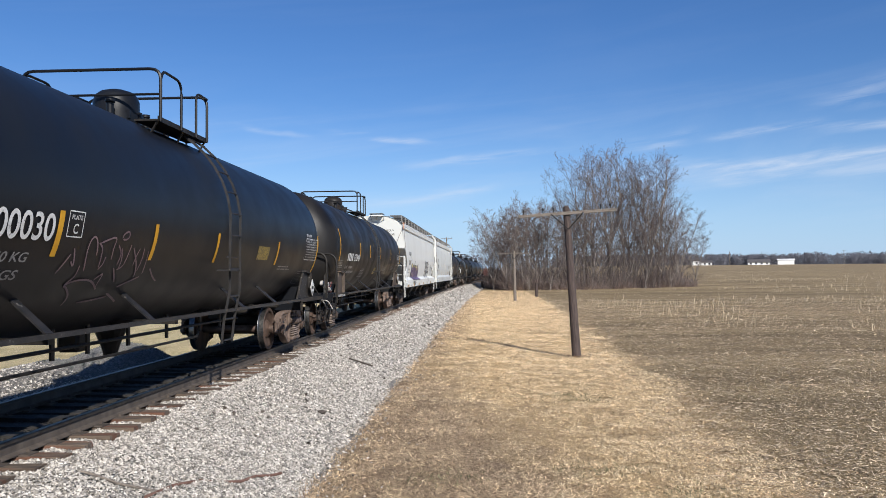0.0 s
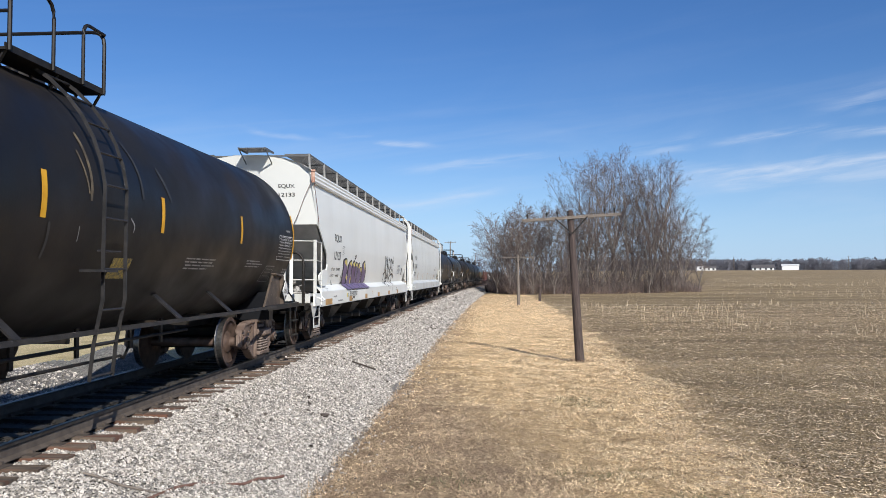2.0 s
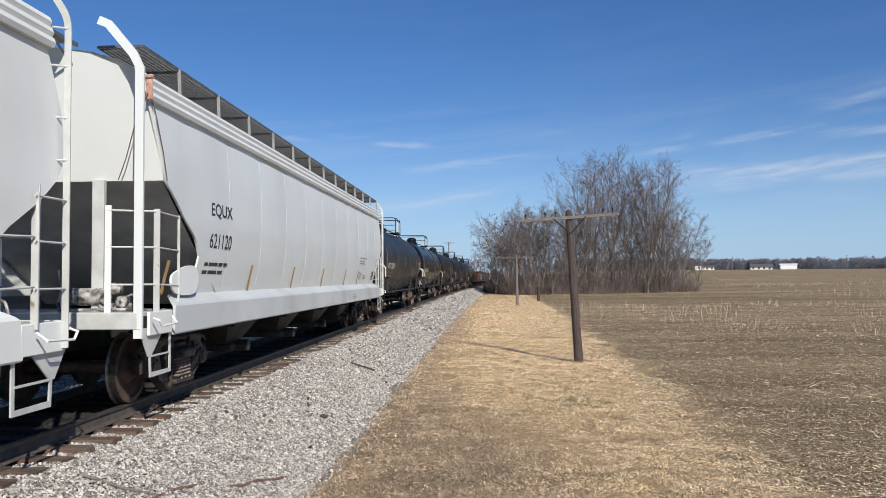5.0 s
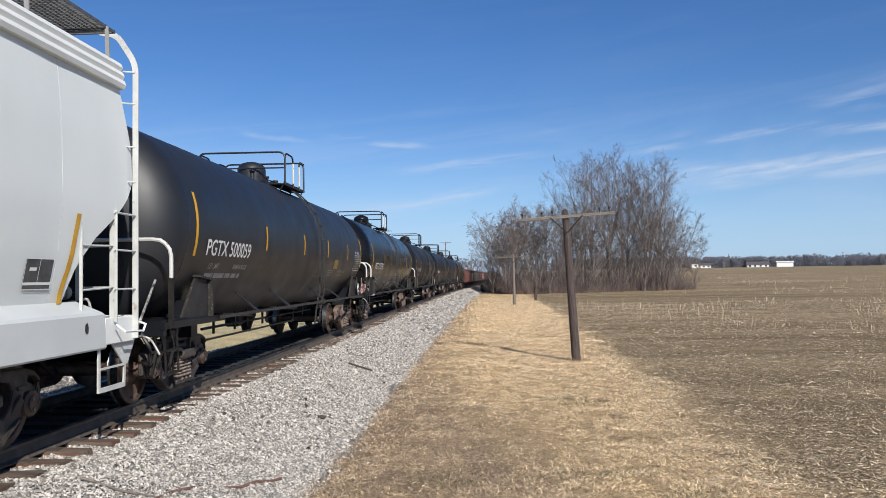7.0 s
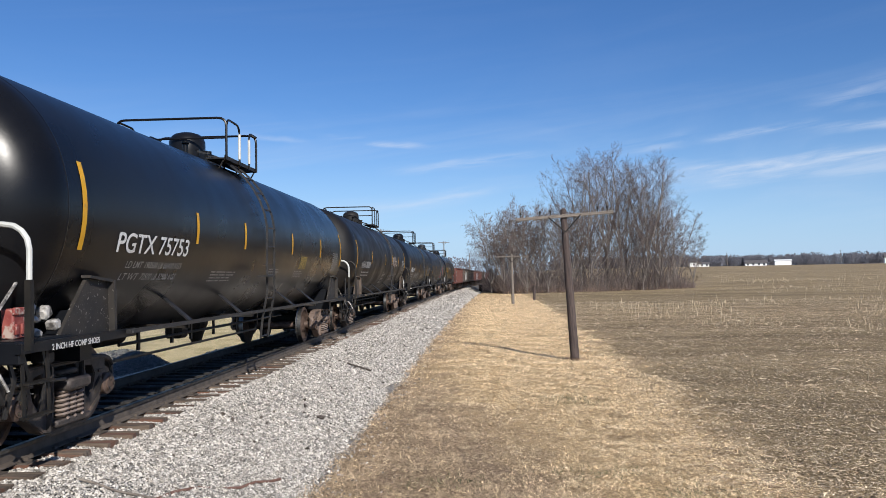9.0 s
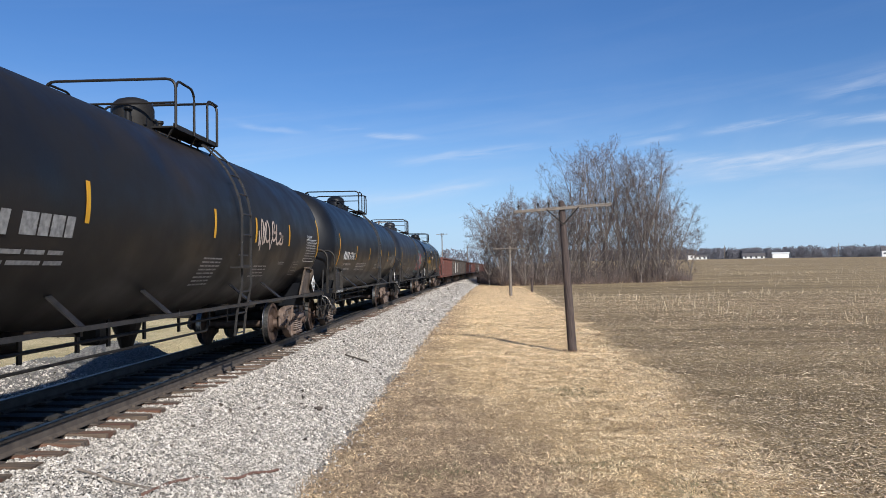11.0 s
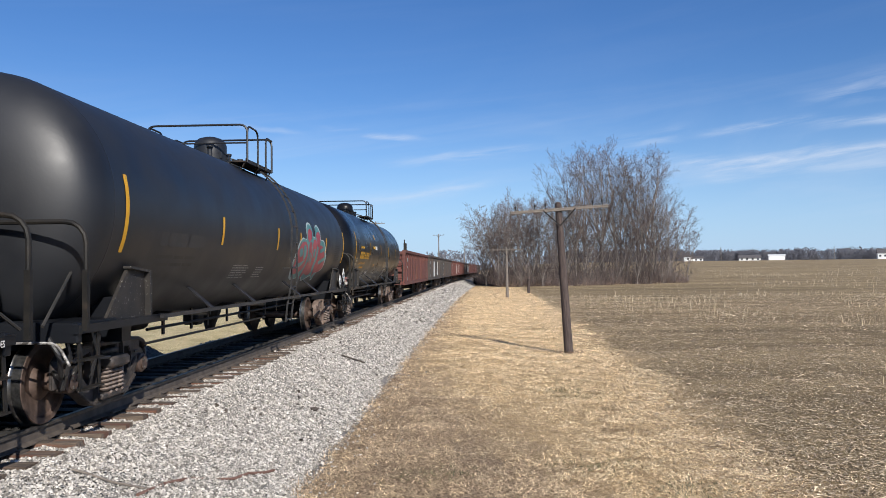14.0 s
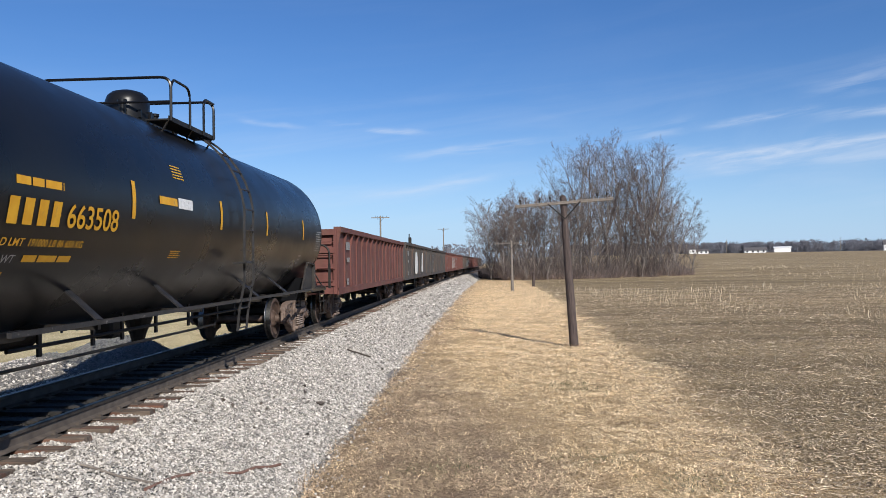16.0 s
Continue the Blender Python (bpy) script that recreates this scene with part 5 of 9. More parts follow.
    def sill_end():
        bm = bmesh.new()
        box(bm, 1.553, 9.50, 1.11, 0.035, 0.66, 0.28, None, 0, 0.008)
        pipe(bm, [(1.62, 9.30, 1.18), (1.70, 9.34, 1.10), (1.70, 9.78, 1.08), (1.70, 9.84, 1.15), (1.62, 9.84, 1.18)], 0.012, 6)
        return bm

    def corner_rail():
        bm = bmesh.new()
        x = 1.5
        beam(bm, [(x, 9.48, 1.05), (x, 9.48, 2.49)], 0.075, 0.016, up=(0, 1, 0))
        beam(bm, [(x, 8.81, 1.08), (x, 8.81, 2.46)], 0.032, 0.014, up=(0, 1, 0))
        for z in (1.57, 2.02, 2.46):
            pipe(bm, [(x, 8.81, z - 0.02), (x, 9.48, z)], 0.012, 6)
            pipe(bm, [(x, 9.48, z), (1.05, 9.70, z), (0.98, 9.70, z)], 0.012, 6)
        return bm

    def corner_step():
        bm = bmesh.new()
        x = 1.52
        prism(bm, [(9.29, 1.06), (10.0, 1.06), (9.76, 0.72), (9.68, 0.72)], x - 0.008, x + 0.008)
        beam(bm, [(x, 9.71, 0.80), (x, 9.69, 0.50), (x, 9.13, 0.50), (x, 9.13, 1.0)], 0.045, 0.014, up=(1, 0, 0))
        box(bm, x, 9.41, 0.72, 0.03, 0.54, 0.018)
        return bm

    def ear():
        bm = bmesh.new()
        loop = smooth_loop([(9.02, 1.66), (8.80, 1.75), (8.50, 1.81), (8.24, 1.80), (8.12, 1.69), (8.14, 1.55), (8.30, 1.43), (8.77, 1.43), (8.98, 1.50)], 4)
        prism(bm, [tuple(q) for q in loop], 1.47, 1.50)
        return bm

    def valve(sx):
        bm = bmesh.new()
        lathe(bm, [(-0.26, 0.02), (-0.26, 0.11), (0.22, 0.11), (0.24, 0.05)], "x", 14, (0.62, 9.35, 1.42))
        for q, z in ((0.86, 1.40), (0.97, 1.52), (1.06, 1.36)):
            lathe(bm, [(-0.05, 0.02), (-0.05, 0.075), (0.03, 0.075), (0.06, 0.03)], "y", 12, (q, 9.45, z))
            box(bm, q, 9.38, z, 0.10, 0.10, 0.13, None, 0, 0.02)
        box(bm, 0.95, 9.36, 1.29, 0.42, 0.16, 0.10, None, 0, 0.02)
        pipe(bm, rounded([(0.36, 9.35, 1.42), (0.26, 9.45, 1.42), (0.26, 9.5, 1.26), (1.28, 9.5, 1.27)], 0.06), 0.018, 7)
        pipe(bm, rounded([(1.06, 9.45, 1.40), (1.22, 9.48, 1.46), (1.26, 9.50, 1.26), (1.34, 9.2, 1.25)], 0.05), 0.014, 7)
        pipe(bm, [(0.35, 9.55, 1.25), (0.28, 9.5, 1.75)], 0.012, 6)
        bmesh.ops.scale(bm, vec=(sx, 1, 1), verts=bm.verts)
        bmesh.ops.recalc_face_normals(bm, faces=bm.faces)
        return bm

    def slope_post(sx):
        bm = bmesh.new()
        beam(bm, [(sx * 0.70, 9.34, 1.24), (sx * 0.70, 9.34, 2.87)], 0.15, 0.06, up=(0, 1, 0))
        return bm
    for s in (-1, 1):
        m = pose(0, 0, 0, 0, 0, 0 if s > 0 else 180)
        shared("end_deck", "hop_deck", deck_mesh, M["trimwhite"], car, "white end deck", False, m)
        shared("slope_post", ("hop_slope_post", s), functools.partial(slope_post, s), M["trimwhite"], car, "white post under the slope sheet", False, m)
        shared("brake_valve", ("hop_valve", s), functools.partial(valve, s), M["valve"], car, "dusty brake valve cluster on the end deck", True, m)
        for q in (1, -1):
            k = m if q > 0 else pose(0, 0, 0, 0, 0, 180 if s > 0 else 0)
            name = "flip" if q < 0 else ""
            def turned(f):
                def make():
                    bm = f()
                    if q < 0:
                        bmesh.ops.scale(bm, vec=(1, -1, 1), verts=bm.verts)
                        bmesh.ops.recalc_face_normals(bm, faces=bm.faces)
                    return bm
                return make
            shared("corner_railing", "hop_corner" + name, turned(corner_rail), M["trimwhite"], car, "thin white corner railing", False, k)
            shared("corner_step", "hop_step" + name, turned(corner_step), M["trimwhite"], car, "white stirrup step", False, k)
            shared("sill_end", "hop_sill_end" + name, turned(sill_end), w, car, "white sill end with a bent grab iron", False, k)
            if s < 0:
                shared("corner_plate", "hop_ear" + name, turned(ear), w, car, "rounded white corner plate", False, k)

    def cable():
        bm = bmesh.new()
        pipe(bm, [(1.50, -9.72, 4.10), (1.51, -9.70, 3.85), (1.515, -9.55, 3.6), (1.53, -9.38, 3.2), (1.54, -9.28, 2.86)], 0.007, 5)
        pipe(bm, [(1.49, -9.74, 3.85), (1.3, -9.66, 3.5), (1.12, -9.52, 3.1), (0.98, -9.42, 2.86)], 0.007, 5)
        return bm
    shared("hanging_cable", "hop_cable", cable, M["branch"], car, "thin brown cable hanging from the roof corner")

    def eave_cap():
        bm = bmesh.new()
        prism(bm, [(-9.705, 3.79), (-9.715, 4.06), (-9.73, 4.06), (-9.72, 3.79)], 1.46, 1.54)
        box(bm, 1.50, -9.72, 4.06, 0.10, 0.06, 0.05, None, 0, 0.01)
        return bm
    shared("eave_cap", "hop_eave_cap", eave_cap, M["rustbare"], car, "rusty orange end cap of the top rail")
    if front_pole:
        def pole():
            bm = bmesh.new()
            sweep(bm, [(1.5, -9.97, 0.95), (1.5, -9.97, 4.10), (1.42, -9.97, 4.26), (1.12, -9.97, 4.62), (1.0, -9.97, 4.67)], rect(0.10, 0.04), up=(0, 1, 0))
            return bm
        shared("corner_post", "hop_pole", pole, w, car, "tall flat white corner post")

    def tall():
        bm = bmesh.new()
        sweep(bm, rounded([(1.60, 9.80, 1.0), (1.60, 9.80, 4.10), (1.38, 9.80, 4.44), (1.20, 9.76, 4.46)], 0.12), rect(0.065, 0.014), up=(0, 1, 0))
        beam(bm, [(1.60, 9.34, 1.2), (1.60, 9.34, 2.40)], 0.03, 0.014, up=(0, 1, 0))
        for z in (1.55, 1.97, 2.37):
            pipe(bm, [(1.60, 9.30, z), (1.60, 9.83, z)], 0.012, 6)
        for z in (2.75, 3.15, 3.64, 4.0):
            pipe(bm, [(1.60, 9.80, z), (1.45, 9.72, z)], 0.010, 6)
        return bm
    for s in (1, -1):
        shared("ladder", "hop_ladder", tall, M["trimwhite"], car, "tall flat white ladder post with thin rungs", False, pose(0, 0, 0, 0, 0, 0 if s > 0 else 180))

    def center():
        bm = bmesh.new()
        beam(bm, [(0, -10.1, 0.92), (0, 10.1, 0.92)], 0.36, 0.42)
        return bm
    shared("center_sill", "hop_center", center, M["nearblack"], car)

    def bay():
        bm = bmesh.new()
        for sx in (-1, 1):
            v1 = [bm.verts.new(q) for q in ((sx * 0.2, -1.5, 1.34), (sx * 1.4, -1.5, 1.34), (sx * 1.4, 1.5, 1.34), (sx * 0.2, 1.5, 1.34))]
            v2 = [bm.verts.new(q) for q in ((sx * 0.25, -0.35, 0.48), (sx * 0.9, -0.35, 0.48), (sx * 0.9, 0.35, 0.48), (sx * 0.25, 0.35, 0.48))]
            for i in range(4):
                bm.faces.new((v1[i], v1[(i + 1) % 4], v2[(i + 1) % 4], v2[i]))
            bm.faces.new(v2)
        box(bm, 0, 0, 0.42, 2.0, 0.75, 0.12, None, 0, 0.02)
        for sx in (-1, 1):
            lathe(bm, [(sx * 0.98, 0.1), (sx * 1.2, 0.1), (sx * 1.21, 0.02)], "x", 12, (0, 0, 0.44))
        bmesh.ops.recalc_face_normals(bm, faces=bm.faces)
        return bm
    for y in (-4.9, -1.65, 1.65, 4.9):
        shared("outlet_bay", "hop_bay", bay, M["nearblack"], car, "near-black outlet bay", False, pose(0, y, 0))

    def bearer2():
        bm = bmesh.new()
        beam(bm, [(-1.50, 0, 0.93), (1.50, 0, 0.93)], 0.16, 0.12)
        return bm
    for y in (-6.5, -3.3, 0.0, 3.3, 6.5):
        shared("cross_bearer", "hop_cross", bearer2, M["nearblack"], car, "", False, pose(0, y, 0))
    return car


def gondola_car(at, paint="rust", label="", tall=0.0):
    car = empty("gondola_car", pose(TRACK_X, at, 0))
    tagged(car, label, "gondola car", "gondolas")
    p = M[paint]
    for s in (-1, 1):
        add_truck(car, s * 6.6)
        coupler(car, s * 8.9, s)
    top = 2.62 + tall

    def side():
        bm = bmesh.new()
        box(bm, 1.50, 0, (top + 0.9) / 2, 0.03, 16.7, top - 0.9)
        beam(bm, [(1.53, -8.35, top), (1.53, 8.35, top)], 0.20, 0.14)
        beam(bm, [(1.50, -8.35, 0.92), (1.50, 8.35, 0.92)], 0.12, 0.18)
        n = 17
        for k in range(n):
            y = -8.3 + 16.6 * k / (n - 1)
            prism(bm, [(y - 0.05, 0.95), (y + 0.05, 0.95), (y + 0.05, top - 0.07), (y - 0.05, top - 0.07)], 1.515, 1.55)
            v = [bm.verts.new(q) for q in ((1.55, y - 0.04, top - 0.07), (1.62, y - 0.04, top - 0.07), (1.55, y - 0.04, top - 0.42),
                                           (1.55, y + 0.04, top - 0.07), (1.62, y + 0.04, top - 0.07), (1.55, y + 0.04, top - 0.42))]
            bm.faces.new(v[:3]), bm.faces.new(v[3:]), bm.faces.new((v[1], v[4], v[5], v[2]))
        return bm
    shared("side_wall", ("gon_side", paint, tall), side, p, car)
    shared("side_wall", ("gon_side", paint, tall), side, p, car, "", False, pose(0, 0, 0, 0, 0, 180))

    def end():
        bm = bmesh.new()
        box(bm, 0, 8.33, (top + 0.9) / 2, 3.0, 0.04, top - 0.9)
        for z in (1.15, 1.6, 2.05, top - 0.08):
            beam(bm, [(-1.48, 8.40, z), (1.48, 8.40, z)], 0.12, 0.16)
        for sx in (-1, 1):
            beam(bm, [(sx * 1.48, 8.38, 0.85), (sx * 1.48, 8.38, top)], 0.12, 0.10)
        box(bm, 0, 8.45, 0.95, 2.9, 0.3, 0.18)
        return bm

    def grab_iron():
        bm = bmesh.new()
        pipe(bm, [(1.0, 8.40, 0), (1.0, 8.48, 0), (1.42, 8.48, 0), (1.42, 8.40, 0)], 0.014, 6)
        return bm
    for s in (-1, 1):
        m = pose(0, 0, 0, 0, 0, 0 if s > 0 else 180)
        wall = shared("end_wall", ("gon_end", paint, tall), end, p, car, "", False, m)
        for k in range(4):
            for x in (0.0, -2.42):
                shared("grab_iron", ("gon_grab", paint), grab_iron, p, wall, "", False, pose(x, 0, 1.2 + 0.36 * k))

    def floor():
        bm = bmesh.new()
        box(bm, 0, 0, 1.05, 2.98, 16.6, 0.06)
        beam(bm, [(0, -8.6, 0.85), (0, 8.6, 0.85)], 0.4, 0.34)
        for y in np.arange(-5.4, 5.5, 1.8):
            box(bm, 0, y, 0.93, 2.9, 0.12, 0.2)
        return bm
    shared("floor", "gon_floor", floor, M["iron"], car)
    return car


def tank_at(y, z, lift):
    return on_tank(y, z, lift)


def hop_at(y, z, lift):
    return Vector((float(np.interp(z, [0.85, 1.29, 1.30, 1.43, 1.6, 1.9, 2.4, 3.2, 3.82], [1.57, 1.57, 1.57, 1.40, 1.425, 1.485, 1.535, 1.52, 1.465])) + 0.001 + lift, y, z))


def end_at(y, z, lift):
    """On the front end wall of a hopper; y runs across the car."""
    return Vector((y, -9.31 - 0.38 * (z - 2.86) / 1.22 - lift, z))


def sign(car, y, z, s, surf, rows, seed, name="data_panel", mat="faint", w=1.0):
    """A dark stencilled panel with pale lines of small writing."""
    bars(surf, car, y - s * w / 2, y + s * w / 2, z - s / 2, z + s / 2, rows, M[mat], seed, 0.62)


def framed_panel(car, surf, y0, y1, z0, z1, seed):
    """A stencilled table: border, ruled rows and columns, short lines of writing."""
    bm = bmesh.new()
    for q in (((y0, z0), (y0, z1)), ((y0, z1), (y1, z1)), ((y1, z1), (y1, z0)), ((y1, z0), (y0, z0))):
        stroke(bm, surf, q, 0.018, 0.009)
    n = 8
    for r in range(1, n):
        z = z0 + (z1 - z0) * r / n
        stroke(bm, surf, ((y0, z), (y1, z)), 0.008, 0.009)
    for f in (0.46, 0.64, 0.82):
        stroke(bm, surf, ((y0 + (y1 - y0) * f, z0 + (z1 - z0) * 0.45), (y0 + (y1 - y0) * f, z1)), 0.008, 0.009)
    p = part("data_panel", bm, M["paintwhite"], car, "white ruled stencil panel")
    bars(surf, p, y0 + 0.04, y1 - 0.04, z0 + 0.015, z1 - 0.015, n, M["faint"], seed, 0.68, 0.010)


def outlined_plate(car, surf, pts):
    """A slanting stencilled frame with a few lines inside."""
    bm = bmesh.new()
    for q, w in zip(pts, pts[1:] + pts[:1]):
        stroke(bm, surf, (q, w), 0.02, 0.009)
    a, b, c, e = [Vector(q) for q in pts]
    for f in (0.35, 0.6, 0.8):
        stroke(bm, surf, (tuple(a.lerp(b, f).lerp(e.lerp(c, f), 0.12)), tuple(a.lerp(b, f).lerp(e.lerp(c, f), 0.85))), 0.016, 0.009)
    part("stencil_frame", bm, M["faint"], car, "pale stencilled frame")


def placard(car, y, z, word=None):
    bm = bmesh.new()
    r = 0.19
    v = [bm.verts.new((1.47, y + a * r, z + b * r)) for a, b in ((-1, 0), (0, -1), (1, 0), (0, 1))]
    f = bm.faces.new(v)
    g = bmesh.ops.extrude_face_region(bm, geom=[f])
    bmesh.ops.translate(bm, vec=(0.012, 0, 0), verts=[q for q in g["geom"] if isinstance(q, bmesh.types.BMVert)])
    bmesh.ops.recalc_face_normals(bm, faces=bm.faces)
    p = part("placard", bm, M["paintwhite"], car, "white diamond hazard placard")
    flat = lambda a, b, lift: Vector((1.486 + lift, a, b))
    if word:
        write(flat, p, word, y - 0.12, y + 0.12, z - 0.045, z + 0.045, M["ink"], 0, 0.002)
    else:
        bars(flat, p, y - 0.12, y + 0.12, z - 0.04, z + 0.04, 1, M["ink"], 3, 0.1, 0.002)
    bm = bmesh.new()
    bm.faces.new([bm.verts.new(flat(a, b, 0.002)) for a, b in ((y - 0.06, z - 0.09), (y, z - 0.16), (y + 0.06, z - 0.09))])
    part("placard_mark", bm, M["ink"], p)
    # holder behind
    bm = bmesh.new()
    box(bm, 1.455, y, z, 0.015, 0.30, 0.30, Matrix.Rotation(radians(45), 4, "X"))
    part("placard_holder", bm, M["iron"], car)


def letter_train(a, b, h1, h2, e, f, g, i, j, k):
    W, F, Y = M["paintwhite"], M["faint"], M["yellow"]
    t = tank_at
    # car a
    write(t, a, "500030", -5.05, -3.97, 1.96, 2.22, W)
    blocks(t, a, -6.15, -5.25, 1.96, 2.22, 4, W)
    write(t, a, "650 KG", -4.85, -4.27, 1.76, 1.85, F, 0.15)
    write(t, a, "86400 KGS", -5.3, -4.3, 1.60, 1.69, F, 0.15)
    bars(t, a, -6.0, -4.95, 1.76, 1.85, 1, F, 1, 0.1)
    bm = bmesh.new()
    for q in (((-3.74, 2.02), (-3.74, 2.27)), ((-3.74, 2.27), (-3.46, 2.27)), ((-3.46, 2.27), (-3.46, 2.02)), ((-3.46, 2.02), (-3.74, 2.02))):
        stroke(bm, t, q, 0.02, 0.009)
    part("plate_box", bm, W, a)
    write(t, a, "PLATE", -3.70, -3.50, 2.19, 2.235, W)
    write(t, a, "C", -3.645, -3.555, 2.05, 2.15, W)
    bm = bmesh.new()
    stroke(bm, t, smooth_line([(-3.67, 1.66), (-3.55, 1.85)]), 0.02, 0.008)
    stroke(bm, t, smooth_line([(-3.52, 1.91), (-3.42, 1.74), (-3.5, 1.78)]), 0.02, 0.008)
    stroke(bm, t, smooth_line([(-3.16, 1.68), (-3.25, 1.86), (-3.25, 1.99), (-3.18, 2.04), (-3.1, 1.98), (-3.04, 1.85)]), 0.02, 0.008)
    stroke(bm, t, smooth_line([(-3.06, 1.98), (-2.97, 1.93), (-2.93, 1.84), (-2.89, 1.72)]), 0.02, 0.008)
    stroke(bm, t, smooth_line([(-3.03, 1.98), (-2.73, 2.05), (-2.72, 1.93), (-2.69, 1.81)]), 0.02, 0.008)
    stroke(bm, t, smooth_line([(-2.83, 1.84), (-2.83, 1.76), (-2.88, 1.7)]), 0.02, 0.008)
    stroke(bm, t, smooth_line([(-3.29, 1.74), (-3.28, 1.63), (-3.37, 1.54), (-3.3, 1.51), (-3.18, 1.45), (-3.11, 1.39), (-3.1, 1.32)]), 0.02, 0.008)
    stroke(bm, t, smooth_line([(-3.37, 1.54), (-3.22, 1.58), (-3.01, 1.59), (-2.83, 1.56), (-2.65, 1.48)]), 0.02, 0.008)
    stroke(bm, t, smooth_line([(-2.84, 1.59), (-2.72, 1.65), (-2.71, 1.56), (-2.69, 1.49)]), 0.02, 0.008)
    stroke(bm, t, smooth_line([(-2.62, 1.97), (-2.51, 1.88), (-2.5, 1.75)]), 0.02, 0.008)
    stroke(bm, t, smooth_line([(-2.52, 1.94), (-2.44, 1.81), (-2.43, 1.72)]), 0.02, 0.008)
    stroke(bm, t, smooth_line([(-2.32, 1.98), (-2.33, 1.88), (-2.35, 1.75), (-2.45, 1.7)]), 0.02, 0.008)
    stroke(bm, t, smooth_line([(-2.54, 1.72), (-2.34, 1.56)]), 0.02, 0.008)
    stroke(bm, t, smooth_line([(-2.19, 1.5), (-1.95, 1.57), (-1.77, 1.62)]), 0.02, 0.008)
    stroke(bm, t, smooth_line([(-2.24, 1.95), (-2.01, 1.75), (-1.92, 1.62)]), 0.02, 0.008)
    stroke(bm, t, smooth_line([(-1.96, 1.96), (-1.93, 1.82), (-1.93, 1.69)]), 0.02, 0.008)
    stroke(bm, t, smooth_line([(-2.07, 1.95), (-2.11, 1.85), (-2.1, 1.75)]), 0.02, 0.008)
    stroke(bm, t, smooth_line([(-1.83, 1.93), (-1.78, 1.76), (-1.74, 1.65)]), 0.02, 0.008)
    stroke(bm, t, smooth_line([(-1.6, 1.72), (-1.4, 1.62), (-1.22, 1.56)]), 0.02, 0.008)
    stroke(bm, t, smooth_line([(-2.82, 1.34), (-2.53, 1.36), (-2.26, 1.39)]), 0.02, 0.008)
    stroke(bm, t, smooth_line([(-2.32, 1.43), (-2.09, 1.37), (-1.91, 1.32)]), 0.02, 0.008)
    stroke(bm, t, smooth_line([(-2.58, 2.05), (-2.55, 2.1), (-2.45, 2.13), (-2.42, 2.08), (-2.48, 2.04), (-2.56, 2.04)]), 0.02, 0.008)
    part("graffiti", bm, M["pink"], a, "thin faded pink scrawl")
    bm = bmesh.new()
    fill(bm, t, [(2.6, 1.9), (3.3, 1.9), (3.3, 2.14), (2.6, 2.14)], 0.007, 0, False)
    part("decal", bm, M["faded"], a, "faded yellow warning decal")
    framed_panel(a, t, 6.13, 7.25, 1.96, 2.43, 1)
    write(t, a, "DOT111A100W1", 6.15, 6.65, 2.47, 2.53, W)
    outlined_plate(a, t, [(6.02, 1.44), (5.97, 1.7), (6.47, 1.7), (6.58, 1.42)])
    bars(t, a, 4.2, 5.2, 1.70, 1.80, 2, F, 5)
    placard(a, 6.83, 1.32)
    # car b
    blocks(t, b, -5.79, -4.85, 2.02, 2.24, 4, W)
    write(t, b, "67848", -4.68, -3.72, 2.02, 2.24, W)
    write(t, b, "LD LMT", -5.85, -5.4, 1.79, 1.87, F, 0.15)
    bars(t, b, -5.25, -4.4, 1.79, 1.87, 1, F, 2, 0.1)
    write(t, b, "LT WT", -5.9, -5.5, 1.65, 1.73, F, 0.15)
    bars(t, b, -5.3, -3.95, 1.65, 1.73, 1, F, 3, 0.1)
    bars(t, b, -2.85, -2.0, 1.50, 1.80, 6, F, 4)
    bars(t, b, -6.95, -6.25, 1.78, 2.02, 5, F, 6)
    bars(t, b, 2.0, 3.2, 1.72, 1.90, 4, F, 7)
    bars(t, b, 4.6, 5.6, 1.78, 1.92, 3, F, 8)
    bm = bmesh.new()
    fill(bm, t, [(0.0, 1.62), (0.45, 1.62), (0.45, 1.85), (0.0, 1.85)], 0.007, 0, False)
    part("decal", bm, M["faded"], b, "faded yellow warning decal")
    framed_panel(b, t, 6.34, 7.30, 1.97, 2.43, 9)
    outlined_plate(b, t, [(5.76, 1.56), (5.85, 1.84), (6.38, 1.84), (6.37, 1.55)])
    bars(t, b, 6.85, 7.2, 2.52, 2.56, 1, F, 19, 0.1)
    bars(t, b, 7.02, 7.4, 1.64, 1.80, 3, F, 20, 0.4)
    placard(b, 6.88, 1.36, "1824")
    # hopper h1
    hp = lambda y, z, lift: hop_at(y + 0.15, z, lift)
    I = M["ink"]
    write(end_at, h1, "EQUX", 0.66, 1.04, 3.67, 3.77, I)
    write(end_at, h1, "12133", 0.65, 1.03, 3.49, 3.58, I)
    write(hp, h1, "EQUX", -7.5, -6.58, 2.52, 2.74, I)
    write(hp, h1, "12133", -7.52, -6.68, 2.08, 2.30, I)
    bm = bmesh.new()
    for q in (((-6.42, 2.24), (-6.42, 2.46)), ((-6.42, 2.46), (-6.18, 2.46)), ((-6.18, 2.46), (-6.18, 2.24)), ((-6.18, 2.24), (-6.42, 2.24))):
        stroke(bm, hp, q, 0.015, 0.003)
    part("plate_box", bm, I, h1)
    write(hp, h1, "PLATE", -6.38, -6.22, 2.40, 2.435, I)
    write(hp, h1, "C", -6.34, -6.26, 2.28, 2.37, I)
    write(hp, h1, "LD LMT", -7.7, -7.2, 1.80, 1.87, I)
    write(hp, h1, "219800", -7.08, -6.6, 1.80, 1.87, I)
    write(hp, h1, "LT WT", -7.7, -7.3, 1.64, 1.71, I)
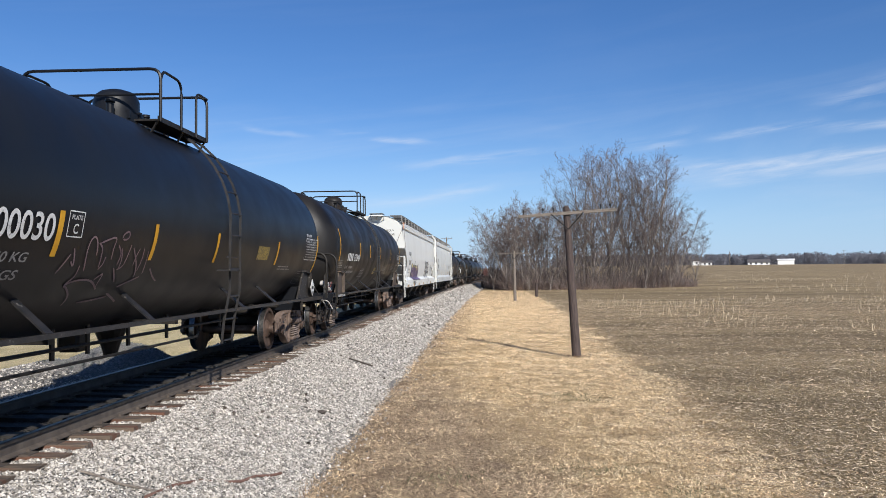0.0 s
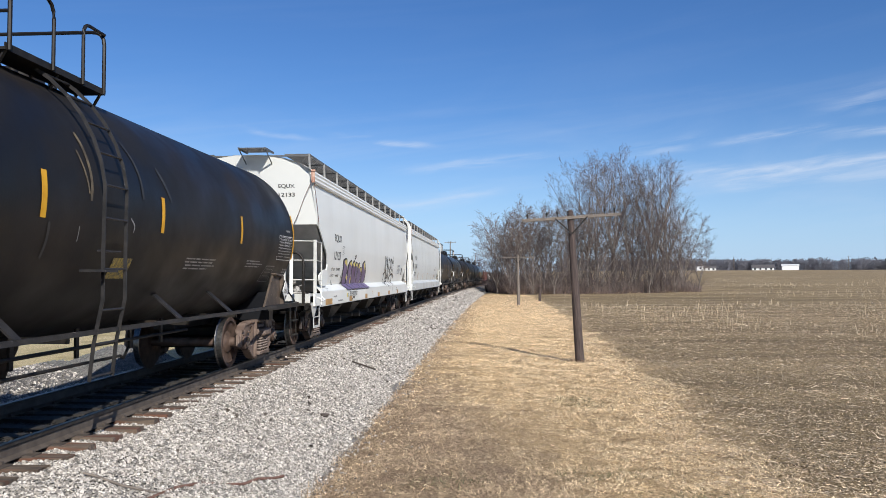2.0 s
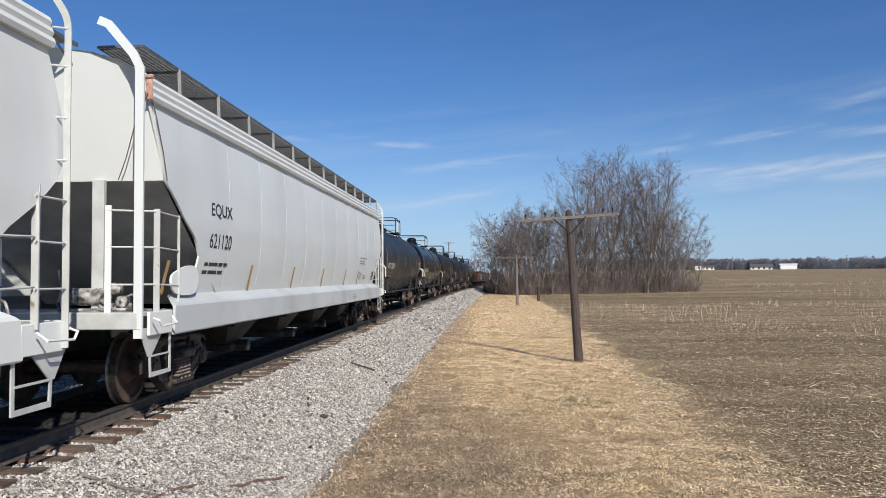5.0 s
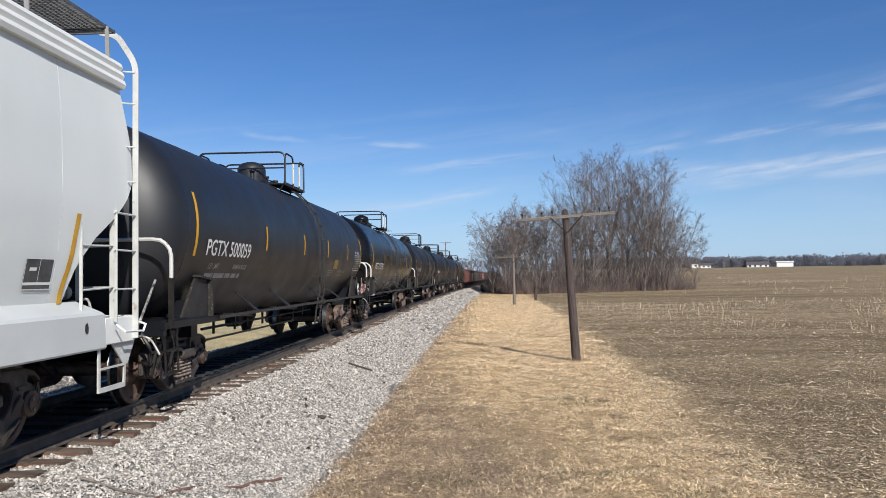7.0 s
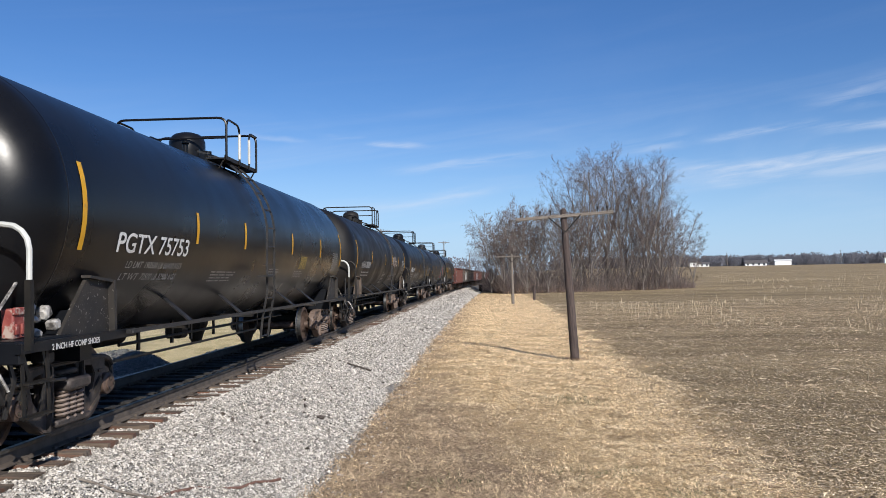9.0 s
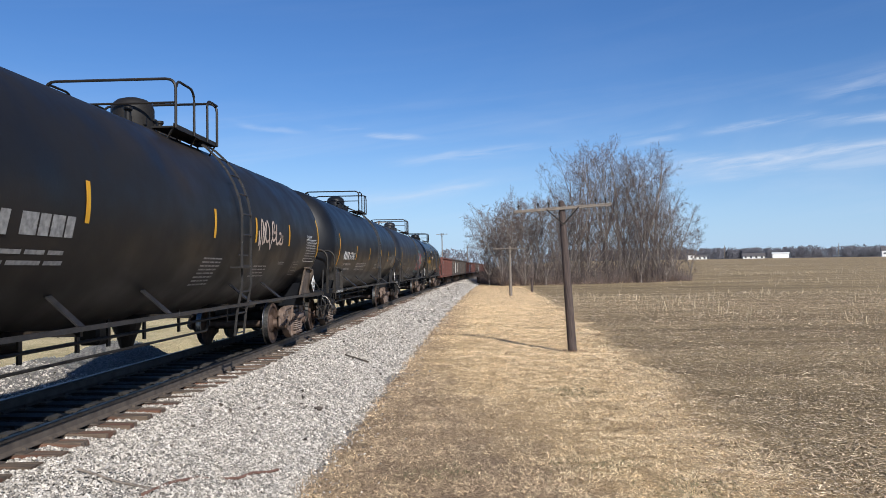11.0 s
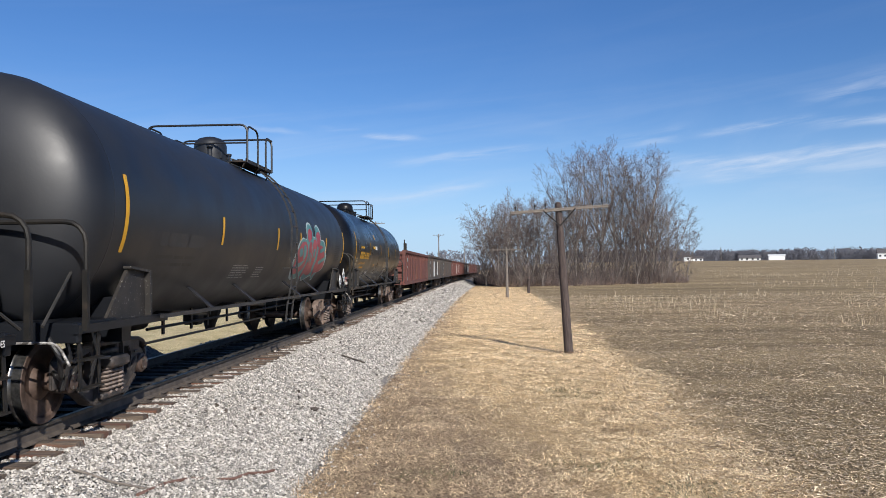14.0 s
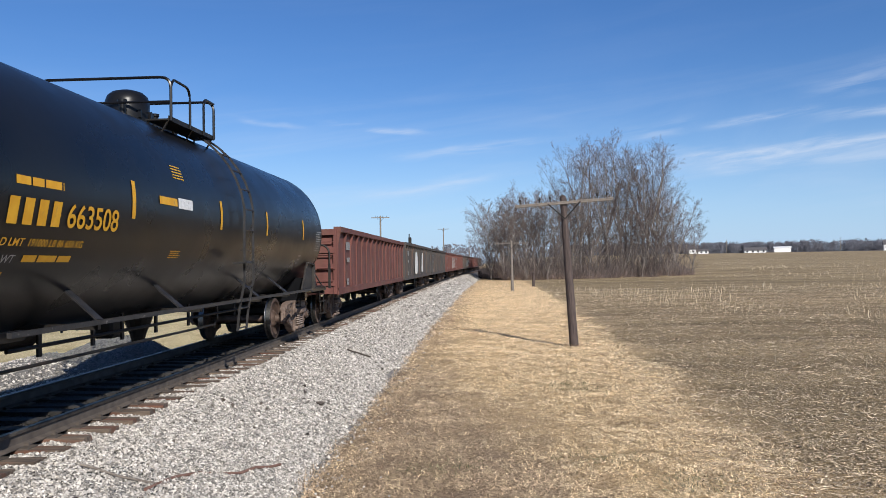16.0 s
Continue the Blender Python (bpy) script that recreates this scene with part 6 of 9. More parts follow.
    write(hp, h1, "66660", -7.05, -6.65, 1.64, 1.71, I)
    write(hp, h1, "LIFT HERE", -8.62, -8.3, 1.31, 1.35, I)
    write(hp, h1, "JACK HERE", -7.85, -7.45, 1.12, 1.16, I)
    write(hp, h1, "2 INCH HF COMP SHOES", -7.3, -6.6, 1.0, 1.04, I)
    hopper_graffiti(h1)
    for y, q in ((-8.42, 0.4), (-5.45, 0.22), (-2.72, 0.22), (0.0, 0.22), (2.77, 0.22), (5.5, 0.22)):
        bm = bmesh.new()
        fill(bm, hp, [(y - q, 0.96), (y + q, 0.96), (y + q, 1.10), (y - q, 1.10)], 0.004, 0, False)
        part("reflective_stripe", bm, M["orange"], h1, "orange reflective stripe")
    bars(hp, h1, 6.0, 7.1, 1.75, 2.15, 7, M["faint"], 11)
    bm = bmesh.new()
    fill(bm, hp, [(7.5, 1.72), (7.8, 1.72), (7.8, 2.02), (7.5, 2.02)], 0.004, 0, False)
    part("decal", bm, I, h1, "black service panel")
    bars(hp, h1, -1.5, -1.3, 1.05, 1.17, 2, M["orange"], 12)
    bars(hp, h1, 4.9, 5.2, 1.05, 1.2, 2, I, 13)
    # hopper h2
    hp = lambda y, z, lift: hop_at(y - 0.2, z, lift)
    write(hp, h2, "EQUX", -7.5, -6.58, 2.52, 2.74, I)
    write(hp, h2, "621120", -7.52, -6.58, 2.08, 2.30, I)
    bars(hp, h2, -7.7, -6.6, 1.64, 1.87, 2, I, 22)
    for y in (-9.0, -5.5, -2.6, 0.3, 3.27, 5.36):
        bm = bmesh.new()
        fill(bm, hp, [(y + 0.01, 1.43), (y + 0.11, 1.43), (y + 0.17, 1.87), (y + 0.07, 1.87)], 0.004, 0, False)
        part("reflective_stripe", bm, M["orange"], h2, "orange reflective stripe")
    bm = bmesh.new()
    fill(bm, hp, [(8.70, 1.42), (8.78, 1.42), (8.87, 1.75), (8.96, 2.31), (8.88, 2.31), (8.79, 1.75)], 0.004, 0, False)
    part("reflective_stripe", bm, M["amber"], h2, "amber reflective stripe")
    write(hp, h2, "DO NOT USE STEAM, BOILING WATER", 5.5, 6.8, 2.22, 2.27, M["stencilgrey"])
    bars(hp, h2, 5.5, 6.7, 2.02, 2.17, 2, M["stencilgrey"], 23, 0.6)
    bars(hp, h2, 5.6, 6.2, 1.58, 1.80, 4, M["faint"], 24, 0.6)
    bars(hp, h2, 6.4, 7.0, 1.57, 1.72, 3, M["faint"], 25, 0.6)
    bars(hp, h2, 3.9, 4.5, 1.0, 1.16, 3, M["faint"], 26)
    bm = bmesh.new()
    for q in (((8.12, 1.57), (8.12, 1.85)), ((8.12, 1.85), (8.56, 1.85)), ((8.56, 1.85), (8.56, 1.57)), ((8.56, 1.57), (8.12, 1.57)), ((8.34, 1.63), (8.34, 1.85))):
        stroke(bm, hp, q, 0.012, 0.008, 1)
    fill(bm, hp, [(8.12, 1.57), (8.56, 1.57), (8.56, 1.85), (8.12, 1.85)], 0.004, 0, False)
    fill(bm, hp, [(8.12, 1.61), (8.56, 1.61), (8.56, 1.635), (8.12, 1.635)], 0.007, 1, False)
    fill(bm, hp, [(8.19, 1.74), (8.30, 1.74), (8.30, 1.77), (8.19, 1.77)], 0.007, 1, False)
    part("decal", bm, [M["inkgrey"], M["white"]], h2, "dark framed service panel")
    bm = bmesh.new()
    fill(bm, hp, [(6.12, 1.08), (6.25, 1.08), (6.25, 1.21), (6.12, 1.21)], 0.004, 0, False)
    part("decal", bm, M["lemon"], h2, "small yellow decal")
    bm = bmesh.new()
    fill(bm, hp, [(7.14, 1.05), (7.36, 1.05), (7.36, 1.13), (7.14, 1.13)], 0.004, 0, False)
    part("decal", bm, M["shade"], h2, "small grey plate")
    bm = bmesh.new()
    fill(bm, hp, [(8.97, 1.12), (9.01, 1.12), (9.02, 1.17), (9.0, 1.22), (8.96, 1.21), (8.95, 1.16)], 0.004)
    part("sill_slot", bm, M["nearblack"], h2, "dark oval slot in the sill")
    bm = bmesh.new()
    stroke(bm, hp, smooth_line([(6.58, 1.17), (6.52, 1.14), (6.52, 1.08), (6.57, 1.05)]), 0.012, 0.004)
    part("scrawl", bm, I, h2)
    # car e
    write(t, e, "PGTX 500059", -6.45, -4.37, 2.00, 2.24, W)
    write(t, e, "LD LMT", -6.2, -5.75, 1.81, 1.89, F, 0.15)
    write(t, e, "86400 KGS", -5.1, -4.4, 1.81, 1.89, F, 0.15)
    bars(t, e, -6.2, -4.5, 1.66, 1.74, 1, F, 31, 0.1)
    bm = bmesh.new()
    fill(bm, t, [(3.1, 1.9), (3.65, 1.9), (3.65, 2.14), (3.1, 2.14)], 0.007, 0, False)
    part("decal", bm, M["faded"], e, "faded yellow warning decal")
    bars(t, e, 2.6, 3.3, 1.68, 1.86, 4, F, 32)
    write(t, e, "DOT111A100W1", 6.15, 6.80, 2.37, 2.45, W)
    framed_panel(e, t, 6.13, 7.22, 1.88, 2.34, 34)
    placard(e, 6.85, 1.30)
    write(t, e, "FIBERGLASS INSULATION", 3.9, 4.95, 1.80, 1.86, F)
    write(t, e, "DO NOT EXCEED", 3.9, 4.6, 1.70, 1.76, F)
    # car f
    write(t, f, "PGTX 75753", -6.12, -4.06, 1.97, 2.20, W)
    write(t, f, "LD LMT", -5.78, -5.35, 1.80, 1.88, F, 0.15)
    write(t, f, "190500 LB 86400 KGS", -5.27, -4.15, 1.80, 1.88, F, 0.15)
    write(t, f, "LT WT", -5.82, -5.35, 1.66, 1.74, F, 0.15)
    write(t, f, "72500 LB 32900 KGS", -5.27, -4.2, 1.66, 1.74, F, 0.15)
    bars(t, f, -2.9, -1.65, 1.60, 1.78, 4, F, 41)
    bars(t, f, 0.2, 0.9, 1.70, 1.85, 3, F, 42)
    bm = bmesh.new()
    fill(bm, t, [(2.5, 1.86), (3.1, 1.86), (3.1, 2.14), (2.5, 2.14)], 0.007, 0, False)
    part("decal", bm, M["faded"], f, "faded yellow warning decal")
    sign(f, 6.4, 2.07, 0.48, t, 9, 43, w=1.7)
    bars(t, f, 2.2, 3.0, 1.66, 1.82, 4, F, 44)
    # car g
    blocks(t, g, -6.1, -5.2, 1.98, 2.2, 4, F)
    bars(t, g, -5.1, -4.1, 1.98, 2.2, 1, F, 50, 0.05)
    bars(t, g, -5.9, -4.0, 1.66, 1.86, 2, F, 51)
    bm = bmesh.new()
    stroke(bm, t, smooth_line([(2.14, 2.37), (2.19, 2.17), (2.19, 2.09)]), 0.05, 0.008)
    stroke(bm, t, smooth_line([(2.14, 2.37), (2.22, 2.21), (2.28, 2.12)]), 0.05, 0.008)
    stroke(bm, t, smooth_line([(2.3, 2.01), (2.3, 2.21), (2.33, 2.55), (2.43, 2.51), (2.42, 2.22), (2.44, 2.12)]), 0.05, 0.008)
    stroke(bm, t, smooth_line([(2.43, 2.51), (2.53, 2.33), (2.5, 2.16), (2.56, 2.23), (2.52, 2.47)]), 0.05, 0.008)
    stroke(bm, t, smooth_line([(2.53, 2.49), (2.63, 2.52), (2.59, 2.3), (2.69, 2.19), (2.83, 2.22), (2.84, 2.38), (2.76, 2.52), (2.67, 2.58)]), 0.05, 0.008)
    stroke(bm, t, smooth_line([(2.71, 2.58), (2.8, 2.45), (2.88, 2.21), (2.97, 2.06), (3.02, 2.2), (3.07, 2.29)]), 0.05, 0.008)
    stroke(bm, t, smooth_line([(3.07, 2.29), (3.04, 2.51), (3.14, 2.58), (3.18, 2.51), (3.13, 2.38), (3.28, 2.38), (3.28, 2.27), (3.14, 2.22), (3.05, 2.29)]), 0.05, 0.008)
    stroke(bm, t, smooth_line([(3.34, 2.55), (3.35, 2.27), (3.44, 2.16), (3.58, 2.21)]), 0.05, 0.008)
    stroke(bm, t, smooth_line([(3.55, 2.37), (3.65, 2.38), (3.68, 2.29), (3.59, 2.19), (3.79, 2.18), (3.83, 2.26), (3.81, 2.35)]), 0.05, 0.008)
    part("graffiti", bm, M["cream"], g, "pale pink scrawled letters")
    bars(t, g, -0.4, 0.5, 1.40, 1.85, 8, F, 52)
    bars(t, g, 2.3, 3.4, 1.50, 1.74, 4, F, 53)
    bars(t, g, 3.9, 4.4, 1.75, 1.82, 2, F, 54)
    write(t, g, "DOT111A100W1", 6.0, 6.5, 2.38, 2.44, W)
    framed_panel(g, t, 5.95, 7.04, 1.85, 2.35, 55)
    outlined_plate(g, t, [(5.19, 1.55), (5.1, 1.82), (5.62, 1.83), (5.74, 1.54)])
    placard(g, 6.74, 1.32, "3265")
    # car i
    blocks(t, i, -5.95, -5.02, 1.95, 2.18, 4, W)
    write(t, i, "67841", -4.92, -4.07, 1.95, 2.18, W)
    write(t, i, "LD LMT", -5.88, -5.45, 1.77, 1.84, F, 0.15)
    bars(t, i, -5.35, -4.2, 1.77, 1.84, 1, F, 61, 0.1)
    write(t, i, "LT WT", -5.95, -5.55, 1.63, 1.70, F, 0.15)
    bars(t, i, -5.35, -4.2, 1.63, 1.70, 1, F, 62, 0.1)
    bars(t, i, -3.35, -1.1, 1.60, 1.86, 5, F, 63, 0.55)
    bars(t, i, 0.9, 1.7, 1.64, 1.84, 4, F, 64)
    bars(t, i, 2.3, 2.9, 1.68, 1.78, 2, F, 65)
    sign(i, 6.4, 2.0, 0.5, t, 10, 66, w=2.2)
    placard(i, 6.85, 1.32, "3265")
    write(t, i, "FRA AIP", 5.0, 5.75, 2.06, 2.18, M["faint"])
    write(lambda a, b, lift: Vector((1.50 + lift, a, b)), i, "2 INCH TREAD COND. SHOES", 6.9, 7.75, 1.01, 1.07, W)
    write(lambda a, b, lift: Vector((1.50 + lift, a, b)), i, "2 INCH TREAD COND. SHOES", -7.4, -6.4, 1.01, 1.07, W)
    write(lambda a, b, lift: Vector((1.50 + lift, a, b)), b, "2 INCH TREAD COND. SHOES", -7.4, -6.4, 1.01, 1.07, W)
    write(lambda a, b, lift: Vector((1.50 + lift, a, b)), f, "2 INCH HF COMP SHOES", -7.5, -6.6, 1.01, 1.07, W)
    # car j
    bars(t, j, -5.9, -4.0, 1.97, 2.16, 1, M["dustline"], 71, 0.05)
    bars(t, j, -5.9, -4.2, 1.66, 1.86, 2, M["dustline"], 72)
    bars(t, j, -2.6, -1.6, 1.5, 1.75, 6, F, 73)
    bars(t, j, -1.2, -0.6, 1.5, 1.72, 5, F, 74)
    bubble_graffiti(j)
    sign(j, 6.4, 2.1, 0.46, t, 9, 75, mat="dustline", w=1.8)
    placard(j, 6.85, 1.32, "1824")
    placard(j, 7.42, 1.50, "1824")
    # car k
    bars(t, k, -5.57, -4.67, 2.39, 2.47, 1, Y, 81, 0.05)
    blocks(t, k, -5.66, -4.75, 2.04, 2.28, 4, Y)
    write(t, k, "663508", -4.68, -3.63, 2.04, 2.28, Y)
    write(t, k, "LD LMT", -5.70, -5.3, 1.85, 1.92, Y, 0.15)
    write(t, k, "191000 LB 86 650 KG", -5.22, -4.28, 1.85, 1.92, Y, 0.15)
    write(t, k, "LT WT", -5.70, -5.35, 1.70, 1.77, M["faint"], 0.15)
    bars(t, k, -5.22, -4.28, 1.70, 1.77, 1, Y, 82, 0.1)
    bars(t, k, -5.8, -5.3, 1.56, 1.62, 1, Y, 83, 0.1)
    bars(t, k, -2.0, -1.55, 2.80, 3.0, 5, Y, 84)
    bars(t, k, -2.0, -1.6, 1.75, 1.86, 4, Y, 85)
    bm = bmesh.new()
    fill(bm, t, [(-2.56, 2.44), (-2.0, 2.44), (-2.0, 2.54), (-2.56, 2.54)], 0.008, 0, False)
    part("maker_badge", bm, Y, k, "yellow badge block")
    bm = bmesh.new()
    fill(bm, t, [(-1.96, 2.42), (-1.46, 2.42), (-1.46, 2.56), (-1.96, 2.56)], 0.008, 0, False)
    part("maker_badge", bm, W, k, "white badge block")
    sign(k, 6.75, 2.2, 0.5, t, 9, 86, w=1.1)
    sign(k, 5.2, 1.75, 0.24, t, 3, 87, w=1.0)
    # small signs and valves at the car ends
    for car, y, side in ((b, -7.62, 1), (f, -7.22, -1), (k, -7.6, 1)):
        rnd = random.Random(5)
        bm = bmesh.new()
        for q in range(7):
            box(bm, 1.2 + rnd.uniform(-0.1, 0.1), y + rnd.uniform(-0.13, 0.13), 1.16 + rnd.uniform(0, 0.24), 0.11, rnd.uniform(0.06, 0.13), rnd.uniform(0.06, 0.14), Matrix.Rotation(rnd.uniform(-0.5, 0.5), 4, "X"), 0, 0.02)
        part("brake_valve", bm, M["valve"], car, "pale dirty valve cluster on the end sill", True)
        bm = bmesh.new()
        box(bm, 1.20, y + side * 0.36, 1.27, 0.12, 0.27, 0.28, None, 0, 0.015)
        box(bm, 1.265, y + side * 0.36, 1.385, 0.03, 0.29, 0.07, None, 0, 0.008)
        for q in (-0.09, 0.0, 0.09):
            box(bm, 1.268, y + side * 0.36 + q, 1.22, 0.02, 0.05, 0.10, None, 0, 0.006)
        part("equipment_box", bm, M["redbox"], car, "faded red metal box on the end sill", True)


def smooth_line(pts, k=4):
    q = [Vector(p) for p in pts]
    q = [q[0]] + q + [q[-1]]
    out = []
    for n in range(1, len(q) - 2):
        p0, p1, p2, p3 = q[n - 1:n + 3]
        for s in range(k):
            t = s / k
            out.append(0.5 * (2 * p1 + (p2 - p0) * t + (2 * p0 - 5 * p1 + 4 * p2 - p3) * t * t + (3 * p1 - p0 - 3 * p2 + p3) * t ** 3))
    return out + [q[-2]]


def scuffs(b, e):
    """Scrapes and dust streaks on two tanks."""
    bm = bmesh.new()
    stroke(bm, tank_at, smooth_line([(-0.76, 3.1), (-0.71, 2.97), (-0.68, 2.8), (-0.67, 2.61), (-0.70, 2.41)]), 0.05, 0.006)
    part("scuff", bm, M["scuff"], b)
    bm = bmesh.new()
    stroke(bm, tank_at, smooth_line([(-0.86, 2.91), (-0.80, 2.76), (-0.75, 2.6), (-0.73, 2.48)]), 0.03, 0.006)
    part("scuff", bm, M["scuff"], b)
    bm = bmesh.new()
    stroke(bm, tank_at, smooth_line([(0.30, 3.19), (0.42, 3.01), (0.49, 2.79), (0.50, 2.54)]), 0.05, 0.006)
    part("scuff", bm, M["dustline"], b)
    bm = bmesh.new()
    stroke(bm, tank_at, smooth_line([(1.04, 2.98), (1.18, 2.8), (1.32, 2.58)]), 0.06, 0.006)
    part("scuff", bm, M["dustline"], b)
    bm = bmesh.new()
    stroke(bm, tank_at, smooth_line([(-0.88, 2.14), (-0.87, 2.07), (-0.87, 1.99)]), 0.012, 0.006)
    part("scuff", bm, M["faint"], b)
    bm = bmesh.new()
    stroke(bm, tank_at, smooth_line([(0.18, 2.3), (0.29, 2.22), (0.28, 2.14)]), 0.018, 0.006)
    part("scuff", bm, M["faint"], b)
    bm = bmesh.new()
    stroke(bm, tank_at, smooth_line([(2.30, 2.23), (2.31, 2.04)]), 0.014, 0.006)
    part("scuff", bm, M["dustline"], b)
    bm = bmesh.new()
    stroke(bm, tank_at, smooth_line([(-1.41, 2.15), (-1.39, 1.98), (-1.40, 1.81)]), 0.04, 0.006)
    part("scuff", bm, M["dustline"], b)
    bm = bmesh.new()
    stroke(bm, tank_at, smooth_line([(-1.34, 2.31), (-1.31, 2.09), (-1.32, 1.87), (-1.3, 1.64)]), 0.035, 0.006)
    part("scuff", bm, M["dustline"], e)
    bm = bmesh.new()
    stroke(bm, tank_at, smooth_line([(-3.05, 2.2), (-3.07, 2.05), (-3.08, 1.91)]), 0.05, 0.006)
    part("scuff", bm, M["dustline"], e)
    bm = bmesh.new()
    stroke(bm, tank_at, smooth_line([(0.87, 1.5), (0.93, 1.4), (0.98, 1.31)]), 0.02, 0.006)
    part("scuff", bm, M["faint"], e)
    bm = bmesh.new()
    stroke(bm, tank_at, smooth_line([(-1.26, 1.26), (-1.29, 1.19), (-1.26, 1.13)]), 0.02, 0.006)
    part("scuff", bm, M["dustline"], e)


def hopper_graffiti(car):
    """Fat purple letters with yellow tops and dark outlines, a black tag, a line of writing below."""
    s = hop_at
    bm = bmesh.new()
    fill(bm, s, [(-6.11, 2.04), (-6.05, 2.11), (-5.89, 2.15), (-5.69, 2.16), (-5.54, 2.14), (-5.46, 2.04), (-5.4, 1.91), (-5.34, 1.75), (-5.28, 1.58), (-5.32, 1.45), (-5.7, 1.45), (-6.21, 1.45), (-6.16, 1.45), (-5.99, 1.56), (-6.03, 1.8)], 0.003, 0)
    fill(bm, s, [(-5.35, 1.75), (-5.32, 1.95), (-5.22, 2.04), (-5.0, 2.11), (-4.81, 2.13), (-4.73, 2.04), (-4.64, 1.76), (-4.65, 1.45), (-5.04, 1.45), (-5.45, 1.45), (-5.51, 1.45), (-5.3, 1.55), (-5.17, 1.62), (-5.24, 1.7)], 0.003, 0)
    fill(bm, s, [(-4.69, 1.9), (-4.63, 2.04), (-4.49, 2.11), (-4.31, 2.12), (-4.2, 2.06), (-4.17, 1.95), (-4.09, 1.85), (-4.0, 1.61), (-4.1, 1.45), (-4.44, 1.45), (-4.85, 1.45), (-4.65, 1.45), (-4.6, 1.68)], 0.003, 0)
    fill(bm, s, [(-4.11, 1.85), (-4.16, 2.01), (-4.07, 2.09), (-3.85, 2.07), (-3.75, 2.0), (-3.69, 1.77), (-3.67, 1.53), (-3.93, 1.45), (-4.4, 1.45), (-4.48, 1.45), (-4.04, 1.61)], 0.003, 0)
    fill(bm, s, [(-3.68, 1.84), (-3.69, 2.02), (-3.55, 2.06), (-3.38, 2.08), (-3.3, 1.95), (-3.12, 1.95), (-2.97, 1.92), (-2.92, 1.82), (-2.89, 1.61), (-3.07, 1.45), (-3.55, 1.45), (-3.85, 1.45), (-4.13, 1.45), (-4.07, 1.45), (-3.67, 1.53)], 0.003, 0)
    fill(bm, s, [(-2.92, 1.86), (-2.91, 2.04), (-2.69, 2.12), (-2.45, 2.16), (-2.27, 2.0), (-2.03, 1.74), (-2.07, 1.51), (-2.31, 1.45), (-2.75, 1.45), (-2.92, 1.45), (-3.28, 1.45), (-3.5, 1.45), (-2.91, 1.45), (-2.87, 1.65)], 0.003, 0)
    fill(bm, s, [(-5.97, 2.07), (-5.81, 2.11), (-5.62, 2.11), (-5.5, 2.04), (-5.44, 1.88), (-5.38, 1.68), (-5.39, 1.55), (-5.41, 1.45), (-5.81, 1.45), (-5.84, 1.45), (-5.87, 1.62), (-5.93, 1.87)], 0.006, 1)
    fill(bm, s, [(-5.86, 2.07), (-5.78, 2.11), (-5.6, 2.11), (-5.48, 2.01), (-5.49, 1.95), (-5.64, 1.96), (-5.79, 2.0)], 0.009, 2)
    fill(bm, s, [(-5.2, 1.75), (-5.22, 1.92), (-5.09, 2.02), (-4.91, 2.08), (-4.78, 2.04), (-4.69, 1.76), (-4.59, 1.45), (-5.03, 1.45), (-5.37, 1.45), (-5.26, 1.45), (-5.22, 1.58), (-5.16, 1.65)], 0.006, 1)
    fill(bm, s, [(-5.04, 2.03), (-4.94, 2.07), (-4.79, 2.06), (-4.76, 1.95), (-4.88, 1.96), (-5.0, 1.99)], 0.009, 2)
    fill(bm, s, [(-5.4, 1.62), (-5.36, 1.67), (-5.2, 1.67), (-5.16, 1.6), (-5.24, 1.55), (-5.36, 1.59)], 0.009, 2)
    fill(bm, s, [(-4.73, 1.45), (-4.71, 1.61), (-4.65, 1.64), (-4.59, 1.54), (-4.62, 1.45)], 0.009, 2)
    fill(bm, s, [(-4.59, 1.79), (-4.57, 1.97), (-4.46, 2.07), (-4.3, 2.08), (-4.21, 1.98), (-4.12, 1.76), (-4.0, 1.46), (-4.32, 1.45), (-4.59, 1.45), (-4.48, 1.45), (-4.53, 1.61)], 0.006, 1)
    fill(bm, s, [(-4.53, 1.99), (-4.47, 2.05), (-4.31, 2.07), (-4.22, 1.95), (-4.39, 1.96)], 0.009, 2)
    fill(bm, s, [(-4.07, 1.88), (-4.07, 2.01), (-3.96, 2.06), (-3.81, 2.02), (-3.75, 1.8), (-3.73, 1.57), (-3.82, 1.45), (-4.42, 1.45), (-4.14, 1.45), (-4.0, 1.65)], 0.006, 1)
    fill(bm, s, [(-4.08, 1.99), (-4.0, 2.04), (-3.84, 2.03), (-3.79, 1.93), (-3.93, 1.95)], 0.009, 2)
    fill(bm, s, [(-3.61, 1.81), (-3.63, 1.96), (-3.48, 2.02), (-3.37, 1.97), (-3.29, 1.92), (-3.11, 1.91), (-2.99, 1.82), (-2.94, 1.61), (-3.14, 1.45), (-3.59, 1.45), (-3.89, 1.45), (-4.09, 1.45), (-3.89, 1.45), (-3.59, 1.53)], 0.006, 1)
    fill(bm, s, [(-3.59, 1.91), (-3.54, 2.01), (-3.39, 2.01), (-3.33, 1.9), (-3.46, 1.9)], 0.009, 2)
    fill(bm, s, [(-3.19, 1.85), (-3.16, 1.92), (-3.01, 1.9), (-2.94, 1.77), (-3.08, 1.81)], 0.009, 2)
